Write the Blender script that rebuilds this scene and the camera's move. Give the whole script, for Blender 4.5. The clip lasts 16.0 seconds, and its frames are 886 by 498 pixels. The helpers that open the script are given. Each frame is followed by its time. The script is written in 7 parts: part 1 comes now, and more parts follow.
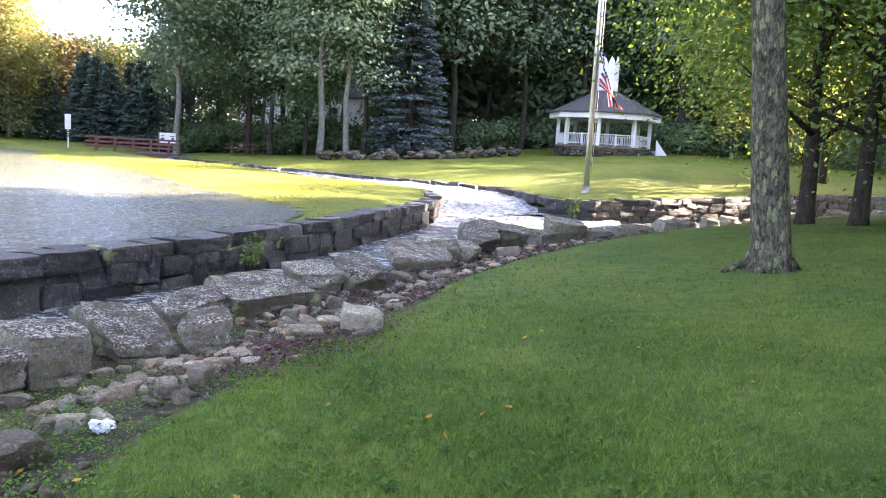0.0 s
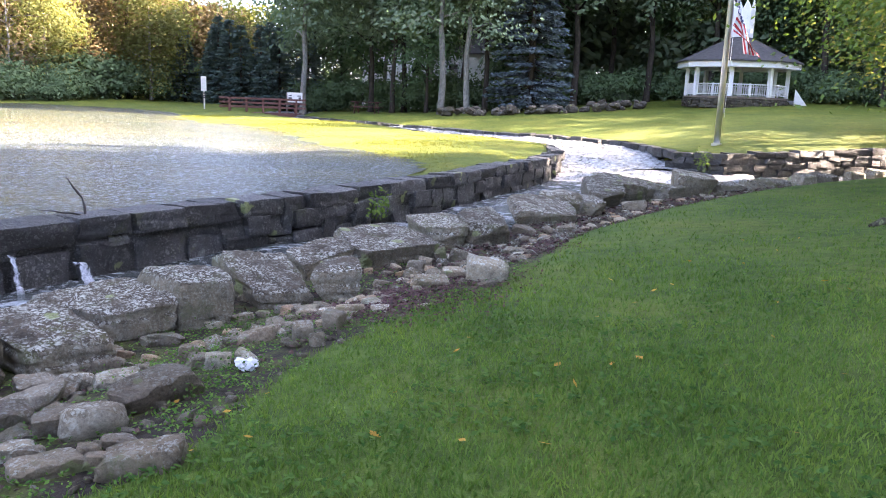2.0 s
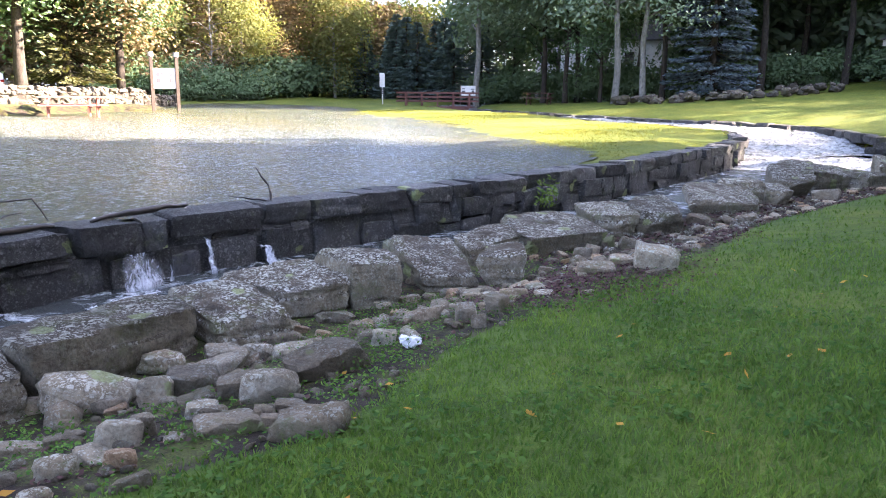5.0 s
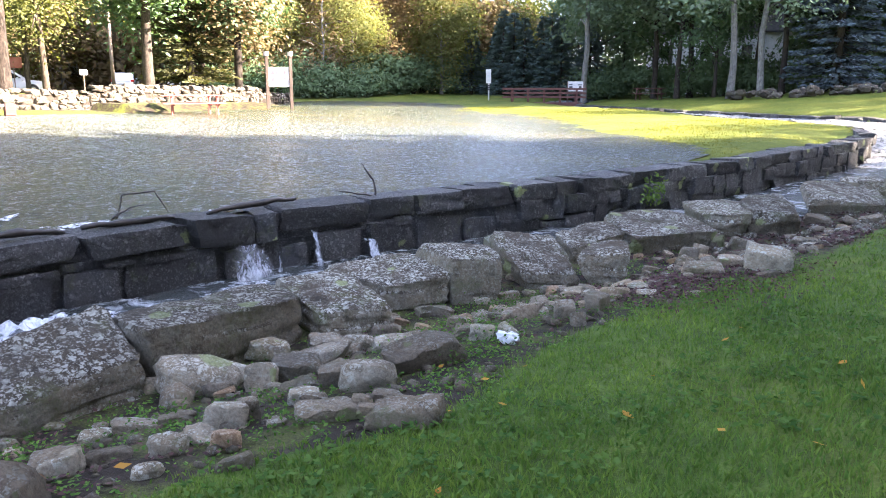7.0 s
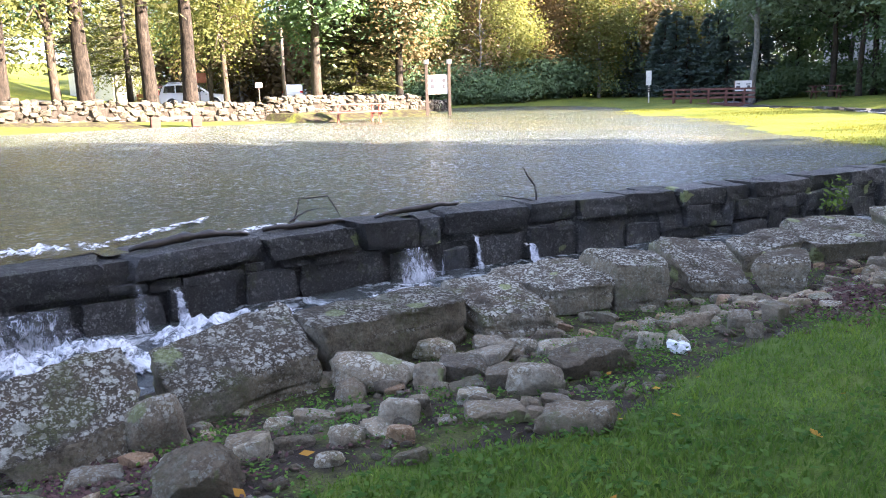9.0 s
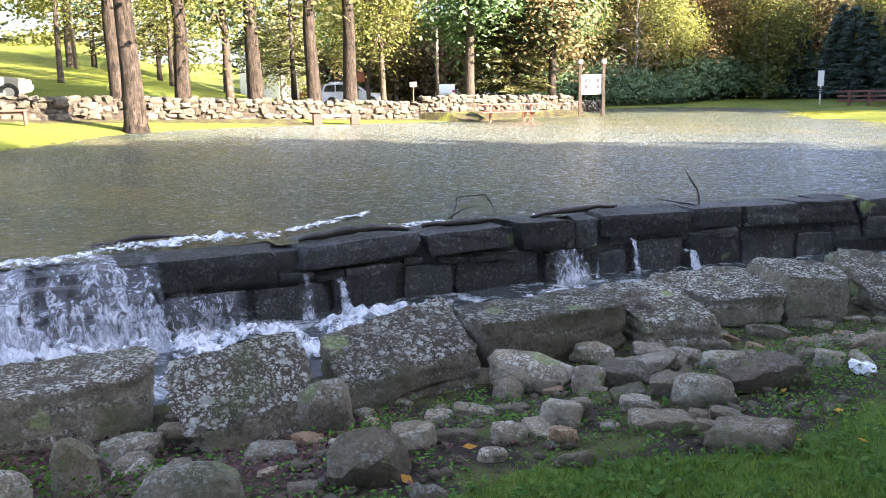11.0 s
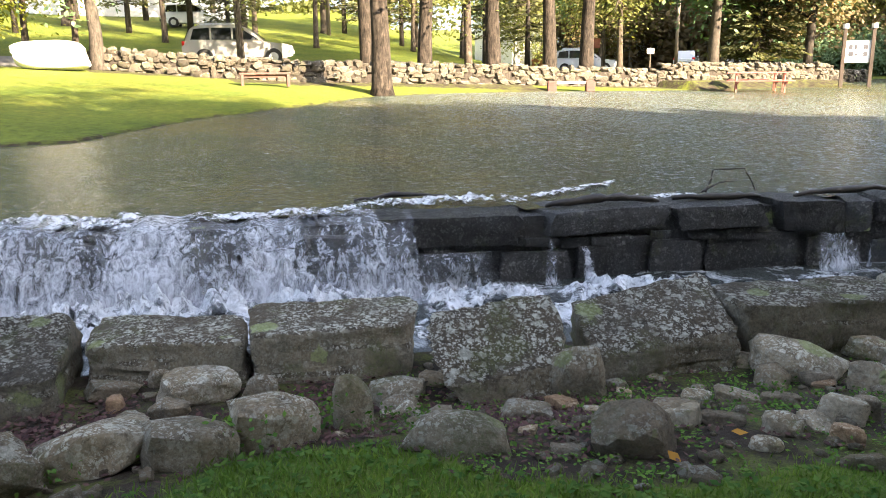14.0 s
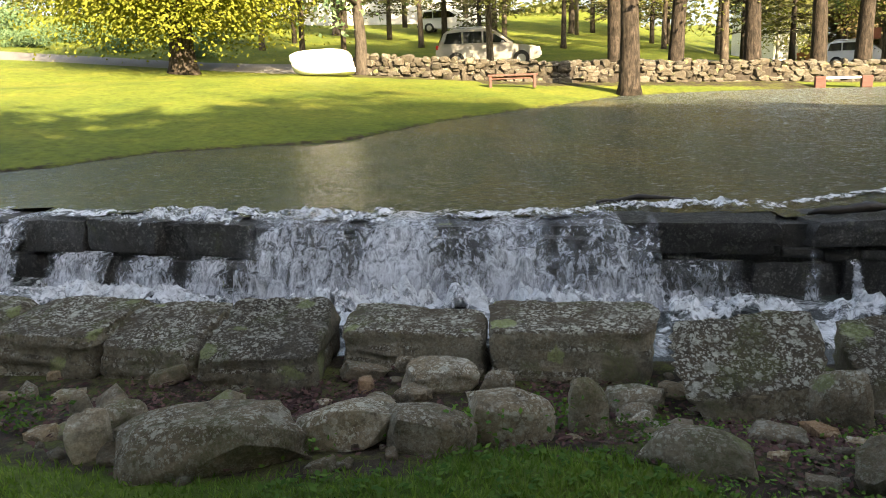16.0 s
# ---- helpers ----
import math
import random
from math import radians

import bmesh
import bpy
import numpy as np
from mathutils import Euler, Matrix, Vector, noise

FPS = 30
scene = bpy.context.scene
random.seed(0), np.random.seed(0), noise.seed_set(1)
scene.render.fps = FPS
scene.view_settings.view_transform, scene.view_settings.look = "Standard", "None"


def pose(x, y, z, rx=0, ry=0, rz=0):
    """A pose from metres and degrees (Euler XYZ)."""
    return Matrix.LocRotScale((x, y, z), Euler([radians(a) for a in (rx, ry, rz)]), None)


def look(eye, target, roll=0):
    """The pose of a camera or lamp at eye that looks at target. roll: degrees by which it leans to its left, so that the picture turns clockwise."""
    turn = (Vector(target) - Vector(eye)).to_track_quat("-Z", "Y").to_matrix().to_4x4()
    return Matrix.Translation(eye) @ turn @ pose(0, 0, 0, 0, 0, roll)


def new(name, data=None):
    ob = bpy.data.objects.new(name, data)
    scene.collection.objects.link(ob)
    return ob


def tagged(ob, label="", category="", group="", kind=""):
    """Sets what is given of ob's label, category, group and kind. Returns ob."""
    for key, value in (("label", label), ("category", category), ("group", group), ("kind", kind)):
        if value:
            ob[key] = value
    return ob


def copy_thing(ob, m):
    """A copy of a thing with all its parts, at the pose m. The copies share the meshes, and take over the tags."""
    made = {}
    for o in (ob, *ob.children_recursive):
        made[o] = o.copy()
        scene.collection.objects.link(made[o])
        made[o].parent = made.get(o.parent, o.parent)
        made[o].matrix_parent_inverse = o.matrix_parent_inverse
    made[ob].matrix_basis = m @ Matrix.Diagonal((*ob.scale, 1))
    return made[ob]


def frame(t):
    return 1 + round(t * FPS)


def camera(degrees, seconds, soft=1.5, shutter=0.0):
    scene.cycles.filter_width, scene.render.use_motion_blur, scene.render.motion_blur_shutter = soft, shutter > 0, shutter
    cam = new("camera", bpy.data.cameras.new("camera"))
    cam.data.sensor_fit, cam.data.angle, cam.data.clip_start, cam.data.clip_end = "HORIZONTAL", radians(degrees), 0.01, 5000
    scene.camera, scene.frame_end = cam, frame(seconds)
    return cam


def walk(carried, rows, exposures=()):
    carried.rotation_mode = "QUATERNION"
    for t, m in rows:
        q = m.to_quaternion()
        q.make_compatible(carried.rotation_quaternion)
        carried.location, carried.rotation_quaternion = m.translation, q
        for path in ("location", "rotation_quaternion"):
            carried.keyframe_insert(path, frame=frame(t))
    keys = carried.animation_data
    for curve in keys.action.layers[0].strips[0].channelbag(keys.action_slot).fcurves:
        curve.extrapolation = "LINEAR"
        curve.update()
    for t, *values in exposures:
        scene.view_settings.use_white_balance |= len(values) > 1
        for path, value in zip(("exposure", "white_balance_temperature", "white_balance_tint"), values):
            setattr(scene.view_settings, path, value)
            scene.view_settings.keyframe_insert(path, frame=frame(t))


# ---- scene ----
cam = camera(59.2, 16.0, soft=1.0)

PATH = [
    (0, (0.392, -0.104, 1.442), (0.291, 1.877, 1.191), 3.3),
    (0.5, (0.373, -0.118, 1.433), (0.157, 1.847, 1.125), 3.2),
    (1, (0.364, -0.124, 1.421), (0.079, 1.827, 1.082), 2.9),
    (1.5, (0.352, -0.126, 1.406), (0.014, 1.815, 1.063), 2.6),
    (2, (0.34, -0.116, 1.387), (-0.055, 1.809, 1.013), 2.2),
    (2.5, (0.355, -0.13, 1.376), (-0.139, 1.77, 0.99), 0.7),
    (3, (0.378, -0.13, 1.362), (-0.206, 1.745, 0.979), -0.2),
    (3.5, (0.386, -0.129, 1.351), (-0.253, 1.726, 0.966), -0.0),
    (4, (0.387, -0.12, 1.339), (-0.287, 1.723, 0.953), 0.1),
    (6.3, (0.427, -0.084, 1.315), (-0.531, 1.62, 0.894), 0.4),
    (6.5, (0.431, -0.087, 1.316), (-0.535, 1.613, 0.897), 0.2),
    (7, (0.425, -0.089, 1.317), (-0.615, 1.568, 0.905), -0.0),
    (7.5, (0.426, -0.104, 1.32), (-0.698, 1.499, 0.91), -0.1),
    (8, (0.403, -0.124, 1.326), (-0.8, 1.421, 0.918), -0.6),
    (8.5, (0.386, -0.149, 1.325), (-0.887, 1.341, 0.929), -1.6),
    (9, (0.371, -0.162, 1.318), (-0.98, 1.26, 0.923), -1.5),
    (9.5, (0.343, -0.184, 1.313), (-1.094, 1.15, 0.917), -1.7),
    (9.7, (0.335, -0.194, 1.312), (-1.12, 1.115, 0.902), -1.5),
    (11.8, (0.274, -0.319, 1.323), (-1.376, 0.739, 0.927), -0.8),
    (12, (0.265, -0.335, 1.323), (-1.39, 0.706, 0.907), -0.6),
    (12.5, (0.237, -0.37, 1.323), (-1.436, 0.631, 0.878), -0.6),
    (13, (0.208, -0.418, 1.317), (-1.498, 0.522, 0.862), -0.6),
    (13.5, (0.189, -0.463, 1.314), (-1.565, 0.382, 0.856), -0.7),
    (14, (0.177, -0.481, 1.309), (-1.659, 0.168, 0.851), -0.7),
    (14.5, (0.182, -0.491, 1.317), (-1.705, -0.011, 0.862), -1.1),
    (15, (0.19, -0.497, 1.323), (-1.726, -0.146, 0.871), -1.7),
    (15.5, (0.171, -0.493, 1.313), (-1.767, -0.284, 0.868), -1.9),
    (16, (0.173, -0.505, 1.314), (-1.776, -0.447, 0.871), -2.1),
]
# seconds, stops, white balance
EXPOSURES = [(0, 4.6, 5850, 26), (4, 4.32, 5600, 26), (7, 4.32, 5600, 23), (8, 4.1, 5600, 22), (9.5, 4.08, 5600, 21), (12, 3.76, 5750, 17), (13, 3.88, 5900, 15), (14, 3.66, 6150, 13), (16, 3.05, 6700, 8)]
walk(cam, [(t, look(eye, target, roll)) for t, eye, target, roll in PATH], EXPOSURES)

# ---- light ----
SUN_AZ, SUN_EL = 26.0, 26.0          # degrees from +x towards +y, and above the horizon
world = bpy.data.worlds.new("sky")
scene.world = world
world.use_nodes = True
wt = world.node_tree
sky = wt.nodes.new("ShaderNodeTexSky")
sky.sky_type, sky.sun_disc = 'NISHITA', False
sky.sun_elevation, sky.sun_rotation = radians(SUN_EL), radians(90 - SUN_AZ)
sky.air_density, sky.dust_density, sky.ozone_density = 0.85, 3.2, 0.8
haze = wt.nodes.new("ShaderNodeHueSaturation")
haze.inputs["Saturation"].default_value = 0.66
wt.links.new(sky.outputs[0], haze.inputs["Color"])
wt.links.new(haze.outputs[0], wt.nodes["Background"].inputs[0])
wt.nodes["Background"].inputs[1].default_value = 0.064
sun = new("sun", bpy.data.lights.new("sun", 'SUN'))
sun.data.energy, sun.data.angle, sun.data.color = 4.6, radians(0.6), (1.0, 0.79, 0.52)
sdir = Vector((math.cos(radians(SUN_AZ)) * math.cos(radians(SUN_EL)), math.sin(radians(SUN_AZ)) * math.cos(radians(SUN_EL)), math.sin(radians(SUN_EL))))
sun.matrix_world = look(sdir * 60, (0, 0, 0))


# ---- materials ----
def newmat(name, rough=0.8, color=(0.5, 0.5, 0.5), metal=0.0, spec=0.5):
    m = bpy.data.materials.new(name)
    m.use_nodes = True
    b = m.node_tree.nodes["Principled BSDF"]
    b.inputs["Base Color"].default_value = (*color, 1)
    b.inputs["Roughness"].default_value = rough
    b.inputs["Metallic"].default_value = metal
    b.inputs["Specular IOR Level"].default_value = spec
    return m, m.node_tree, b


def coords(nt, kind, scale=(1, 1, 1)):
    """World position ('World') or the object's own ('Object')."""
    mp = nt.nodes.new("ShaderNodeMapping")
    mp.inputs["Scale"].default_value = scale
    if kind == 'World':
        g = nt.nodes.new("ShaderNodeNewGeometry")
        nt.links.new(g.outputs["Position"], mp.inputs[0])
    else:
        g = nt.nodes.new("ShaderNodeTexCoord")
        nt.links.new(g.outputs["Object"], mp.inputs[0])
    return mp.outputs[0]


def noise_tex(nt, vec, scale, detail=6, rough=0.6, dist=0.0):
    n = nt.nodes.new("ShaderNodeTexNoise")
    n.inputs["Scale"].default_value, n.inputs["Detail"].default_value = scale, detail
    n.inputs["Roughness"].default_value, n.inputs["Distortion"].default_value = rough, dist
    nt.links.new(vec, n.inputs["Vector"])
    return n.outputs["Fac"]


def ramp(nt, fac, stops, ease=False):
    r = nt.nodes.new("ShaderNodeValToRGB")
    e = r.color_ramp.elements
    while len(e) < len(stops):
        e.new(0.5)
    for el, (p, c) in zip(e, stops):
        el.position, el.color = p, (*c, 1) if len(c) == 3 else c
    if ease:
        r.color_ramp.interpolation = 'EASE'
    nt.links.new(fac, r.inputs[0])
    return r.outputs[0]


def grey(nt, fac, lo, hi):
    return ramp(nt, fac, [(lo, (0, 0, 0)), (hi, (1, 1, 1))])


def mixc(nt, fac, a, b, mode='MIX'):
    m = nt.nodes.new("ShaderNodeMix")
    m.data_type, m.blend_type = 'RGBA', mode
    for v, i in ((fac, 0), (a, 6), (b, 7)):
        if isinstance(v, (int, float)):
            m.inputs[i].default_value = v
        elif isinstance(v, tuple):
            m.inputs[i].default_value = (*v, 1)
        else:
            nt.links.new(v, m.inputs[i])
    return m.outputs[2]


def bump(nt, b, fac, strength, dist, prev=None):
    n = nt.nodes.new("ShaderNodeBump")
    n.inputs["Strength"].default_value, n.inputs["Distance"].default_value = strength, dist
    nt.links.new(fac, n.inputs["Height"])
    if prev is not None:
        nt.links.new(prev, n.inputs["Normal"])
    if b is not None:
        nt.links.new(n.outputs[0], b.inputs["Normal"])
    return n.outputs[0]


def rand(nt):
    return nt.nodes.new("ShaderNodeObjectInfo").outputs["Random"]


def island(nt):
    return nt.nodes.new("ShaderNodeNewGeometry").outputs["Random Per Island"]


def hsv(nt, col, val, lo, hi, sat=1.0):
    h = nt.nodes.new("ShaderNodeHueSaturation")
    m = nt.nodes.new("ShaderNodeMapRange")
    m.inputs[3].default_value, m.inputs[4].default_value = lo, hi
    nt.links.new(val, m.inputs[0])
    nt.links.new(m.outputs[0], h.inputs["Value"])
    h.inputs["Saturation"].default_value = sat
    nt.links.new(col, h.inputs["Color"])
    return h.outputs[0]


def m_plain(name, stops, scale, rough=0.8, bmp=0.3, bscale=40, bdist=0.01, kind='Object', stretch=(1, 1, 1), metal=0.0, vary=None, spec=0.4):
    """A surface with colour in patches, finer grain and relief."""
    m, nt, b = newmat(name, rough, metal=metal, spec=spec)
    v = coords(nt, kind, stretch)
    n1 = noise_tex(nt, v, scale, 8, 0.65)
    n2 = noise_tex(nt, v, bscale, 5, 0.6)
    c = ramp(nt, n1, stops)
    c = mixc(nt, 0.35, c, ramp(nt, n2, [(0.3, (0.35, 0.35, 0.35)), (0.7, (1, 1, 1))]), 'MULTIPLY')
    if vary:
        c = hsv(nt, c, rand(nt), *vary)
    nt.links.new(c, b.inputs["Base Color"])
    bump(nt, b, n2, bmp, bdist)
    return m


def spots(nt, vec, scale, most, share):
    """Round ragged patches of uneven size: 1 inside, 0 outside."""
    vo = nt.nodes.new("ShaderNodeTexVoronoi")
    vo.inputs["Scale"].default_value = scale
    nt.links.new(vec, vo.inputs["Vector"])
    sp = nt.nodes.new("ShaderNodeSeparateColor")
    nt.links.new(vo.outputs["Color"], sp.inputs[0])
    size = nt.nodes.new("ShaderNodeMapRange")
    for i_, val in enumerate((1 - share, 1.0, 0.0, most)):
        size.inputs[i_ + 1].default_value = val
    nt.links.new(sp.outputs[0], size.inputs[0])
    sub = nt.nodes.new("ShaderNodeMath")
    sub.operation = 'SUBTRACT'
    nt.links.new(size.outputs[0], sub.inputs[0])
    nt.links.new(vo.outputs["Distance"], sub.inputs[1])
    return grey(nt, sub.outputs[0], 0.0, 0.07)


def ragged(nt, vec, amount, scale):
    """Coordinates shaken by fine noise."""
    n = nt.nodes.new("ShaderNodeTexNoise")
    n.inputs["Scale"].default_value, n.inputs["Detail"].default_value, n.inputs["Roughness"].default_value = scale, 5, 0.7
    nt.links.new(vec, n.inputs["Vector"])
    k = nt.nodes.new("ShaderNodeVectorMath")
    k.operation = 'MULTIPLY_ADD'
    nt.links.new(n.outputs["Color"], k.inputs[0])
    k.inputs[1].default_value = (amount,) * 3
    nt.links.new(vec, k.inputs[2])
    return k.outputs[0]


def m_rock(name, base, lichen, amount, moss=0.3, rough=0.9, top=(0.62, 0.58, 0.6), side=0.16, vary=(0.72, 1.28), mixed=False):
    """Weathered stone: grain, stains, round pale lichens on what faces up, moss in patches."""
    m, nt, b = newmat(name, rough, spec=0.25)
    v = coords(nt, 'World')
    big = noise_tex(nt, v, 2.2, 9, 0.7)
    fine = noise_tex(nt, v, 55, 6, 0.75)
    mid = noise_tex(nt, v, 9, 10, 0.75, 0.4)
    c = ramp(nt, big, [(0.28, tuple(0.45 * k for k in base)), (0.45, tuple(k * w for k, w in zip(base, (1.0, 0.93, 0.84)))), (0.6, base), (0.75, tuple(1.5 * k for k in base))])
    c = mixc(nt, 0.6, c, ramp(nt, fine, [(0.32, (0.25, 0.24, 0.23)), (0.52, (0.85, 0.85, 0.85)), (0.72, (1.2, 1.2, 1.2))]), 'MULTIPLY')
    c = mixc(nt, 0.7, c, ramp(nt, mid, [(0.36, (0.35, 0.35, 0.35)), (0.5, (0.9, 0.9, 0.9)), (0.7, (1.2, 1.2, 1.2))]), 'MULTIPLY')
    up = nt.nodes.new("ShaderNodeNewGeometry")
    sx = nt.nodes.new("ShaderNodeSeparateXYZ")
    nt.links.new(up.outputs["True Normal"], sx.inputs[0])
    weathered = grey(nt, sx.outputs[2], 0.3, 0.7)
    c = mixc(nt, weathered, c, mixc(nt, 1.0, c, top, 'MULTIPLY'))
    topz = mixc(nt, 1.0, (side,) * 3, mixc(nt, 1.0, weathered, (1 - side,) * 3, 'MULTIPLY'), 'ADD')
    sv = ragged(nt, v, 0.07, 24)
    zones = mixc(nt, 1.0, grey(nt, noise_tex(nt, v, 3.1, 5, 0.65), 0.36, 0.56), (1, 1, 1), 'MULTIPLY')
    crust = mixc(nt, 1.0, topz, zones, 'MULTIPLY')
    for scale, most, share, tint in ((9.0, 0.5, 0.2, 0.75), (21.0, 0.55, 0.6, 0.95), (42.0, 0.6, 0.75, 1.05), (80.0, 0.6, 0.6, 1.0)):
        f = mixc(nt, 1.0, spots(nt, sv, scale, most, min(1.0, share * (0.4 + amount))), crust, 'MULTIPLY')
        f = mixc(nt, 1.0, f, ramp(nt, fine, [(0.34, (0.3, 0.3, 0.3)), (0.5, (0.95, 0.95, 0.95))]), 'MULTIPLY')
        c = mixc(nt, f, c, tuple(tint * k for k in lichen))
    yl = spots(nt, ragged(nt, v, 0.16, 9), 4.2, 0.5, 0.3 * amount)
    c = mixc(nt, mixc(nt, 1.0, yl, ramp(nt, fine, [(0.34, (0.2, 0.2, 0.2)), (0.52, (0.75, 0.75, 0.75))]), 'MULTIPLY'), c, (0.27, 0.31, 0.12))
    mo = mixc(nt, 1.0, grey(nt, noise_tex(nt, v, 2.6, 9, 0.75), 0.6 - moss * 0.1, 0.68 - moss * 0.1), grey(nt, fine, 0.35, 0.6), 'MULTIPLY')
    c = mixc(nt, mixc(nt, 1.0, mo, (moss,) * 3, 'MULTIPLY'), c, (0.09, 0.105, 0.03))
    kind_ = ramp(nt, rand(nt), [(0.0, (1, 1, 1)), (1.0, (1, 1, 1))] if not mixed else [(0.0, (1, 1, 1)), (0.5, (1, 1, 1)), (0.58, (1.12, 0.88, 0.72)), (0.7, (1.05, 0.96, 0.84)), (0.84, (1, 1, 1)), (0.92, (0.92, 0.97, 1.0))])
    c = mixc(nt, 1.0, c, kind_, 'MULTIPLY')
    c = hsv(nt, c, rand(nt), *vary)
    nt.links.new(c, b.inputs["Base Color"])
    n1 = bump(nt, None, fine, 0.9, 0.016)
    bump(nt, b, mid, 0.9, 0.055, n1)
    return m


def m_leaf(name, dark, light, trans=0.45, rough=0.8, patch=0.0, glow=(1.5, 1.5, 0.7)):
    m, nt, b = newmat(name, rough, spec=0.12)
    c = mixc(nt, island(nt), dark, light)
    c = hsv(nt, c, rand(nt), 0.75, 1.25)
    if patch:
        c = mixc(nt, 0.8, c, ramp(nt, noise_tex(nt, coords(nt, 'World'), patch, 6, 0.65), [(0.32, (0.5, 0.58, 0.5)), (0.5, (0.95, 0.95, 0.9)), (0.68, (1.35, 1.2, 1.0))]), 'MULTIPLY')
    nt.links.new(c, b.inputs["Base Color"])
    t = nt.nodes.new("ShaderNodeBsdfTranslucent")
    nt.links.new(mixc(nt, 1.0, c, glow, 'MULTIPLY'), t.inputs[0])
    mx = nt.nodes.new("ShaderNodeMixShader")
    mx.inputs[0].default_value = trans
    nt.links.new(b.outputs[0], mx.inputs[1])
    nt.links.new(t.outputs[0], mx.inputs[2])
    nt.links.new(mx.outputs[0], nt.nodes["Material Output"].inputs[0])
    return m


def m_bark(name, stops, scale=7, depth=0.02, stretch=(1, 1, 0.22)):
    m, nt, b = newmat(name, 0.95, spec=0.15)
    v = coords(nt, 'World', stretch)
    n = noise_tex(nt, v, scale * 2.2, 8, 0.7, 0.8)
    w = coords(nt, 'World')
    big = noise_tex(nt, w, 5, 7, 0.7)
    c = ramp(nt, n, stops)
    c = mixc(nt, 0.5, c, ramp(nt, big, [(0.38, (0.3, 0.3, 0.3)), (0.6, (1, 1, 1))]), 'MULTIPLY')
    c = hsv(nt, c, rand(nt), 0.8, 1.2)
    nt.links.new(c, b.inputs["Base Color"])
    bump(nt, b, n, 0.9, depth)
    return m


def m_water():
    """Murky shallow flood water: fine ripples, pale flecks that paint in sky sheen and white wavelets."""
    m, nt, b = newmat("pond_water", 0.27, (0.05, 0.055, 0.03), spec=0.55)
    v = coords(nt, 'World')
    big = noise_tex(nt, coords(nt, 'World', (0.5, 1, 1)), 0.3, 4, 0.6)
    # murky olive tones; the yellowest one also paints in sunlit streaks
    c = ramp(nt, big, [(0.35, (0.026, 0.042, 0.02)), (0.5, (0.05, 0.06, 0.017)), (0.66, (0.1, 0.085, 0.014))])
    c = mixc(nt, 0.6, c, ramp(nt, noise_tex(nt, coords(nt, 'World', (1, 0.6, 1)), 5, 8, 0.75, 0.6), [(0.34, (0.45, 0.5, 0.5)), (0.66, (1.3, 1.25, 1.1))]), 'MULTIPLY')
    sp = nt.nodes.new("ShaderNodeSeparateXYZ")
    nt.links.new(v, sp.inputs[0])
    # more of the painted sheen with growing y
    sheen_gain = nt.nodes.new("ShaderNodeMapRange")
    sheen_gain.interpolation_type = 'SMOOTHSTEP'
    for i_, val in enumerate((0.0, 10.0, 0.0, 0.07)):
        sheen_gain.inputs[i_ + 1].default_value = val
    nt.links.new(sp.outputs[1], sheen_gain.inputs[0])
    # less painted sheen farther off, where the sun already brightens the water
    sheen_fade = nt.nodes.new("ShaderNodeMapRange")
    sheen_fade.interpolation_type = 'SMOOTHSTEP'
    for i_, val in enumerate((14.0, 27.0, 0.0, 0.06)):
        sheen_fade.inputs[i_ + 1].default_value = val
    nt.links.new(sp.outputs[1], sheen_fade.inputs[0])
    sheen = nt.nodes.new("ShaderNodeMath")
    sheen.operation = 'SUBTRACT'
    nt.links.new(sheen_gain.outputs[0], sheen.inputs[0])
    nt.links.new(sheen_fade.outputs[0], sheen.inputs[1])
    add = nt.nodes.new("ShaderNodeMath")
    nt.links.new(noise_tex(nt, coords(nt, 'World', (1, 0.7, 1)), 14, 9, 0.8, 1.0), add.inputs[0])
    nt.links.new(sheen.outputs[0], add.inputs[1])
    # sky sheen and small white wavelets, put into the colour as blue-grey flecks
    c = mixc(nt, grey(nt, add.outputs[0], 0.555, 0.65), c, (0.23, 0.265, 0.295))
    nt.links.new(c, b.inputs["Base Color"])
    r1 = noise_tex(nt, coords(nt, 'World', (1, 0.85, 1)), 9, 6, 0.72, 0.8)
    r2 = noise_tex(nt, coords(nt, 'World', (1, 0.8, 1)), 4.6, 4, 0.6, 0.5)
    n1 = bump(nt, None, r1, 1.0, 0.13)
    bump(nt, b, r2, 1.0, 0.19, n1)
    return m


def m_foam(name, lo, hi, stretch, scale, dark=(0.07, 0.08, 0.09), white=(0.85, 0.88, 0.92), alpha=True, edge=(0.5, 0.62)):
    """Torn white water over dark wet stone, streaked along the flow."""
    m, nt, b = newmat(name, 0.25, spec=0.5)
    v = coords(nt, 'World', stretch)
    n = noise_tex(nt, v, scale, 8, 0.72, 1.1)
    n2 = noise_tex(nt, coords(nt, 'World', (1, 1, 0.6)), 30, 8, 0.75, 0.5)
    f = grey(nt, n, lo, hi)
    f = mixc(nt, 0.35, f, grey(nt, n2, 0.35, 0.65), 'OVERLAY')
    nt.links.new(mixc(nt, f, dark, white), b.inputs["Base Color"])
    bump(nt, b, n, 0.8, 0.05)
    if alpha:
        at = nt.nodes.new("ShaderNodeAttribute")
        at.attribute_name = "cover"
        a = mixc(nt, 1.0, f, at.outputs["Fac"], 'ADD')
        nt.links.new(grey(nt, a, *edge), b.inputs["Alpha"])
    return m


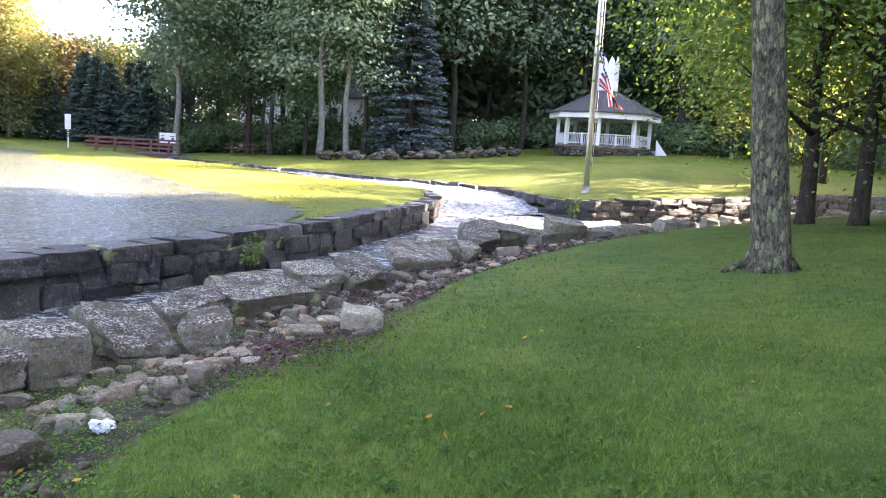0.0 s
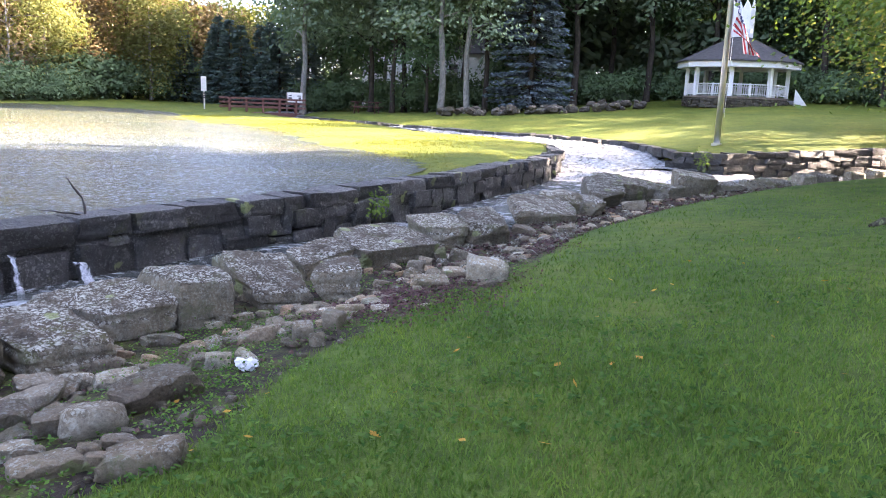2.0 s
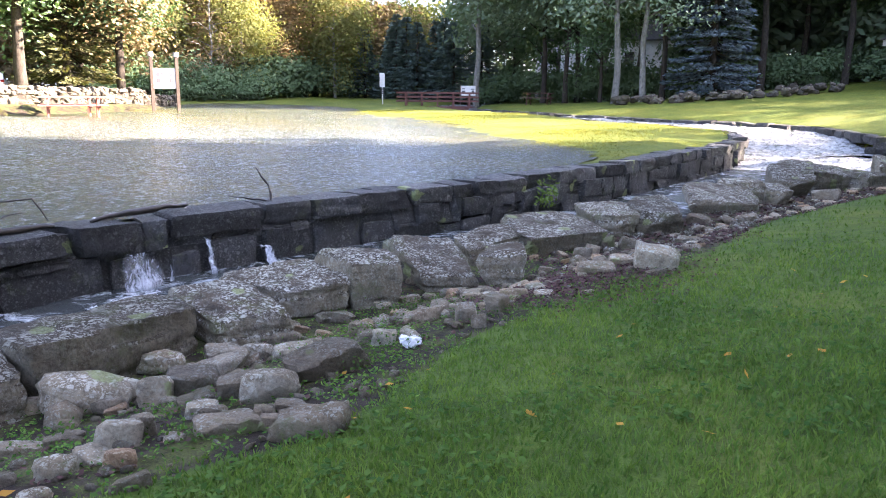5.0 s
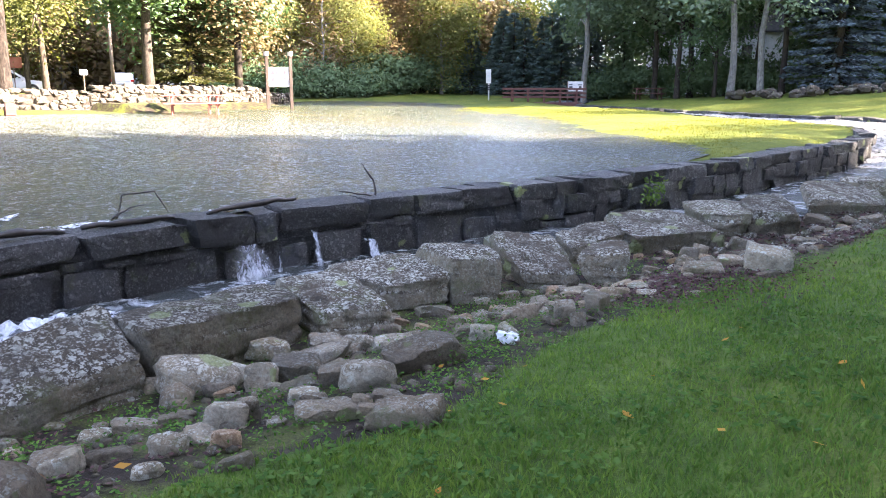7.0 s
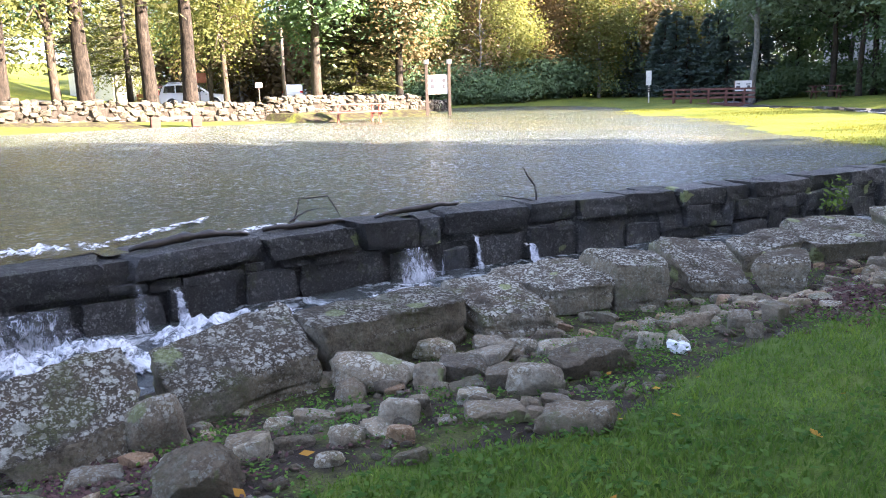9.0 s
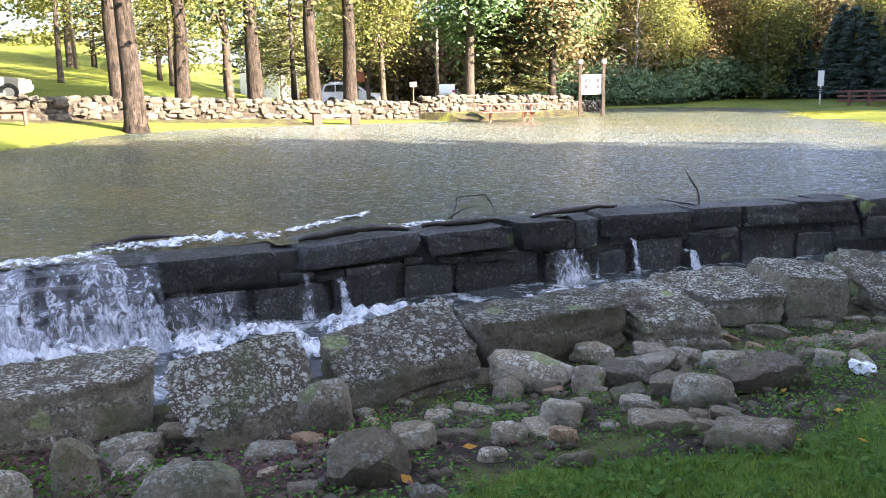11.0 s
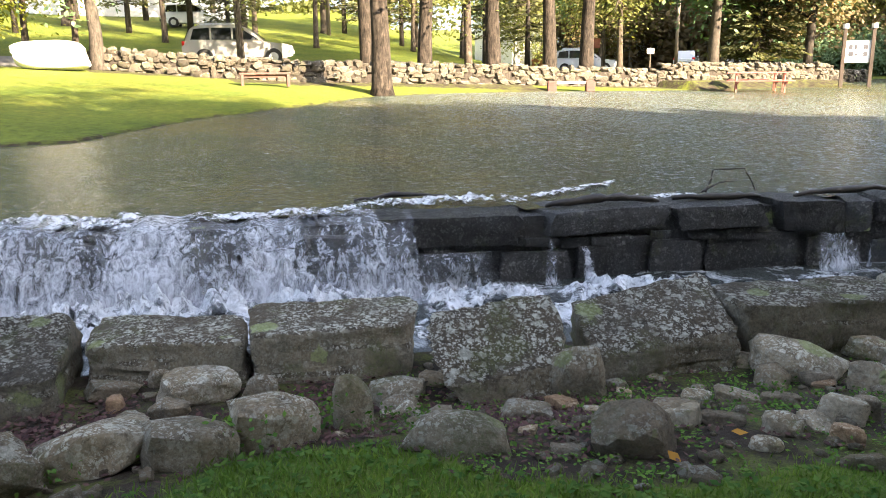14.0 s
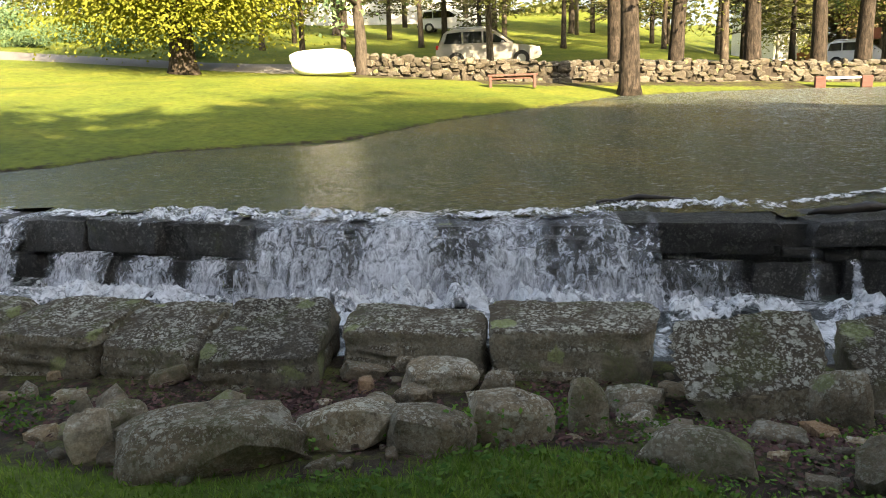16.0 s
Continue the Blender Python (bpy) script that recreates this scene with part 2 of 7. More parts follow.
def m_lawn():
    m, nt, b = newmat("lawn", 0.9, spec=0.2)
    v = coords(nt, 'World')
    big = noise_tex(nt, v, 0.5, 6, 0.65)
    mid = noise_tex(nt, v, 6, 6, 0.7)
    fine = noise_tex(nt, coords(nt, 'World', (1, 1, 0.4)), 70, 4, 0.7)
    g = ramp(nt, big, [(0.3, (0.055, 0.1, 0.016)), (0.5, (0.095, 0.142, 0.022)), (0.72, (0.15, 0.17, 0.03))])
    # sunlight on the grass beyond the stream, put in as a yellower colour
    sun_at = nt.nodes.new("ShaderNodeAttribute")
    sun_at.attribute_name = "sunny"
    g = mixc(nt, sun_at.outputs["Fac"], g, ramp(nt, big, [(0.3, (0.1, 0.125, 0.015)), (0.5, (0.165, 0.175, 0.022)), (0.72, (0.23, 0.21, 0.032))]))
    g = mixc(nt, 0.75, g, ramp(nt, mid, [(0.34, (0.4, 0.46, 0.36)), (0.66, (1.2, 1.2, 1.0))]), 'MULTIPLY')
    g = mixc(nt, 0.7, g, ramp(nt, fine, [(0.3, (0.35, 0.38, 0.3)), (0.7, (1.15, 1.15, 1.0))]), 'MULTIPLY')
    d = ramp(nt, noise_tex(nt, v, 9, 9, 0.75), [(0.3, (0.01, 0.008, 0.005)), (0.5, (0.03, 0.022, 0.015)), (0.64, (0.056, 0.043, 0.03)), (0.8, (0.12, 0.104, 0.08))])
    d = mixc(nt, mixc(nt, 1.0, grey(nt, noise_tex(nt, v, 3.2, 8, 0.75), 0.47, 0.57), grey(nt, fine, 0.3, 0.6), 'MULTIPLY'), d, (0.085, 0.098, 0.022))
    at = nt.nodes.new("ShaderNodeAttribute")
    at.attribute_name = "dirt"
    e = mixc(nt, 0.5, at.outputs["Fac"], noise_tex(nt, v, 5, 8, 0.7))
    f = grey(nt, e, 0.47, 0.55)
    c = mixc(nt, f, g, d)
    ar = nt.nodes.new("ShaderNodeAttribute")
    ar.attribute_name = "road"
    c = mixc(nt, grey(nt, ar.outputs["Fac"], 0.45, 0.55), c, mixc(nt, noise_tex(nt, v, 60, 4), (0.12, 0.115, 0.11), (0.24, 0.23, 0.22)))
    nt.links.new(c, b.inputs["Base Color"])
    n1 = bump(nt, None, fine, 0.6, 0.02)
    bump(nt, b, mid, 0.4, 0.04, n1)
    return m


LAWN, WATER = m_lawn(), m_water()
BOULDER = m_rock("boulder_stone", (0.25, 0.226, 0.168), (0.5, 0.49, 0.41), 0.95, 0.7, 0.9, (0.42, 0.39, 0.37), 0.24)
COBBLE = m_rock("cobble_stone", (0.385, 0.33, 0.245), (0.47, 0.455, 0.37), 0.6, 0.7, 0.9, (0.95, 0.93, 0.88), 0.3, (0.45, 1.35), True)
EDGEST = m_rock("edge_stone", (0.43, 0.38, 0.285), (0.57, 0.55, 0.45), 0.95, 0.75, 0.9, (0.72, 0.69, 0.64), 0.5)
WALLST = m_rock("wall_stone", (0.062, 0.063, 0.064), (0.2, 0.2, 0.185), 0.4, 0.45, 0.6, (1.15, 1.15, 1.15), 0.6, (0.55, 1.45))
BANKST = m_rock("bank_wall_stone", (0.092, 0.083, 0.066), (0.24, 0.235, 0.2), 0.3, 0.5, 0.9, (1.0, 1.0, 1.0))
PALEST = m_plain("pale_boulder_stone", [(0.3, (0.6, 0.6, 0.58)), (0.7, (0.8, 0.79, 0.76))], 3, 0.8, 0.4, 20, 0.02)
FALL = m_foam("falling_water", 0.28, 0.8, (3.2, 3.2, 0.8), 4.2, dark=(0.24, 0.25, 0.285), white=(0.8, 0.83, 0.88), edge=(0.24, 0.95))
FOAM = m_foam("foam", 0.3, 0.62, (1, 1, 1), 9, dark=(0.3, 0.32, 0.33), white=(0.8, 0.82, 0.84), edge=(0.42, 1.05))
RAPID = m_foam("rapids", 0.38, 0.68, (1.3, 0.6, 1), 4.2, dark=(0.12, 0.125, 0.115), white=(0.56, 0.575, 0.58), alpha=False)
CREEKW = m_foam("creek_water", 0.5, 0.72, (1, 1, 1), 3, dark=(0.05, 0.055, 0.05), white=(0.7, 0.74, 0.76), alpha=False)
BARK_GREY = m_bark("lichened_bark", [(0.36, (0.03, 0.026, 0.018)), (0.48, (0.10, 0.09, 0.062)), (0.62, (0.2, 0.19, 0.135))], 11, 0.03, (1, 1, 0.4))
nt_ = BARK_GREY.node_tree
bs_ = nt_.nodes["Principled BSDF"]
was = bs_.inputs["Base Color"].links[0].from_socket
wv = coords(nt_, 'World', (1, 1, 0.4))
cover = mixc(nt_, 1.0, spots(nt_, ragged(nt_, wv, 0.07, 22), 15, 0.6, 0.85), ramp(nt_, noise_tex(nt_, wv, 60, 5, 0.7), [(0.36, (0.1, 0.1, 0.1)), (0.55, (0.8, 0.8, 0.8))]), 'MULTIPLY')
nt_.links.new(mixc(nt_, cover, was, (0.235, 0.27, 0.125)), bs_.inputs["Base Color"])
BARK_AND_GAP_DARK = m_bark("dark_bark_and_wall_gaps", [(0.3, (0.02, 0.017, 0.014)), (0.7, (0.09, 0.075, 0.06))])
BARK_PINE = m_bark("pine_bark", [(0.38, (0.012, 0.01, 0.008)), (0.52, (0.04, 0.032, 0.025)), (0.7, (0.088, 0.071, 0.056))], 5, 0.05)
BARK_MID = m_bark("brown_bark", [(0.34, (0.022, 0.017, 0.012)), (0.52, (0.075, 0.06, 0.045)), (0.7, (0.16, 0.135, 0.105))])
BARK_PALE = m_bark("pale_bark", [(0.3, (0.12, 0.115, 0.1)), (0.7, (0.34, 0.33, 0.3))])
LEAF_GREEN = m_leaf("green_leaves", (0.075, 0.125, 0.065), (0.115, 0.17, 0.085), 0.3, glow=(1.2, 1.3, 0.65))
LEAF_MAPLE = m_leaf("maple_leaves", (0.085, 0.14, 0.04), (0.155, 0.215, 0.062), 0.36, glow=(1.25, 1.25, 0.45))
LEAF_DEEP = m_leaf("deep_green_leaves", (0.155, 0.205, 0.128), (0.19, 0.245, 0.155), 0.34, glow=(1.2, 1.3, 0.75))
LEAF_GOLD = m_leaf("turning_leaves", (0.13, 0.105, 0.054), (0.22, 0.172, 0.095), 0.35, glow=(1.25, 1.15, 0.75))
LEAF_UNDER = m_leaf("undergrowth_leaves", (0.09, 0.135, 0.07), (0.125, 0.18, 0.09), 0.28, glow=(1.2, 1.3, 0.6))
LEAF_LIME = m_leaf("yellow_green_leaves", (0.1, 0.115, 0.04), (0.165, 0.17, 0.06))
LEAF_YELLOW = m_leaf("sunlit_yellow_leaves", (0.12, 0.145, 0.018), (0.24, 0.24, 0.035), 0.4)
NEEDLE = m_leaf("spruce_needles", (0.06, 0.092, 0.085), (0.125, 0.17, 0.15), 0.15, 0.7)
NEEDLE_BLUE = m_leaf("blue_spruce_needles", (0.085, 0.115, 0.13), (0.17, 0.215, 0.24), 0.12, 0.7)
NEEDLE_PINE = m_leaf("pine_needles", (0.05, 0.06, 0.025), (0.12, 0.115, 0.055), 0.25, 0.7)
WEED = m_leaf("weed_leaves", (0.04, 0.1, 0.018), (0.12, 0.2, 0.04), 0.35, 0.8)
BLADE = m_leaf("grass_blades", (0.07, 0.135, 0.032), (0.145, 0.21, 0.055), 0.4, patch=1.1)
STRAW = m_leaf("sunlit_grass", (0.08, 0.098, 0.018), (0.155, 0.152, 0.032), 0.35, patch=0.6)
LITTER = m_leaf("dead_leaves", (0.045, 0.024, 0.024), (0.125, 0.07, 0.062), 0.1, 0.8)
FALLEN = m_leaf("fallen_leaf", (0.35, 0.17, 0.03), (0.5, 0.3, 0.05), 0.2)
WHITE = m_plain("white_paint", [(0.3, (0.7, 0.71, 0.72)), (0.7, (0.82, 0.82, 0.82))], 3, 0.5, 0.1, 30, 0.003)
SHINGLE = m_plain("dark_shingles", [(0.3, (0.04, 0.038, 0.038)), (0.7, (0.085, 0.08, 0.078))], 5, 0.9, 0.5, 30, 0.01)
REDWOOD = m_plain("red_brown_wood", [(0.3, (0.07, 0.03, 0.024)), (0.7, (0.145, 0.06, 0.045))], 4, 0.7, 0.4, 25, 0.004, stretch=(1, 1, 5))
FADED = m_plain("faded_red_wood", [(0.3, (0.3, 0.09, 0.07)), (0.7, (0.44, 0.19, 0.15))], 4, 0.8, 0.4, 25, 0.004)
DARKWOOD = m_plain("dark_brown_wood", [(0.3, (0.028, 0.02, 0.015)), (0.7, (0.075, 0.055, 0.042))], 4, 0.8, 0.5, 20, 0.006, stretch=(1, 1, 0.3))
GREYWOOD = m_plain("weathered_wood", [(0.3, (0.1, 0.08, 0.065)), (0.7, (0.24, 0.2, 0.16))], 4, 0.85, 0.5, 20, 0.006, stretch=(1, 1, 0.3))
WETWOOD = m_plain("wet_driftwood", [(0.3, (0.012, 0.01, 0.008)), (0.7, (0.045, 0.036, 0.028))], 6, 0.45, 0.7, 18, 0.015)
CONCRETE = m_plain("pale_concrete", [(0.3, (0.5, 0.47, 0.42)), (0.7, (0.68, 0.65, 0.6))], 5, 0.9, 0.3, 40, 0.004)
METAL = m_plain("brushed_aluminium", [(0.3, (0.5, 0.5, 0.5)), (0.7, (0.68, 0.68, 0.67))], 4, 0.38, 0.05, 60, 0.001, metal=0.85)
PANEL = m_plain("printed_panel", [(0.3, (0.62, 0.62, 0.6)), (0.7, (0.75, 0.75, 0.73))], 2, 0.5, 0.02, 30, 0.001)
INK = newmat("dark_ink", 0.6, (0.05, 0.05, 0.06))[0]
RED = m_plain("flag_red", [(0.3, (0.42, 0.03, 0.04)), (0.7, (0.55, 0.05, 0.06))], 3, 0.8, 0.1, 60, 0.002)
BLUE = m_plain("flag_blue", [(0.3, (0.02, 0.03, 0.12)), (0.7, (0.035, 0.05, 0.17))], 3, 0.8, 0.1, 60, 0.002)
CLOTH = m_plain("white_cloth", [(0.3, (0.72, 0.73, 0.75)), (0.7, (0.82, 0.82, 0.82))], 3, 0.85, 0.1, 60, 0.002)
SILVER = newmat("silver_car_paint", 0.28, (0.36, 0.35, 0.33), 0.6)[0]
CARWHITE = newmat("white_car_paint", 0.25, (0.72, 0.73, 0.75), 0.1)[0]
CARRED = newmat("maroon_car_paint", 0.3, (0.12, 0.03, 0.025), 0.2)[0]
CARGLASS = newmat("tinted_glass", 0.06, (0.012, 0.014, 0.016), spec=0.8)[0]
TYRE = m_plain("tyre_rubber", [(0.3, (0.015, 0.015, 0.015)), (0.7, (0.03, 0.03, 0.03))], 8, 0.85)
RIM = newmat("alloy_rim", 0.35, (0.5, 0.5, 0.5), 0.8)[0]
TAIL = newmat("red_lamp_glass", 0.15, (0.5, 0.02, 0.015))[0]
LAMPG = newmat("clear_lamp_glass", 0.1, (0.7, 0.7, 0.7))[0]
SIDING = m_plain("white_siding", [(0.3, (0.72, 0.71, 0.69)), (0.7, (0.82, 0.81, 0.79))], 2, 0.7, 0.2, 10, 0.01)
WIRE = newmat("black_cable", 0.6, (0.03, 0.03, 0.03))[0]


# ---- building blocks ----
def obj_from(name, V, F, material, parent=None, smooth=False, label=""):
    me = bpy.data.meshes.new(name)
    me.from_pydata([tuple(v) for v in V], [], [tuple(f) for f in F])
    me.materials.append(material)
    if smooth:
        me.shade_smooth()
        if smooth != True:
            me.set_sharp_from_angle(angle=radians(smooth))
    ob = new(name, me)
    if parent is not None:
        ob.parent = parent
    if label:
        ob["label"] = label
    return ob


def part(name, bm, material, parent, label=""):
    me = bpy.data.meshes.new(name)
    bm.to_mesh(me)
    bm.free()
    me.materials.append(material)
    ob = new(name, me)
    ob.parent = parent
    if label:
        ob["label"] = label
    return ob


def quad_cloud(name, Q, material, parent=None):
    """One mesh of n loose quads, Q of shape (n, 4, 3)."""
    n = len(Q)
    me = bpy.data.meshes.new(name)
    me.vertices.add(n * 4)
    me.vertices.foreach_set("co", np.asarray(Q, np.float32).ravel())
    me.loops.add(n * 4)
    me.loops.foreach_set("vertex_index", np.arange(n * 4, dtype=np.int32))
    me.polygons.add(n)
    me.polygons.foreach_set("loop_start", np.arange(0, n * 4, 4, dtype=np.int32))
    me.update(calc_edges=True)
    me.materials.append(material)
    ob = new(name, me)
    if parent is not None:
        ob.parent = parent
    return ob


def box_bm(bm, size, centre, rot=None, bevel=0.0):
    m = Matrix.Translation(centre)
    if rot is not None:
        m = m @ rot
    r = bmesh.ops.create_cube(bm, size=1.0, matrix=m @ Matrix.Diagonal((*size, 1)))
    if bevel:
        es = {e for v in r["verts"] for e in v.link_edges}
        bmesh.ops.bevel(bm, geom=list(es), offset=bevel, segments=1, affect='EDGES')


def box(name, size, centre, material, parent, rot=None, bevel=0.008, label=""):
    bm = bmesh.new()
    box_bm(bm, size, centre, rot, bevel)
    return part(name, bm, material, parent, label)


def tube(points, radii, sides=8):
    """Vertices and faces of a tapered tube along points."""
    V, F = [], []
    pts = [Vector(p) for p in points]
    for i, p in enumerate(pts):
        d = (pts[min(i + 1, len(pts) - 1)] - pts[max(i - 1, 0)]).normalized()
        a = d.orthogonal().normalized() if abs(d.z) < 0.9 else Vector((1, 0, 0)).cross(d).normalized()
        b = d.cross(a)
        for k in range(sides):
            t = 2 * math.pi * k / sides
            V.append(p + (a * math.cos(t) + b * math.sin(t)) * radii[i])
    for i in range(len(pts) - 1):
        for k in range(sides):
            k2 = (k + 1) % sides
            F.append((i * sides + k, i * sides + k2, (i + 1) * sides + k2, (i + 1) * sides + k))
    F.append(tuple(range(sides))[::-1])
    F.append(tuple((len(pts) - 1) * sides + k for k in range(sides)))
    return V, F


def tubes(name, runs, material, parent=None, sides=8, label=""):
    V, F = [], []
    for pts, rad in runs:
        v, f = tube(pts, rad, sides)
        o = len(V)
        V += v
        F += [tuple(i + o for i in q) for q in f]
    return obj_from(name, V, F, material, parent, True, label)


_ico = {}


def ico(sub):
    if sub not in _ico:
        bm = bmesh.new()
        bmesh.ops.create_icosphere(bm, subdivisions=sub, radius=1.0)
        bm.verts.ensure_lookup_table()
        _ico[sub] = (np.array([v.co[:] for v in bm.verts]), [tuple(v.index for v in f.verts) for f in bm.faces])
        bm.free()
    return _ico[sub]


def rock_shape(seed, sub=3, cuts=7, blocky=0.75, rough=0.05, sharp=34, strata=0.0):
    """A broken stone inside a unit box: a few flat faces, worn edges, lumps."""
    rs = np.random.RandomState(seed)
    D, F = ico(sub)
    N = [(1, 0, 0), (-1, 0, 0), (0, 1, 0), (0, -1, 0), (0, 0, 1), (0, 0, -1)]
    N = [np.array(n) + rs.normal(0, 0.13, 3) for n in N]
    H = [blocky * rs.uniform(0.9, 1.05) for n in N]
    for _ in range(cuts):
        N.append(rs.normal(0, 1, 3))
        H.append(rs.uniform(0.85, 1.08))
    N = np.array([n / np.linalg.norm(n) for n in N])
    H = np.array(H)
    k = np.maximum(D @ N.T, 1e-3) / H
    r = (k ** sharp).sum(1) ** (-1 / sharp)
    V = D * r[:, None]
    o = Vector(rs.uniform(-50, 50, 3))
    for i in range(len(V)):
        p = Vector(V[i])
        V[i] *= 1 + rough * (noise.noise(p * 1.7 + o) * 1.2 + noise.noise(p * 4.5 + o) * 0.7 + noise.noise(p * 11 + o) * 0.45)
        if strata:
            t = noise.noise(Vector((p.x * 0.8, p.y * 0.8, p.z * 6)) + o)
            V[i, :2] *= 1 + strata * (1 if t > 0.05 else -0.3)
    lo, hi = V.min(0), V.max(0)
    V = (V - (lo + hi) / 2) / (hi - lo)
    return V, F


def brick_shape(seed, grid=5, rough=0.05, worn=9):
    """A roughly squared block in a unit box: worn arrises, uneven faces."""
    rs = np.random.RandomState(seed)
    bm = bmesh.new()
    bmesh.ops.create_grid(bm, x_segments=grid, y_segments=grid, size=1.0)
    g = np.array([v.co[:] for v in bm.verts])
    gf = [tuple(v.index for v in f.verts) for f in bm.faces]
    bm.free()
    V, F = [], []
    for ax in range(3):
        for s in (-1, 1):
            P = np.zeros_like(g)
            a, b_ = [(1, 2), (2, 0), (0, 1)][ax]
            P[:, a], P[:, b_], P[:, ax] = g[:, 0], g[:, 1], s
            o = len(V)
            V += P.tolist()
            F += [tuple(i + o for i in (f if s > 0 else f[::-1])) for f in gf]
    bm = bmesh.new()
    vs = [bm.verts.new(p) for p in V]
    for f in F:
        bm.faces.new([vs[i] for i in f])
    bmesh.ops.remove_doubles(bm, verts=bm.verts, dist=1e-4)
    bm.verts.index_update()
    V = np.array([v.co[:] for v in bm.verts])
    F = [tuple(v.index for v in f.verts) for f in bm.faces]
    bm.free()
    r = (np.abs(V) ** worn).sum(1) ** (1 / worn)
    V = V / r[:, None]
    sh = rs.normal(0, 0.07, (3, 3))
    V = V @ (np.eye(3) + sh)
    o = Vector(rs.uniform(-50, 50, 3))
    for i in range(len(V)):
        p = Vector(V[i])
        V[i] += np.array(noise.noise_vector(p * 1.3 + o)) * rough * 2.2 + np.array(noise.noise_vector(p * 3.5 + o)) * rough
    lo, hi = V.min(0), V.max(0)
    return (V - (lo + hi) / 2) / (hi - lo), F


def stone(name, seed, size, m, material, sub=3, parent=None, **kw):
    V, F = rock_shape(seed, sub, **kw)
    V = V * np.array(size)
    ob = obj_from(name, V, F, material, parent, 26)
    ob.matrix_basis = m
    return ob


# ---- the lie of the land ----
W = np.array([(-43, -100), (-14, -29.5), (-10, -12), (-8.6, -7), (-7.7, -4.4), (-6.8, -2), (-6.25, 1.1), (-6, 2.5), (-5.75, 4), (-5.45, 5.7),
              (-4.95, 7), (-4.4, 8.5), (-3.6, 10.4), (-2.5, 14), (-1.9, 17), (-1.2, 20), (-0.9, 23.0)])
B = np.array([(-40, -100), (-11, -29), (-7.2, -13), (-6.0, -8.2), (-5.1, -5), (-4.3, -2.3), (-3.75, 0.9), (-3.5, 2.2), (-3.2, 3.6), (-2.9, 5.1), (-2.5, 6.2),
              (-2.0, 7.6), (-1.3, 9.4), (-0.5, 11.6), (0.7, 14.6), (2, 17), (3.3, 19.3), (4.9, 21.3), (6.8, 23), (9, 24.8), (11.5, 26.5), (14.5, 28.5), (22, 33), (60, 52), (400, 120)])
FW = np.array([(1.4, 29), (2.3, 25.2), (3.7, 24.3), (6.3, 25.6), (8.8, 27.2), (11.5, 29), (14.5, 31), (20, 34), (28, 38), (60, 57), (400, 130)])
CL = np.array([(-0.9, 23.0), (-1.4, 26), (-3.9, 29.3), (-6.1, 30.2), (-9, 34.2), (-12, 37), (-15, 39), (-19, 43.5), (-22.5, 48), (-25, 56), (-27, 75)])
CR = np.array([(2.3, 25.2), (1.4, 29), (0.2, 31.6), (-1.8, 33.2), (-5, 34.8), (-9, 37.6), (-12.5, 40.3), (-16, 43), (-19.5, 47), (-22, 56), (-24, 75)])
SHORE = np.array([(-4.35, 8.6), (-4.1, 11.0), (-4.0, 14.0), (-5.2, 17.0), (-6.9, 18.8), (-9.0, 20.0), (-12.5, 26.4), (-15, 28.6), (-18.3, 30.8), (-21.5, 35), (-24.3, 39.6), (-28, 42), (-34, 44)])
BANK = np.array([(-38, 45), (-37, 41), (-33, 34), (-29.3, 29), (-27.6, 24), (-27.0, 18.5), (-26.4, 13.7), (-25.6, 9.5), (-24.4, 6), (-21.5, 3.7), (-17.7, 0.3), (-13.9, -1.8), (-13.2, -4.9), (-11.9, -5.8), (-11.2, -6.8), (-10, -7.9)])
POND = np.vstack([W[3:12], SHORE, BANK])
TONGUE = np.vstack([W[11:], CL, [(-40, 75)], SHORE[::-1]])
CREEK = np.vstack([CL, CR[::-1]])
CHANNEL = np.vstack([W, FW[1:], B[::-1]])
LAWNSIDE = np.vstack([B, [(400, -400), (-40, -400)]])
# the bank reaches further out under the great boulders
SB = B + np.column_stack([np.interp(B[:, 1], [-30, -9, -5, 8, 14, 20], [0, -0.3, -0.75, -0.75, -0.5, 0]), 0 * B[:, 1]])
CAMSIDE = np.vstack([SB, [(400, -400), (-40, -400)]])
# where the mown grass ends
TURF = np.array([(-9, -30), (-4.6, -7), (-3.5, -3.6), (-2.95, -2.2), (-2.72, -1.55), (-2.75, -1.08), (-2.7, -0.55), (-2.98, -0.38), (-2.94, 0.0), (-2.86, 0.36), (-2.4, 0.55), (-1.98, 1.2), (-2.0, 1.7), (-1.86, 2.14), (-1.58, 2.4), (-1.38, 2.67),
                 (-1.4, 3.2), (-1.45, 3.9), (-1.4, 4.5), (-1.05, 5.5), (-0.92, 6.3), (-0.55, 7.15), (-0.23, 8.5), (0.05, 11.0), (0.9, 13.0), (2.3, 16.6), (4.1, 19.9), (7.2, 22.4), (11.8, 25.7), (22, 32.4), (60, 51.4), (400, 119)])
BARE = np.vstack([TURF, SB[::-1]])


def inside(P, X, Y):
    r = np.zeros(X.shape, bool)
    for (x1, y1), (x2, y2) in zip(P, np.roll(P, -1, 0)):
        c = ((y1 > Y) != (y2 > Y)) & (X < (x2 - x1) * (Y - y1) / (y2 - y1 + 1e-12) + x1)
        r ^= c
    return r


def dist(P, X, Y):
    best = np.full(X.shape, 1e9)
    for (x1, y1), (x2, y2) in zip(P[:-1], P[1:]):
        dx, dy = x2 - x1, y2 - y1
        u = np.clip(((X - x1) * dx + (Y - y1) * dy) / (dx * dx + dy * dy), 0, 1)
        best = np.minimum(best, np.hypot(X - x1 - u * dx, Y - y1 - u * dy))
    return best


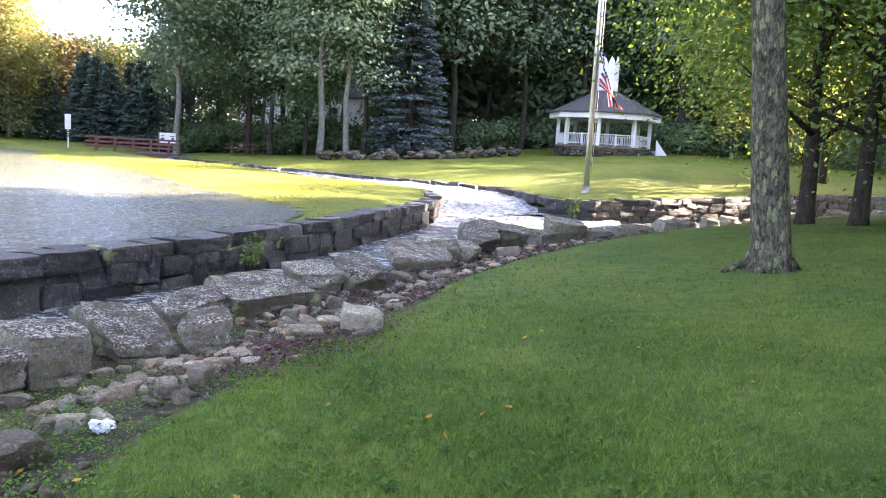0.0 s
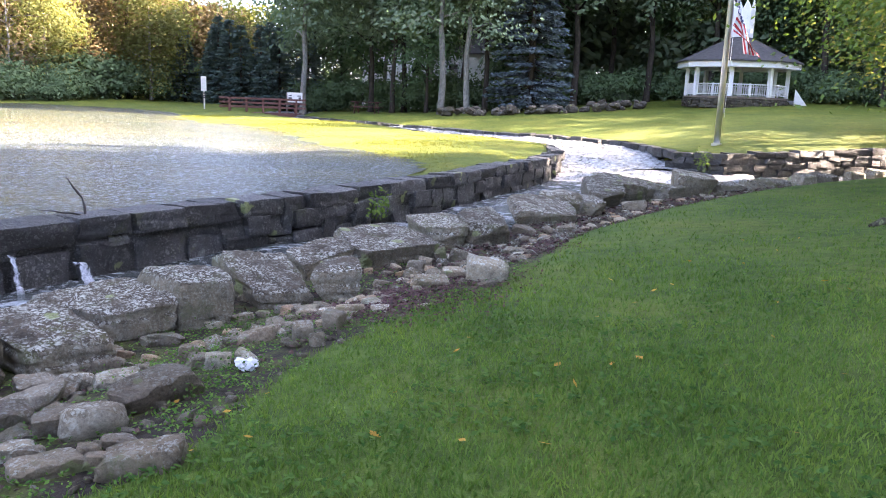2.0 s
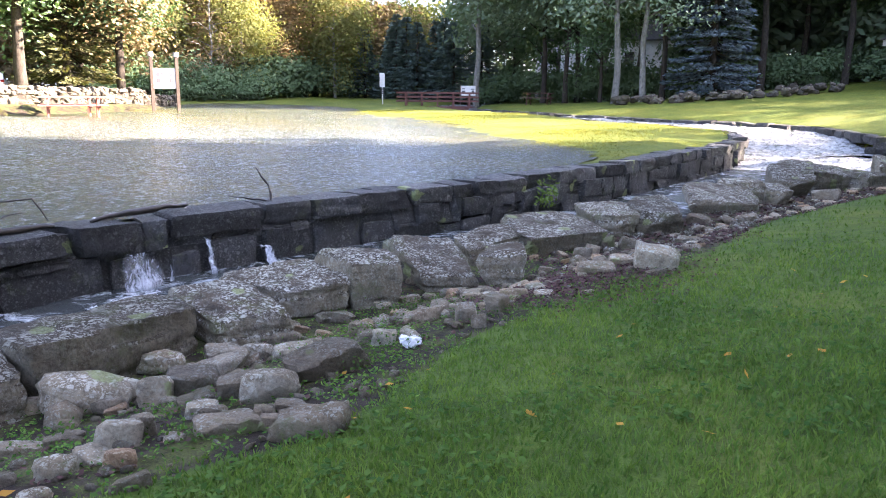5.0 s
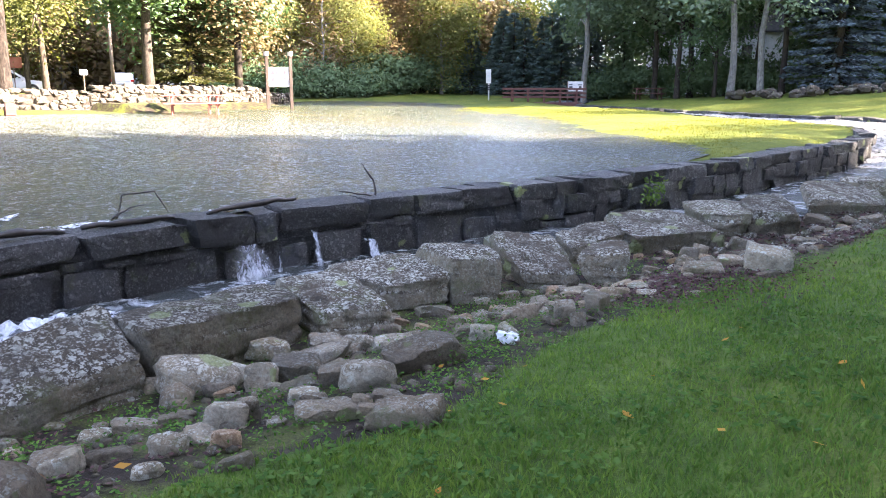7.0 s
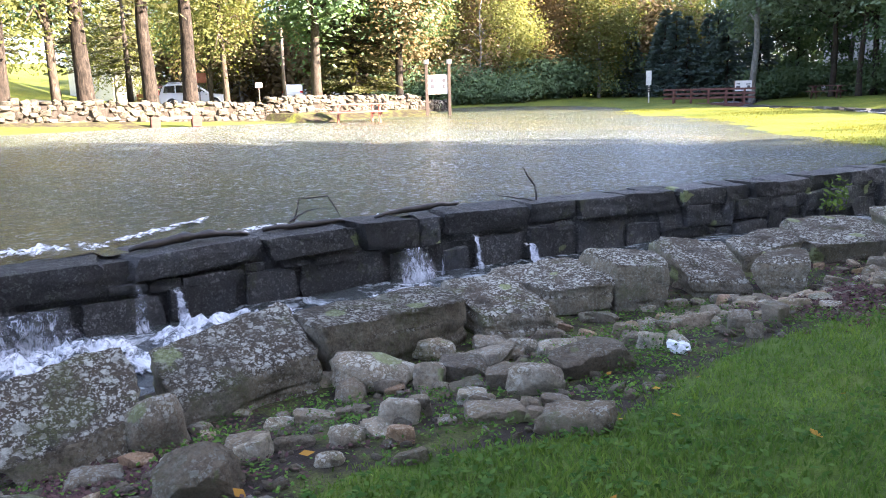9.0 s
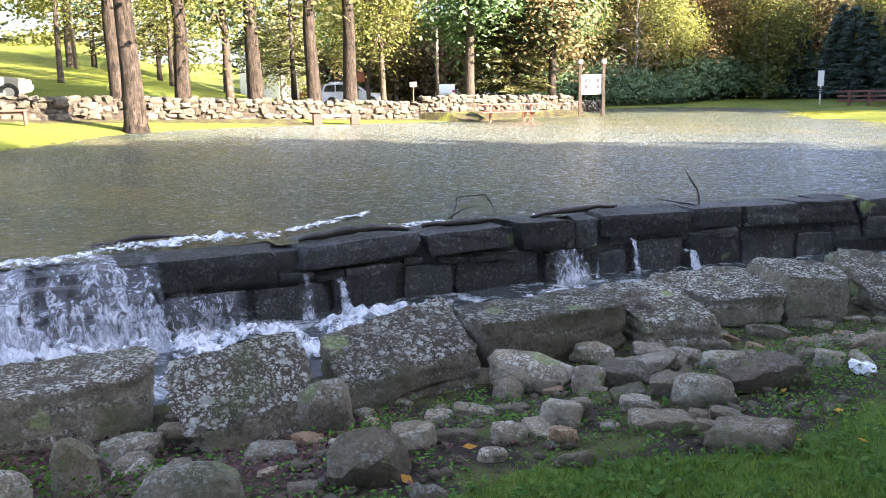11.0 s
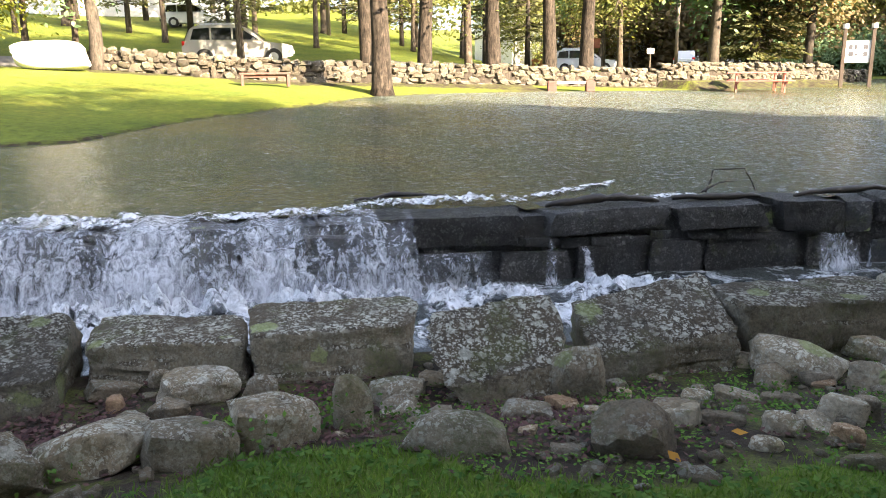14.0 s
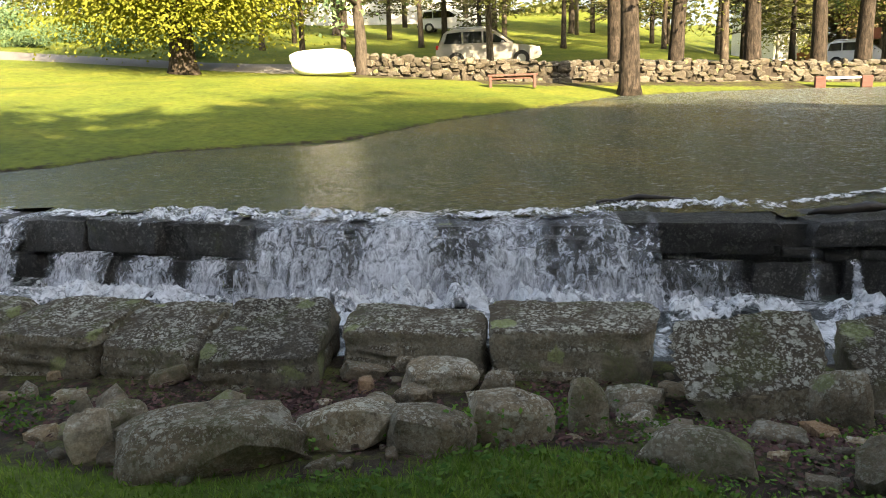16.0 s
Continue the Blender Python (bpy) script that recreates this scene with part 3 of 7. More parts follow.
def step(a, b, x):
    t = np.clip((x - a) / (b - a), 0, 1)
    return t * t * (3 - 2 * t)


def water_z(X, Y):
    return np.clip(-X - 6, 0, 22) * (0.02 - 0.012 * step(6, 24, Y))


def rise_right(X, Y):
    return 0.5 * step(1, 15, X) * step(12, 26, Y)


def lumps(X, Y, s, o=0.0):
    return (np.sin(X * 1.7 * s + 1.3 + o) * np.cos(Y * 1.3 * s + 0.4) + 0.6 * np.sin(X * 3.9 * s + Y * 2.7 * s + o) + 0.4 * np.sin(Y * 6.1 * s - X * 4.3 * s)) / 2


def land(X, Y):
    """Height of the ground, and how bare (dirt) and how paved (road) it is."""
    X, Y = np.asarray(X, float), np.asarray(Y, float)
    wz = water_z(X, Y)
    db = np.where(inside(LAWNSIDE, X, Y), dist(B, X, Y), 0.0)
    cam_side, chan, pond, tong, creek = (inside(P, X, Y) for P in (CAMSIDE, CHANNEL, POND, TONGUE, CREEK))
    # far lawn beyond the stream, and the rise behind the long stone wall
    df = np.minimum(dist(FW, X, Y), dist(CR, X, Y))
    far = 0.05 + 0.21 * step(0, 4, df) + rise_right(X, Y) + np.minimum(df, 60) * (0.012 + 0.055 * step(-22, 4, X))
    dp = dist(BANK, X, Y)
    k = 0.085 * (1 - 0.75 * step(9, 24, Y))
    left = wz + 0.02 + k * np.minimum(dp, 11) + 0.12 * np.clip(dp - 14, 0, 55) * (1 - 0.85 * step(17, 33, Y)) + 0.1 * np.clip(dp - 34, 0, 60) * step(8, 26, Y) * (1 - step(45, 75, Y))
    wl = step(-22, -38, X - 0.35 * (Y - 40)) * (1 - step(60, 80, Y) * 0.5)
    wl = np.where(Y < 20, 1.0, wl)
    z = left * wl + far * (1 - wl)
    ds = dist(SHORE, X, Y)
    z = np.where(tong, wz - 0.05 + 0.035 * np.minimum(ds, 4) + 0.004 * np.minimum(ds, 20) + 0.03 * lumps(X, Y, 1.1) + 0.015 * lumps(X, Y, 3.7, 2.0), z)
    wd = dist(W, X, Y)
    z = np.where(tong, np.minimum(z, -0.03 + 0.09 * np.maximum(wd - 0.4, 0)), z)
    lawn = -0.5 + 0.22 * step(0.2, 1.3, db) + 0.11 * np.clip(db - 1.25, 0, 6) + 0.04 * np.clip(db - 7.25, 0, 60) + rise_right(X, Y) * 0.9
    z = np.where(cam_side, lawn, z)
    z = np.where(pond, wz - 0.12, z)
    creek = creek | (~cam_side & (Y < 60) & (np.minimum(dist(CL, X, Y), dist(CR, X, Y)) < 0.3))
    z = np.where(creek, np.minimum(z, -0.8 + 0.46 * step(22.5, 31, Y) + 0.0025 * np.clip(Y - 30, 0, 60)), z)
    chan = chan | (~cam_side & ~creek & (X < 60) & (dist(FW, X, Y) < 0.3))
    z = np.where((chan & ~cam_side) | ((pond | tong) & (wd < 0.42)), -0.95 + 0.35 * step(0.9, 0.1, dist(SB, X, Y)) + rise_right(X, Y) * 0.9, z)
    z = z + 0.015 * lumps(X, Y, 1.0) + 0.25 * lumps(X, Y, 0.04) * step(45, 90, np.hypot(X, Y))
    turf = dist(TURF, X, Y) * np.where(inside(BARE, X, Y), 1, -1) + 0.05 * lumps(X, Y, 3.1)
    dirt = np.where(cam_side, step(-0.2, 0.2, turf), 0.0)
    dirt = np.where((chan & ~cam_side) | pond | creek, 1.0, dirt)
    dirt = np.where(~cam_side & ~chan & ~tong & (dist(BWALL, X, Y) < 1.1), np.maximum(dirt, 0.75), dirt)
    shore = np.where(~tong & ~cam_side & ~chan & ~pond, 1 - np.clip(dist(POND, X, Y) / 0.8, 0, 1), 0)
    dirt = np.maximum(dirt, shore * 0.62)
    road = 1 - np.clip((dist(ROAD, X, Y) - 1.7) / 0.8, 0, 1)
    return z, dirt, road


BWALL = np.array([(-29.8, -2.6), (-28.6, 1), (-27.9, 5), (-28.1, 10), (-28.6, 15), (-29.2, 20), (-29.6, 25), (-31, 31), (-34, 37)])
ROAD = np.array([(-34, -60), (-33.8, -18), (-35.3, -6), (-37, 4), (-42, 16), (-52, 29), (-62, 42), (-75, 60)])


def ground_z(x, y):
    return float(land(np.array([x]), np.array([y]))[0][0])


def axis(fine, coarse):
    out = [fine[0]]
    while out[-1] < fine[1]:
        out.append(out[-1] + 0.18)
    hi, st = out[-1], 0.18
    up = []
    while hi < coarse[1]:
        st = min(st * 1.09, 25)
        hi += st
        up.append(hi)
    lo, st, dn = fine[0], 0.18, []
    while lo > coarse[0]:
        st = min(st * 1.09, 25)
        lo -= st
        dn.append(lo)
    return np.array(dn[::-1] + out + up)


gx, gy = axis((-15, 10), (-450, 450)), axis((-6, 29), (-450, 500))
GX, GY = np.meshgrid(gx, gy)
GZ, GD, GR = land(GX, GY)
nx, ny = len(gx), len(gy)
idx = np.arange(nx * ny).reshape(ny, nx)
faces = np.stack([idx[:-1, :-1], idx[:-1, 1:], idx[1:, 1:], idx[1:, :-1]], -1).reshape(-1, 4)
me = bpy.data.meshes.new("ground")
me.from_pydata(np.stack([GX, GY, GZ], -1).reshape(-1, 3).tolist(), [], faces.tolist())
# third attribute: where the lawn colour carries painted sunlight, beyond the stream
for key, val in (("dirt", GD), ("road", GR), ("sunny", 0.55 * (1.0 - inside(CAMSIDE, GX, GY)))):
    me.attributes.new(key, 'FLOAT', 'POINT').data.foreach_set("value", val.ravel().astype(np.float32))
me.shade_smooth()
me.materials.append(LAWN)
tagged(new("ground", me), "mown green lawn with bare stony soil along the stream", "ground", kind="structure")


def sheet(name, P, zf, material, res, label, amp=0.0, grow=0.0):
    """A water surface over the plan P, cut on a grid."""
    x0, y0, x1, y1 = P[:, 0].min() - 1, P[:, 1].min() - 1, P[:, 0].max() + 1, P[:, 1].max() + 1
    xs, ys = np.arange(x0, x1, res), np.arange(y0, y1, res)
    X, Y = np.meshgrid(xs, ys)
    Z = zf(X, Y) + amp * lumps(X, Y, 1.3)
    keep = inside(P, X, Y) | (dist(np.vstack([P, P[:1]]), X, Y) < grow)
    ids = np.arange(X.size).reshape(X.shape)
    k = keep[:-1, :-1] | keep[:-1, 1:] | keep[1:, 1:] | keep[1:, :-1]
    F = np.stack([ids[:-1, :-1], ids[:-1, 1:], ids[1:, 1:], ids[1:, :-1]], -1)[k]
    used = np.unique(F)
    remap = np.full(X.size, -1)
    remap[used] = np.arange(len(used))
    V = np.stack([X, Y, Z], -1).reshape(-1, 3)[used]
    ob = obj_from(name, V.tolist(), remap[F].tolist(), material, None, True)
    return tagged(ob, label, "water", kind="structure")


POND_W = np.vstack([POND[:9] + (-0.54, 0.05), SHORE[:1] + (-0.1, 0.3), SHORE[1:2] + (0.15, 0.2), SHORE[2:3] + (0.6, 0.4), SHORE[3:] + (1.5, 0.9), BANK])
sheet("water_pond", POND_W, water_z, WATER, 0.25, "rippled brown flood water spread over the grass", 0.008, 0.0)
CHAN_NEAR = np.vstack([W[2:], [(2.3, 25.2), (3.7, 24.3), (6.3, 25.6), (8.8, 27.2), (14.5, 31), (22, 33.4)], B[2:-2][::-1]])
sheet("water_channel", CHAN_NEAR, lambda X, Y: -0.62 + 0.9 * rise_right(X, Y) * 0.9, CREEKW, 0.25, "dark churning stream water below the stone wall", 0.03)
sheet("water_creek", CREEK, lambda X, Y: -0.5 + 0.46 * step(22.5, 31, Y) + 0.0025 * np.clip(Y - 30, 0, 60), RAPID, 0.3, "white rapids rushing down the stone-lined creek", 0.09, 0.1)
CHUTE = np.array([(-2.0, 16.5), (-1.9, 17), (-1.2, 20), (-0.9, 23), (2.3, 25.2), (3.7, 24.3), (4.6, 24.6), (3.6, 20.6), (2.6, 18.7), (1.6, 16.9), (0.0, 14.2), (-1.2, 14.6)])
sheet("water_chute", CHUTE, lambda X, Y: -0.78 + 0.3 * step(18, 24, Y), RAPID, 0.16, "white water foaming out of the creek into the stream", 0.07)


# ---- trees ----
def leaf_quads(C, size, rs, flat=0.5, out=None):
    """Loose leaves at the places C, turned at random, lying rather flat; out: the way that each one rather faces."""
    n = len(C)
    N = rs.normal(0, 1, (n, 3))
    if out is not None:
        N = 0.45 * N + out / (np.linalg.norm(out, axis=1)[:, None] + 1e-6)
    N[:, 2] = np.abs(N[:, 2]) + flat
    N /= np.linalg.norm(N, axis=1)[:, None]
    A = np.cross(N, rs.normal(0, 1, (n, 3)))
    A /= np.linalg.norm(A, axis=1)[:, None] + 1e-9
    Bv = np.cross(N, A)
    s = size * rs.uniform(0.6, 1.3, (n, 1))
    a, b = A * s, Bv * s * 0.62
    return np.stack([C - a, C + b * 0.9 - a * 0.1, C + a, C - b * 0.9 - a * 0.1], 1)


def leafy_tree(name, seed, h, r, trunk_r, bark, leaves, low=0.35, n=4200, leaf=0.3, lean=(0, 0), limbs=9, layer=1.0, flare=1.45, skirt=0):
    """A broad-leaved tree at the origin: trunk with limbs, crown of loose leaf clumps with gaps."""
    rs = np.random.RandomState(seed)
    root = new(name)
    top = Vector((lean[0] * h, lean[1] * h, h * 0.86))
    pts, rad = [], []
    for i in range(9):
        t = i / 8
        w = Vector((rs.normal(0, 0.006), rs.normal(0, 0.006), 0)) * h * min(t * 3, 1)
        pts.append(top * t + w + Vector((0, 0, -0.25 if i == 0 else 0)))
        rad.append(trunk_r * (flare if i == 0 else 1 - 0.8 * t))
    pts.insert(1, pts[0] + Vector((0, 0, 0.55)))
    rad.insert(1, trunk_r * 1.05)
    tubes("trunk", [(pts, rad)], bark, root, 12)
    runs, tips = [], []
    for i in range(limbs):
        t = low * 0.85 + (0.97 - low * 0.85) * (i + rs.uniform(0, 0.7)) / limbs
        base = top * t
        a = i * 2.4 + rs.uniform(-0.5, 0.5)
        reach = r * (0.95 if t < 0.75 else 0.6) * rs.uniform(0.65, 1.0)
        d = Vector((math.cos(a), math.sin(a), rs.uniform(0.12, 0.55)))
        mid = base + d * reach * 0.5 + Vector((0, 0, 0.05 * h * rs.uniform(0, 1)))
        tip = base + d * reach + Vector((0, 0, rs.uniform(-0.06, 0.06) * h))
        k = trunk_r * (1 - 0.75 * t) * 0.5
        runs.append(([base, mid, tip], [k, k * 0.6, k * 0.18]))
        tips += [mid, tip, (mid + tip) / 2]
    for r_ in runs:
        tubes("limb", [r_], bark, root, 5)
    K = max(14, n // 90)
    cen = []
    for i in range(K):
        if i < len(tips):
            p = np.array(tips[i]) + rs.normal(0, 0.1 * r, 3)
        else:
            d = rs.normal(0, 1, 3)
            d /= np.linalg.norm(d)
            q = d * np.array([r, r, h * (1 - low) / 2]) * rs.uniform(0.55, 0.98)
            p = np.array(top) * (low + (1 - low) * 0.52) / 0.86 * np.array([1, 1, 0.86]) + q
            p[2] = h * (low + (1 - low) / 2) + q[2]
        cen.append(p)
    for i in range(skirt):
        a, q = rs.uniform(0, 6.283), r * rs.uniform(0.3, 0.9)
        cen.append(np.array([q * math.cos(a), q * math.sin(a), rs.uniform(1.5, 4.2)]))
    K += skirt
    cen = np.array(cen)
    per = n // K
    C = np.repeat(cen, per, 0) + rs.normal(0, 1, (K * per, 3)) * np.array([0.2 * r / layer ** 0.4, 0.2 * r / layer ** 0.4, (0.11 * r + 0.03 * h) * layer])
    axis_ = np.array([lean[0], lean[1], 0.0]) * C[:, 2:3] + np.array([0, 0, 1.0]) * np.minimum(C[:, 2:3], h * 0.6)
    out = (C - np.repeat(cen, per, 0)) / (0.25 * r) + 0.8 * (C - axis_) / r
    quad_cloud("crown", leaf_quads(C, leaf, rs, 0.35, out), leaves, root)
    return root


def conifer(name, seed, h, r, material, bark, n=3600, low=0.03, droop=0.25, sparse=0.0, tuft=0.28):
    """A spruce or pine: straight trunk, whorls of boughs hung with needle sprays."""
    rs = np.random.RandomState(seed)
    root = new(name)
    tr = h * 0.014 + 0.04
    tubes("trunk", [([(0, 0, -0.2), (0, 0, h * 0.5), (0, 0, h * 0.99)], [tr * 1.2, tr * 0.7, 0.015])], bark, root, 10)
    Q, runs = [], []
    levels = int(h * 4)
    for i in range(levels):
        t = low + (1 - low) * (i + rs.uniform(0, 0.6)) / levels
        if rs.uniform() < sparse:
            continue
        R = r * (1 - t) ** 0.85 * rs.uniform(0.8, 1.12) + 0.12
        nb = 6 if R > 0.6 else 4
        for k in range(nb):
            a = rs.uniform(0, 6.283)
            d = np.array([math.cos(a), math.sin(a), 0])
            m = max(3, int(n / (levels * nb)))
            u = rs.uniform(0.12, 1, m) ** 0.75
            c = np.stack([d[0] * u * R, d[1] * u * R, h * t - droop * (u * R) + 0.12 * (u * R) ** 2 / max(R, 0.3)], 1)
            side = np.array([-d[1], d[0], 0])
            off = rs.normal(0, 0.16, (m, 1)) * R * 0.7 * u[:, None]
            c += side * off
            c[:, 2] += rs.normal(0, 0.05, m)
            w = tuft * rs.uniform(0.7, 1.3, (m, 1))
            out = d * 0.8 + side * np.sign(off) * 0.55
            tip = c + out * w + np.array([0, 0, -0.15]) * w
            wid = np.cross(out, rs.normal(0, 0.8, (m, 3)) + [0, 0, 0.7])
            wid = wid / (np.linalg.norm(wid, axis=1)[:, None] + 1e-9) * w * 0.26
            Q.append(np.stack([c, (c + tip) / 2 + wid, tip, (c + tip) / 2 - wid], 1))
            if k < 4 and R > 0.8:
                runs.append(([(0, 0, h * t), tuple(d * R * 0.9 + np.array([0, 0, h * t - droop * R * 0.9]))], [tr * 0.22, 0.008]))
    quad_cloud("crown", np.concatenate(Q), material, root)
    if runs:
        tagged(tubes("branchwork", runs, bark, root, 4), kind="stuff")
    return root


def shrub(name, seed, r, h, leaves, n=1500, leaf=0.14):
    rs = np.random.RandomState(seed)
    root = new(name)
    K = 16
    cen = rs.normal(0, 1, (K, 3)) * np.array([r * 0.45, r * 0.45, 0]) + np.stack([0 * np.arange(K), 0 * np.arange(K), rs.uniform(0.15, 0.85, K) * h], 1)
    C = np.repeat(cen, n // K, 0) + rs.normal(0, 1, (n // K * K, 3)) * np.array([r * 0.28, r * 0.28, h * 0.14])
    C[:, 2] = np.maximum(C[:, 2], 0.02)
    runs = [([(0, 0, -0.1), tuple(c * np.array([0.5, 0.5, 0.55])), tuple(c)], [0.03, 0.02, 0.006]) for c in cen[:8]]
    tagged(tubes("stem_work", runs, BARK_AND_GAP_DARK, root, 4), kind="stuff")
    quad_cloud("foliage", leaf_quads(C, leaf, rs, 0.4, C - np.repeat(cen, n // K, 0)), leaves, root)
    return root


def spot(x, y, turn=0.0, s=1.0, dz=0.0):
    return pose(x, y, ground_z(x, y) + dz, 0, 0, turn) @ Matrix.Scale(s, 4)


def plant(model, places, label, category="tree", group="", seed=0):
    """The model moves to the first place; copies stand at the others. A place: x, y, size."""
    rs = np.random.RandomState(seed)
    first = True
    for x, y, s in places:
        m = spot(x, y, rs.uniform(0, 360), 1.0)
        if first:
            tagged(model, label, category, group)
            model.matrix_basis = m
            model.scale = (s, s, s)
            ob, first = model, False
        else:
            ob = copy_thing(model, m)
            ob.scale = (s, s, s)


WOODS = "trees of the wood"
forest_a = leafy_tree("forest_tree", 1, 19, 4.2, 0.24, BARK_AND_GAP_DARK, LEAF_DEEP, 0.36, 10500, 0.2, layer=0.45)
forest_b = leafy_tree("forest_tree", 2, 22, 4.8, 0.27, BARK_PALE, LEAF_DEEP, 0.36, 10500, 0.2, layer=0.45)
forest_c = leafy_tree("forest_tree", 3, 17, 4.0, 0.2, BARK_AND_GAP_DARK, LEAF_GREEN, 0.22, 10500, 0.19, layer=0.5)
gold_a = leafy_tree("golden_tree", 4, 16, 4.6, 0.26, BARK_AND_GAP_DARK, LEAF_GOLD, 0.2, 11000, 0.17)
gold_b = leafy_tree("golden_tree", 5, 13, 4.0, 0.2, BARK_PALE, LEAF_LIME, 0.14, 11000, 0.16)

# wood edge along the far lawn, nearest trunks first
plant(forest_b, [(-21.0, 52.7, 0.85), (-10.0, 47.8, 0.8), (-8.6, 49.1, 0.75), (-14, 62, 0.82), (-4, 66, 1.0), (9, 63, 1.0), (-20, 70, 0.8), (3, 72, 1.1), (18, 60, 1.0), (26, 52, 0.95)],
      "tall pale-barked broad-leaved tree at the wood's edge", "tree", WOODS, 1)
plant(forest_a, [(-17.4, 57.2, 0.85), (-15.3, 55.7, 0.8), (-15.5, 59.8, 0.9), (-7.8, 51.3, 0.8), (-2.3, 55.8, 1.05), (2.7, 57.9, 0.95), (7, 59, 1.0), (14, 57, 1.0), (-11, 60, 1.0), (0, 63, 1.0), (-24, 63, 0.75), (12, 68, 1.1), (22, 66, 1.1),
                 (-8, 74, 1.15), (-18, 82, 0.9), (8, 82, 1.2), (25, 80, 1.2)],
      "tall dark-trunked tree in the shaded wood", "tree", WOODS, 2)
plant(forest_c, [(-27, 66, 0.6), (-23, 66.5, 0.66), (-12.5, 54.5, 0.65), (-5.5, 60.5, 0.85), (4.8, 62, 0.9), (11, 60.5, 0.85), (16.5, 53, 0.75), (-19, 62, 0.85), (36, 52, 0.8), (-2, 80, 1.1), (17, 74, 1.0)],
      "leafy green tree of the shaded wood", "tree", WOODS, 3)
# sunlit trees behind the pond
plant(gold_a, [(-44, 54, 0.95), (-51, 52, 1.1), (-39.5, 60, 0.85), (-60, 52, 1.1), (-68, 40, 0.9), (-34.5, 33.2, 0.8), (-48, 64, 1.15), (-57, 60, 1.2), (-64, 54, 1.2)],
      "sunlit tree with golden turning leaves", "tree", "sunlit trees behind the pond", 4)
plant(gold_b, [(-47.5, 50, 0.9), (-36.5, 58.5, 0.8), (-53, 57, 1.1), (-41, 52, 0.7), (-61, 66, 1.3), (-33, 66, 0.6), (-49, 45, 0.7), (-46, 70, 1.3), (-66, 72, 1.5), (-52, 76, 1.5), (-66, 30, 0.8), (-72, 46, 1.0)],
      "sunlit tree with yellow-green leaves", "tree", "sunlit trees behind the pond", 5)
spruce = conifer("spruce", 11, 9.0, 2.5, NEEDLE, BARK_AND_GAP_DARK, 6500, tuft=0.4)
plant(spruce, [(-30.5, 60.4, 0.75), (-28.3, 61.5, 0.72), (-26.2, 60.5, 0.7), (-33, 62.5, 0.7), (-24.3, 62, 0.75), (-35.2, 61.5, 0.66), (-31.8, 61, 0.78), (-29.4, 60.2, 0.7), (-27.2, 60.8, 0.74)],
      "dark green spruce with boughs down to the ground", "spruce", "dark spruces", 6)
bankspruce = conifer("spruce", 14, 13.0, 3.0, NEEDLE_PINE, BARK_AND_GAP_DARK, 15000, 0.08, 0.35, 0.15, 0.3)
plant(bankspruce, [(-36.15, 31.0, 0.9), (-39.2, 34.5, 1.0)], "tall dark brownish conifer behind the stone wall", "conifer", "dark spruces", 16)
blue = conifer("blue_spruce", 12, 11.0, 2.7, NEEDLE_BLUE, BARK_AND_GAP_DARK, 26000, tuft=0.25)
plant(blue, [(-4.7, 49.6, 1.06)], "tall blue-grey spruce behind a bank of field stones", "spruce")

# pines and other trees along the long stone wall
pine = leafy_tree("pine", 21, 17, 3.6, 0.33, BARK_PINE, NEEDLE_PINE, 0.42, 5000, 0.17)
plant(pine, [(-24.9, 6.35, 1.0), (-29.9, 7.2, 0.95), (-29.4, 9.3, 0.9), (-29.8, 12.4, 1.0), (-30.3, 15.2, 0.95), (-30.4, 17.0, 1.0)],
      "reddish-barked pine trunk beside the dry stone wall", "pine", "pines along the stone wall", 7)
slim = leafy_tree("wall_tree", 22, 14, 3.0, 0.17, BARK_MID, LEAF_LIME, 0.26, 11000, 0.1)
plant(slim, [(-29.8, 11.3, 1.0), (-32.7, 2.7, 0.9), (-35.4, 21.8, 1.0), (-37.6, -5.6, 0.85), (-37.7, -3.7, 0.85), (-49.8, 0.1, 1.0), (-48.9, 8.8, 1.0), (-46, -9, 1.0), (-52, 16, 1.0), (-56, 6, 1.1), (-44, 26, 0.85), (-55, 31, 1.1)],
      "slender tree with sparse yellow-green leaves behind the stone wall", "tree", "slender trees behind the stone wall", 8)
darkw = leafy_tree("dark_tree", 23, 13, 3.2, 0.26, BARK_AND_GAP_DARK, LEAF_GREEN, 0.28, 9000, 0.13)
plant(darkw, [(-29.8, -2.4, 0.9), (-35.2, 27.4, 1.2), (-34.4, 33.0, 1.0), (-39.2, 30.4, 1.1), (-60, -6, 1.2), (-62, 12, 1.2), (-58, 22, 1.2), (-70, 38, 1.3)],
      "dark-trunked tree at the edge of the bank", "tree", "dark trees of the bank", 9)
yellow = leafy_tree("yellow_tree", 24, 8.5, 4.6, 0.5, BARK_PINE, LEAF_YELLOW, 0.2, 60000, 0.085, limbs=18, layer=0.6, skirt=260)
plant(yellow, [(-30.6, -9.2, 1.0)], "broad sunlit tree with drooping yellow-green boughs", "tree")
bankpine = conifer("bank_conifer", 25, 9, 2.4, NEEDLE_PINE, BARK_AND_GAP_DARK, 3000, 0.2, 0.2, 0.3)
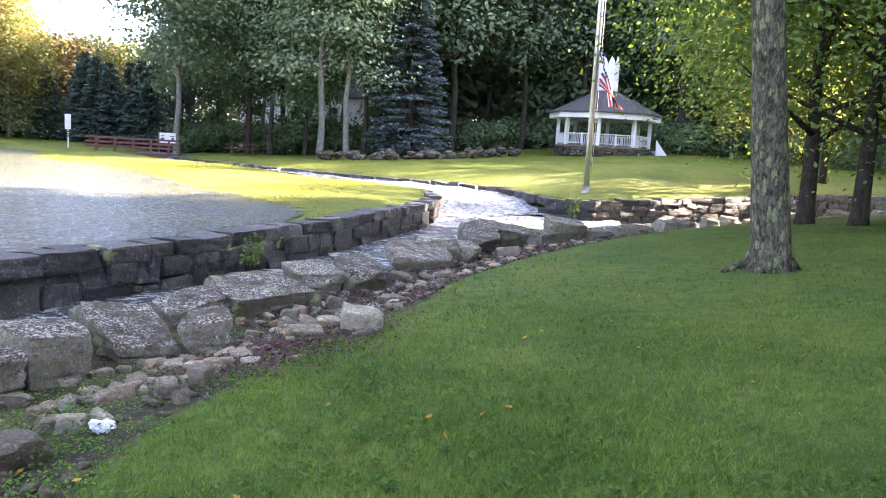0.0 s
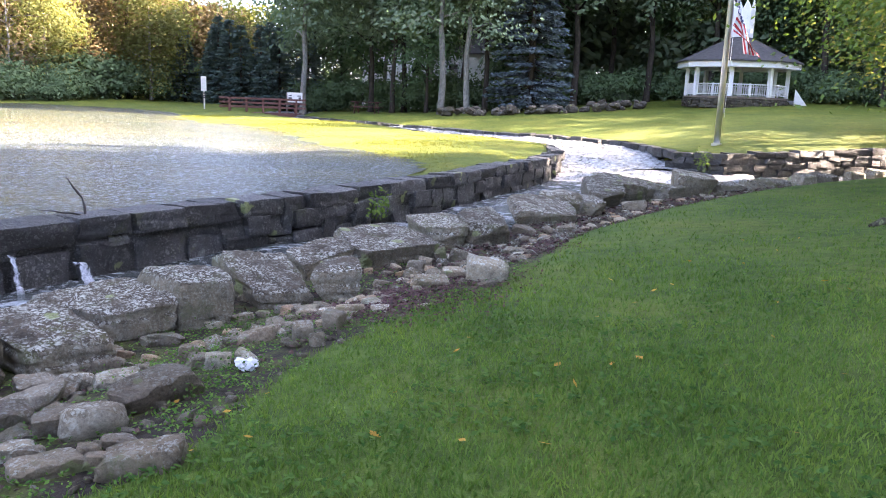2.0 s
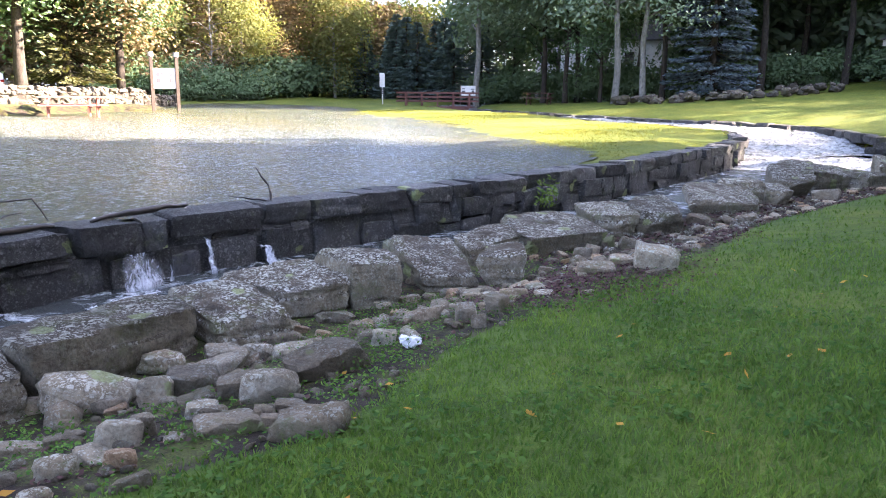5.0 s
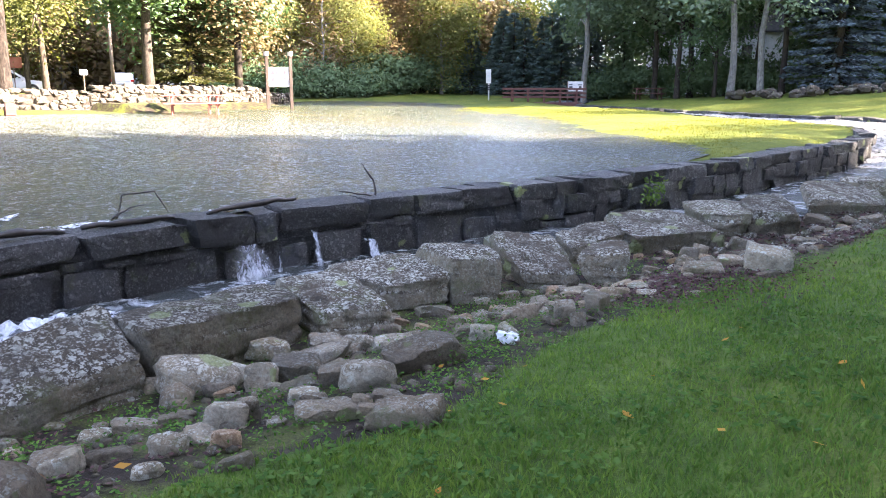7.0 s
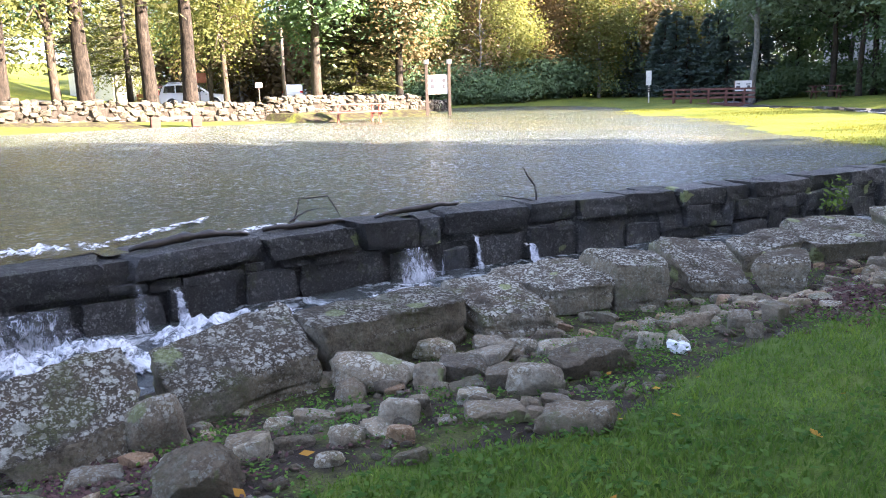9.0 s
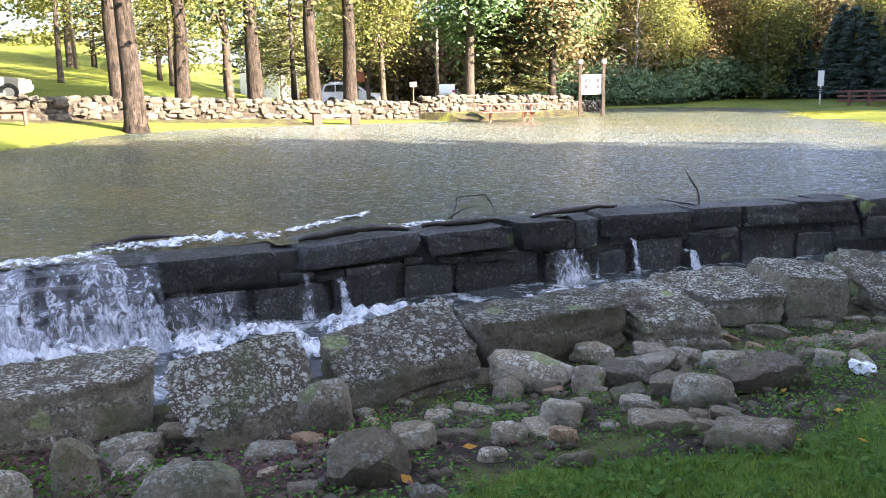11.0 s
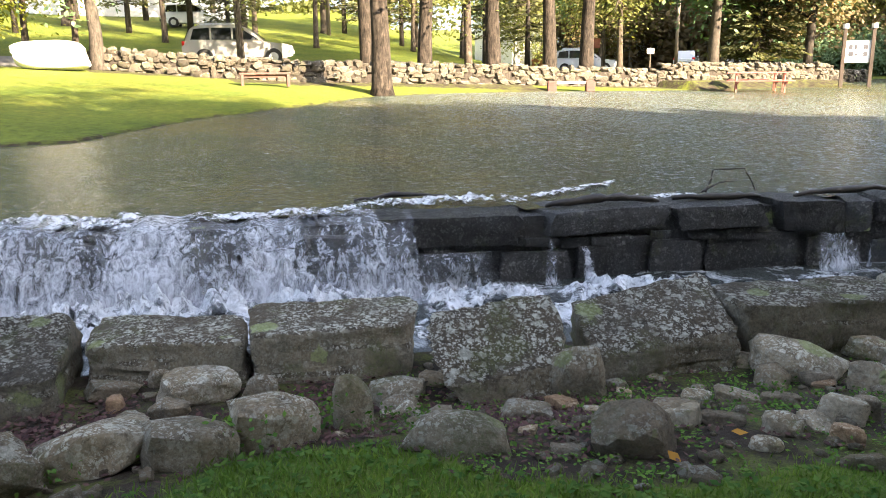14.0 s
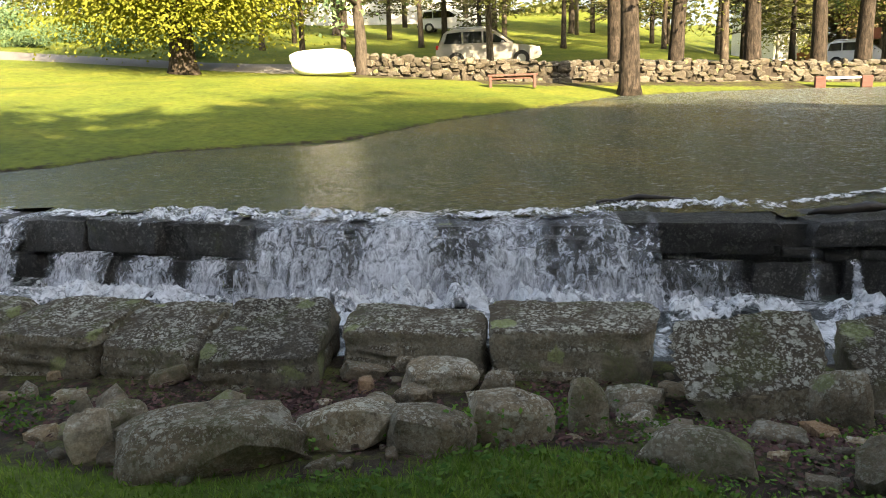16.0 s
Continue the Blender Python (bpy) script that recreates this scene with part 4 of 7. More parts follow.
plant(bankpine, [(-50, 12, 1.0), (-53, 5, 1.1), (-56, -2, 1.0), (-47, 3.5, 0.8), (-60, 2, 1.2), (-49, 20, 0.9), (-55, 26, 1.2), (-66, 4, 1.2), (-64, 14, 1.1), (-68, -6, 1.2), (-62, -12, 1.1), (-67, 21, 1.3), (-58, 17, 1.0), (-52, -8, 0.9), (-69, -1, 1.2)], "thin sunlit conifer on the rising bank", "conifer", "conifers on the bank", 10)

# the near tree, the two dark trees and the boughs on the stream's near side
near = leafy_tree("lichened_tree", 31, 16, 4.5, 0.25, BARK_GREY, LEAF_MAPLE, 0.5, 6000, 0.12, lean=(-0.09, 0.0), flare=1.6)
plant(near, [(4.18, 10.35, 1.0)], "tall tree with mottled lichened grey bark on the lawn", "tree")
near.matrix_basis = spot(4.18, 10.35)
for i in range(7):
    a = 0.5 + i * 0.9
    c, s = math.cos(a), math.sin(a)
    far_ = 0.5 if i % 3 else 0.62
    tubes("root", [([(c * 0.1, s * 0.1, 0.42), (c * 0.26, s * 0.26, 0.1), (c * far_ * 0.75, s * far_ * 0.75, 0.012), (c * far_, s * far_, -0.06)], [0.1, 0.09, 0.05, 0.02])], BARK_GREY, near, 8)
maple = leafy_tree("maple", 32, 11.5, 5.0, 0.21, BARK_AND_GAP_DARK, LEAF_MAPLE, 0.2, 20000, 0.085, limbs=16)
plant(maple, [(8.6, 20.4, 1.0), (9.3, 19.0, 0.95), (12.5, 22.5, 1.05)], "dark-trunked maple with low spreading leafy boughs", "tree", "maples on the lawn", 11)
limem = leafy_tree("sunlit_maple", 33, 9.5, 3.6, 0.16, BARK_AND_GAP_DARK, LEAF_LIME, 0.27, 9000, 0.09, limbs=12)
plant(limem, [(10.6, 29.5, 0.9), (15, 35, 1.0)], "maple with low boughs and sunlit yellow leaves", "tree", "maples on the lawn", 12)
# the wood goes on beside and behind the path and shades it
shade = leafy_tree("forest_tree", 34, 16, 4.4, 0.3, BARK_AND_GAP_DARK, LEAF_GREEN, 0.2, 4400, 0.5)
plant(shade, [(14, 4, 1.05), (16, 11, 1.12), (15, -4, 1.0), (19, 24, 0.9), (25, 27, 0.95), (36, 29, 1.1), (31, 23, 1.1), (20, 17, 1.12), (22, 2, 1.05), (20, -10, 1.2), (18.5, 7, 1.12), (33, 47, 0.9), (37, 50, 1.1), (43, 46, 1.2), (33, 63, 1.1), (39, 66, 1.2), (30, 69, 1.1), (36, 57, 1.0), (44, 58, 1.2), (23, 13, 1.25), (25, 20, 1.2), (14.5, 16, 0.95), (19, 12.5, 1.2), (27, 17, 1.3), (24, 24, 1.5), (20.5, 20.5, 1.35), (29, 26, 1.5), (13, -13, 0.8), (24, 9, 0.92), (9, -20, 0.8), (27, -4, 1.0), (30, 14, 1.0), (19, -20, 0.9)],
      "leafy tree of the wood beside the lawn", "tree", WOODS, 13)

under = shrub("undergrowth_shrub", 41, 2.6, 2.2, LEAF_UNDER, 4600, 0.115)
plant(under, [(-22, 60, 1.0), (-18, 61, 1.1), (-13, 58.5, 1.0), (-9, 57, 1.0), (-5, 58, 1.0), (0, 59, 1.0), (4, 60.5, 1.0), (9, 56.5, 0.8), (13, 54, 0.9), (18, 55, 1.0), (22, 52, 1.0), (-39, 58, 1.2),
              (-41, 54, 1.5), (-45, 50, 1.5), (-48, 45, 1.4), (-43, 58, 1.6), (-39, 62, 1.6), (-15, 68, 1.5), (-6, 70, 1.5), (6, 68, 1.5), (16, 66, 1.5), (27, 48, 1.2), (-25, 70, 1.6), (31, 42, 1.2), (27, 60, 1.6), (-34, 68, 1.6),
              (-42, 47, 1.2), (-39.5, 50, 1.0)],
      "dense dark green undergrowth at the wood's edge", "shrub", "undergrowth", 14)


# ---- the deep wood, too thick to count ----
def far_woods(name, cells, n, leaf, material, label, seed):
    """Leaf clumps filling a wood; a cell: x, y, radius, ground, top."""
    rs = np.random.RandomState(seed)
    C = []
    per = n // len(cells)
    for x, y, r, z0, z1 in cells:
        k = max(4, per // 40)
        cen = np.stack([x + rs.uniform(-r, r, k), y + rs.uniform(-r, r, k), z0 + (z1 - z0) * rs.uniform(0, 1, k) ** 0.8], 1)
        off = rs.normal(0, 1, (k * 40, 3)) * np.array([0.95, 0.95, 0.55])
        C.append(np.column_stack([np.repeat(cen, 40, 0) + off, off]))
    C = np.concatenate(C)
    return tagged(quad_cloud(name, leaf_quads(C[:, :3], leaf, rs, 0.4, C[:, 3:]), material), label, "woods", kind="stuff")


deep = [(x, 88 + 6 * math.sin(x * 0.3) + abs(x) * 0.1, 5, 0, 24) for x in range(-34, 70, 7)]
deep += [(x, 100 + 5 * math.sin(x * 0.2), 5, 2, 26) for x in range(-30, 70, 9)]
deep += [(52 + 5 * math.sin(y), y, 5, 0, 19) for y in range(-40, 80, 8)]
deep += [(x, 71 + 3 * math.sin(x), 4, 0, 13) for x in range(-6, 40, 5)] + [(x, 65 + 2 * math.cos(x), 3, 0, 8) for x in range(-6, 30, 5)]
far_woods("deep_wood", deep, 130000, 0.44, LEAF_DEEP, "dense shaded green wood behind the park", 71)
lit = [(-40 - 5 * i, 78 + 4 * math.sin(i * 1.7) - 4 * i, 5, 0, (8 if i < 3 or i > 5 else 15) + 2 * math.sin(i)) for i in range(10)]
far_woods("sunlit_wood", lit, 50000, 0.32, LEAF_GOLD, "sunlit golden wood behind the pond", 72)
lime = [(-44 - 5 * i, 88 - 4 * i, 5, 2, (9 if i < 2 or i > 4 else 18) + 2 * math.cos(i)) for i in range(10)]
lime += [(-92, 30 - 9 * i, 6, 5, 24 + 3 * math.sin(i * 2)) for i in range(11)]
far_woods("bank_wood", lime, 170000, 0.31, LEAF_LIME, "sunlit yellow-green wood on the rising bank", 73)

bare = leafy_tree("bare_tree", 26, 12, 3.6, 0.16, BARK_PALE, LEAF_GOLD, 0.2, 900, 0.2, limbs=18)
plant(bare, [(-46.5, 50.5, 1.0), (-42, 49.5, 0.8)], "pale nearly leafless tree among golden ones", "tree", "sunlit trees behind the pond", 27)
bush = shrub("bank_shrub", 42, 2.2, 1.3, LEAF_GREEN, 3600, 0.09)
plant(bush, [(-39, -11, 0.5), (-40, -15, 0.55), (-39.5, -19, 0.6), (-41, -23, 0.9), (-44, -13, 0.6), (-45, -19, 0.8), (-47, -26, 1.6), (-38.5, -26, 1.2), (-50, -14, 1.4)], "dark green shrub on the bank across the road", "shrub", "shrubs on the bank", 28)


# ---- stonework ----
def along(P):
    """Cumulative length, and a function from length to place, direction and right-hand normal."""
    seg = np.hypot(*(P[1:] - P[:-1]).T)
    L = np.concatenate([[0], np.cumsum(seg)])

    def at(s):
        i = int(np.clip(np.searchsorted(L, s) - 1, 0, len(seg) - 1))
        d = (P[i + 1] - P[i]) / seg[i]
        p = P[i] + d * (s - L[i])
        return p, d, np.array([d[1], -d[0]])
    return L, at


def block_shapes(seed, n, sub, **kw):
    out = []
    for i in range(n):
        V, F = rock_shape(seed + i, sub, **kw) if sub else brick_shape(seed + i, **kw)
        me = bpy.data.meshes.new("block")
        me.from_pydata(V.tolist(), [], F)
        me.shade_smooth()
        me.set_sharp_from_angle(angle=radians(28))
        out.append(me)
    return out


def lay(parent, P, s0, s1, courses, meshes, material, seed, depth, top, face=0.0, name="block", wild=1.0, fill=1.0):
    """Courses of stones along P; a course: top below the wall's top, height, shortest and longest stone."""
    rs = np.random.RandomState(seed)
    L, at = along(P)
    for drop, hh, lo, hi in courses:
        s = s0 + rs.uniform(-0.3, 0)
        while s < s1:
            ln = rs.uniform(lo, hi)
            p, d, nrm = at(s + ln / 2)
            hz = hh * (1 + wild * rs.uniform(-0.12, 0.14))
            c = p - nrm * (depth / 2 + face + rs.uniform(-0.03, 0.04) * wild)
            ob = new(name, meshes[rs.randint(len(meshes))])
            ob.parent = parent
            z = top(p) - drop - hh / 2 + rs.uniform(-0.018, 0.012) * wild
            ob.matrix_basis = pose(c[0], c[1], z, rs.uniform(-4, 4) * wild, rs.uniform(-2.5, 2.5) * wild, math.degrees(math.atan2(d[1], d[0])) + rs.uniform(-3, 3) + 180 * rs.randint(2)) @ Matrix.Diagonal((ln * 1.03 * fill, depth * rs.uniform(0.95, 1.1), hz * 1.06 * fill, 1))
            s += ln


blk = block_shapes(700, 16, 0, grid=6, rough=0.075)
for me in blk:
    me.materials.append(WALLST)
wall = tagged(new("retaining_wall"), "dark wet dry-laid stone wall holding back the flood", "stone wall", kind="structure")
Lw, at_w = along(W)


def back_core(name, P, parent, top, depth, low, material):
    """The rubble core behind the stones of a wall."""
    V, F = [], []
    L, at = along(P)
    n = int(L[-1] / 0.8) + 2
    for i in range(n):
        p, d, nrm = at(L[-1] * i / (n - 1))
        for off, z in ((-0.12, low), (-0.12, -0.03), (-depth, -0.03), (-depth, low)):
            q = p + nrm * off
            V.append((q[0], q[1], top(p) + z))
    for i in range(n - 1):
        for k in range(4):
            F.append((i * 4 + k, i * 4 + (k + 1) % 4, i * 4 + 4 + (k + 1) % 4, i * 4 + 4 + k))
    return obj_from(name, V, F, material, parent)


def rubble_face(parent, P, s0, s1, z0, z1, meshes, seed, depth, widest, tallest, busy=1.0):
    """Unsquared stones of every size fitted into a wall face, split out of one strip."""
    rs = np.random.RandomState(seed)
    L, at = along(P)
    cells, done = [(s0, z0, s1 - s0, z1 - z0)], []
    while cells:
        s, z, w, h = cells.pop()
        if w > widest or (w > 0.3 and w > 1.3 * h and rs.uniform() < 0.35 * busy):
            k = w * rs.uniform(0.3, 0.7)
            cells += [(s, z, k, h), (s + k, z, w - k, h)]
        elif h > tallest or (h > 0.16 and h > 0.55 * w and rs.uniform() < 0.4 * busy):
            k = h * rs.uniform(0.3, 0.7)
            cells += [(s, z, w, k), (s, z + k, w, h - k)]
        else:
            done.append((s, z, w, h))
    for s, z, w, h in done:
        p, d, nrm = at(s + w / 2)
        c = p - nrm * (depth / 2 + rs.uniform(-0.035, 0.05))
        ob = new("block", meshes[rs.randint(len(meshes))])
        ob.parent = parent
        ob.matrix_basis = pose(c[0], c[1], z + h / 2, rs.uniform(-3, 3), rs.uniform(-4, 4), math.degrees(math.atan2(d[1], d[0])) + rs.uniform(-2, 2) + 180 * rs.randint(2)) @ Matrix.Diagonal((w * 1.1, depth, h * 1.14, 1))


flat = lambda p: 0.03
cap = block_shapes(715, 14, 0, grid=7, worn=22, rough=0.045)
low = block_shapes(745, 12, 0, grid=2, worn=8, rough=0.08)
for me in cap + low:
    me.materials.append(WALLST)
rub = block_shapes(730, 22, 0, grid=6, worn=20, rough=0.055)
for me in rub:
    me.materials.append(WALLST)
back_core("core", W[3:], wall, lambda p: 0.0, 0.5, -1.1, WALLST)


def course(parent, P, joints, seed, depth, meshes, face=0.0):
    """Great blocks between the given joints: length along P, and the top and foot of the block that begins there."""
    rs = np.random.RandomState(seed)
    L, at = along(P)
    for (s0, top, foot), (s1, _, _) in zip(joints, joints[1:]):
        p, d, nrm = at((s0 + s1) / 2)
        c = p - nrm * (depth / 2 + face + rs.uniform(-0.03, 0.02))
        ob = new("block", meshes[rs.randint(len(meshes))])
        ob.parent = parent
        ob.matrix_basis = pose(c[0], c[1], (top + foot) / 2, rs.uniform(-1.5, 1.5), rs.uniform(-0.8, 0.8), math.degrees(math.atan2(d[1], d[0])) + rs.uniform(-1.5, 1.5) + 180 * rs.randint(2)) @ Matrix.Diagonal(((s1 - s0) * 0.995, depth, (top - foot) * 1.02, 1))


course(wall, W, [(99.4, 0.02, -0.3), (100.7, 0.03, -0.28), (101.9, 0.02, -0.32), (102.75, 0.03, -0.33), (103.77, 0.03, -0.31), (104.67, -0.08, -0.36), (105.7, -0.1, -0.36), (106.8, -0.09, -0.36), (107.83, 0.02, -0.27), (109.28, 0.03, -0.2), (110.66, 0.03, -0.21), (111.64, 0.03, -0.3),
                 (112.45, 0.03, -0.32), (112.72, 0.03, -0.22), (113.86, 0.03, -0.2), (114.52, 0.03, -0.22), (115.23, 0.03, -0.26), (115.9, 0, 0)], 1, 0.6, cap)
course(wall, W, [(99.4, -0.33, -0.8), (100.4, -0.31, -0.8), (101.3, -0.34, -0.82), (102.3, -0.36, -0.8), (103.1, -0.36, -0.78), (104.1, -0.34, -0.8), (105.0, -0.38, -0.8), (106.1, -0.38, -0.82), (107.2, -0.38, -0.8), (108.2, -0.32, -0.8), (109.0, -0.34, -0.78), (109.73, -0.3, -0.8),
                 (110.47, -0.3, -0.78), (111.03, -0.25, -0.8), (112.07, -0.34, -0.8), (112.75, -0.34, -0.8), (113.1, -0.27, -0.78), (113.76, -0.25, -0.8), (114.53, -0.26, -0.78), (115.3, -0.3, -0.78), (115.9, 0, 0)], 3, 0.45, cap, 0.05)
lay(wall, W, 99.4, 115.8, [(0.8, 0.25, 0.5, 1.1)], rub, WALLST, 10, 0.45, flat, 0.05)
lay(wall, W, 108.3, 114.6, [(0.25, 0.1, 0.15, 0.5)], low, WALLST, 9, 0.4, flat, 0.06, wild=1.2)
lay(wall, W, 115.8, Lw[-1], [(0.0, 0.24, 0.4, 1.0)], rub, WALLST, 2, 0.55, flat, wild=0.45, fill=1.04)
rubble_face(wall, W, 115.8, Lw[-1], -1.0, -0.19, rub, 4, 0.45, 0.9, 0.42, 0.8)

creek_wall = tagged(new("creek_wall"), "low dry-laid stone wall edging the far lawn", "stone wall", kind="structure")
ftop = lambda p: 0.1 + float(rise_right(np.array(p[0]), np.array(p[1])))
back_core("core", FW[1:9], creek_wall, ftop, 0.5, -0.9, WALLST)
lay(creek_wall, FW[1:9], 0, 33, [(0.0, 0.17, 0.35, 1.0), (0.16, 0.18, 0.25, 0.7), (0.33, 0.2, 0.25, 0.8), (0.52, 0.28, 0.3, 0.8)], low, WALLST, 5, 0.45, ftop, wild=1.1, fill=1.06)
ctop = lambda p: 0.1 + 0.002 * max(p[1] - 25, 0)
lay(creek_wall, CR[::-1], 22, along(CR)[0][-1], [(0.0, 0.26, 0.5, 1.1)], low, WALLST, 6, 0.45, ctop)
lay(creek_wall, CL, 0, 28, [(0.0, 0.26, 0.5, 1.1)], low, WALLST, 7, 0.45, ctop)

bst = block_shapes(760, 10, 2, cuts=6, blocky=0.72, rough=0.05)
for me in bst:
    me.materials.append(BANKST)
bank_wall = tagged(new("field_stone_wall"), "long sunlit dry stone wall of rounded field stones", "stone wall", kind="structure")
btop = lambda p: ground_z(p[0], p[1]) + 0.72
Lb = along(BWALL)[0]
# dark bark colour on this core paints the shade in the open joints
back_core("core", BWALL, bank_wall, lambda p: btop(p) - 0.1, 0.5, -0.9, BARK_AND_GAP_DARK)
lay(bank_wall, BWALL, 0, Lb[-1], [(-0.05, 0.2, 0.16, 0.5), (0.13, 0.2, 0.16, 0.42), (0.3, 0.22, 0.18, 0.5), (0.48, 0.24, 0.2, 0.5), (0.68, 0.24, 0.2, 0.5)], bst, BANKST, 8, 0.4, btop, wild=3.2, fill=1.1)

# the row of great boulders between the stream and the grass
rsb = np.random.RandomState(5)
ROW = "boulders beside the stream"


def boulder(x, y, z, turn, ln, dp, ht, tilt=0, roll=0, foot=(0, 0), back=(0, 0), seed=0, label="great grey boulder crusted with pale lichen", sub=5, worn=0.9, lip=0.03):
    """A quarried boulder. x, y, z: the middle of its foot on the lawn's side; turn: the way of its length; ht: its height there;
    tilt and roll: the slope of its top; foot: how far its ends draw in below; back: how far its rear corners are shifted along it;
    lip: how far its front leans back (or over, below nought)."""
    rs = np.random.RandomState(seed)
    dp, ht = dp * 1.25, ht + 0.05
    a, k, kr = ln / 2, math.tan(radians(tilt)), math.tan(radians(roll))
    hz = lambda u, v: ht + k * (v - lip) + kr * u
    A = {"fl": (-a, lip, hz(-a, lip)), "fr": (a, lip, hz(a, lip)), "bl": (-a + back[0], dp, hz(-a + back[0], dp)), "br": (a + back[1], dp, hz(a + back[1], dp)),
         "gl": (-a + foot[0], 0.0, 0.0), "gr": (a - foot[1], 0.0, 0.0)}
    A = {q: np.array(v) for q, v in A.items()}
    deep = -0.22
    mid = (A["fl"] + A["fr"] + A["bl"] + A["br"]) / 4 * np.array([1, 1, 0.5]) + np.array([0, 0, deep * 0.5])
    planes = [(A["gl"], A["gr"], A["fl"]), (A["fl"], A["fr"], A["br"]), (A["gl"], A["fl"], A["bl"]), (A["gr"], A["fr"], A["br"])]
    N, H = [], []
    for p, q, r in planes:
        n = np.cross(q - p, r - p)
        n /= np.linalg.norm(n)
        n = n if n @ (p - mid) > 0 else -n
        N.append(n)
        H.append(n @ (p - mid))
    bk = np.array([rs.uniform(-0.12, 0.12), 1.0, rs.uniform(0.0, 0.3)])
    bk /= np.linalg.norm(bk)
    N += [bk, np.array([0.0, 0.0, -1.0])]
    H += [bk @ ((A["bl"] + A["br"]) / 2 - mid), mid[2] - deep]
    D, F = ico(sub)
    D = D * np.array([ln, dp, ht + 0.3])
    D = D / np.linalg.norm(D, axis=1)[:, None]

    def hull(sharp):
        q = np.maximum(D @ np.array(N).T, 1e-4) / np.maximum(np.array(H), 0.05)
        return D * ((q ** sharp).sum(1) ** (-1 / sharp))[:, None]
    V = hull(90)
    for _ in range(8):
        n = rs.normal(0, 1, 3) * np.array([1.2, 1, 1])
        n[2] = abs(n[2]) * 0.45
        n /= np.linalg.norm(n)
        N.append(n)
        H.append((V @ n).max() * rs.uniform(worn, 0.99))
    V = hull(120)
    o = Vector(rs.uniform(-50, 50, 3))
    for i in range(len(V)):
        p = Vector(V[i])
        w = 0.032 * noise.noise(p * 2.6 + o) + 0.017 * noise.noise(p * 7 + o) + 0.008 * noise.noise(p * 19 + o) + 0.005 * noise.noise(p * 45 + o)
        t = noise.noise(Vector((p.x * 1.2, p.y * 1.2, p.z * 14)) + o)
        V[i] += D[i] * w + D[i] * np.array([1, 1, 0.1]) * (0.011 * math.tanh(9 * t))
    V += mid
    ob = obj_from("boulder", V, F, BOULDER, None, 32)
    ob.matrix_basis = pose(x, y, z, 0, 0, turn)
    return tagged(ob, label, "boulder", ROW)


boulder(-4.49, -2.28, -0.50, 79, 0.61, 0.54, 0.14, tilt=10, roll=-2, foot=(0.04, -0.08), back=(-0.23, -0.00), seed=300)
boulder(-4.22, -1.52, -0.50, 85, 0.71, 0.61, 0.13, tilt=14, roll=1, foot=(0.03, 0.02), back=(0.02, 0.04), seed=301)
boulder(-4.41, -0.61, -0.50, 69, 0.94, 0.49, 0.20, tilt=0, roll=1, foot=(0.02, -0.01), back=(-0.21, -0.16), seed=302)
boulder(-4.12, 0.35, -0.50, 81, 0.98, 0.52, 0.25, tilt=0, roll=0, foot=(0.02, 0.04), back=(-0.03, 0.09), seed=303)
boulder(-3.45, 1.17, -0.49, 84, 0.74, 0.45, 0.08, tilt=28, roll=5, foot=(0.12, 0.12), back=(0.03, 0.14), seed=304)
boulder(-3.47, 2.22, -0.51, 82, 0.95, 0.46, 0.14, tilt=22, roll=5, foot=(-0.00, 0.01), back=(0.07, 0.08), seed=305)
boulder(-3.35, 3.37, -0.50, 83, 1.24, 0.45, 0.30, tilt=0, roll=-2, foot=(0.02, 0.06), back=(-0.06, 0.13), seed=306)
boulder(-3.03, 4.25, -0.50, 55, 0.58, 0.73, 0.15, tilt=8, roll=2, foot=(0.00, -0.00), back=(-0.15, -0.21), seed=307)
boulder(-3.03, 5.05, -0.50, 56, 0.61, 0.69, 0.19, tilt=4, roll=6, foot=(-0.02, 0.05), back=(-0.24, 0.01), seed=308)
boulder(-2.70, 5.49, -0.50, 41, 0.47, 0.47, 0.33, tilt=4, roll=-1, foot=(0.00, 0.06), back=(-0.24, -0.14), seed=309)
boulder(-2.41, 6.26, -0.50, 40, 0.50, 0.70, 0.10, tilt=15, roll=-1, foot=(0.02, -0.05), back=(-0.18, -0.02), seed=310)
boulder(-2.44, 7.61, -0.50, 63, 0.76, 0.43, 0.16, tilt=6, roll=7, foot=(0.01, 0.10), back=(0.17, 0.17), seed=311)
boulder(-2.02, 6.55, -0.48, 30, 0.51, 0.35, 0.22, tilt=8, roll=3, foot=(0.12, 0.06), back=(0.19, 0.01), seed=312)
boulder(-1.92, 8.45, -0.50, 58, 1.22, 0.80, 0.16, tilt=6, roll=-1, foot=(-0.02, 0.07), back=(0.24, 0.36), seed=313, worn=0.72, lip=-0.06)
boulder(-1.63, 9.67, -0.50, 40, 0.64, 0.80, 0.23, tilt=1, roll=2, foot=(0.14, 0.06), back=(0.18, 0.43), seed=314, worn=0.72, lip=-0.08)
boulder(-1.11, 10.10, -0.50, 42, 0.73, 0.80, 0.23, tilt=5, roll=0, foot=(-0.02, 0.05), back=(0.28, 0.41), seed=315, worn=0.72, lip=-0.08)
boulder(-0.57, 12.40, -0.50, 40, 1.42, 0.90, 0.12, tilt=10, roll=-5, foot=(0.18, 0.13), back=(0.58, 0.49), seed=316, worn=0.72, lip=-0.1)
boulder(0.17, 13.61, -0.50, 54, 0.56, 0.90, 0.20, tilt=0, roll=-2, foot=(0.03, 0.05), back=(0.99, 1.17), seed=317, worn=0.72, lip=-0.08)
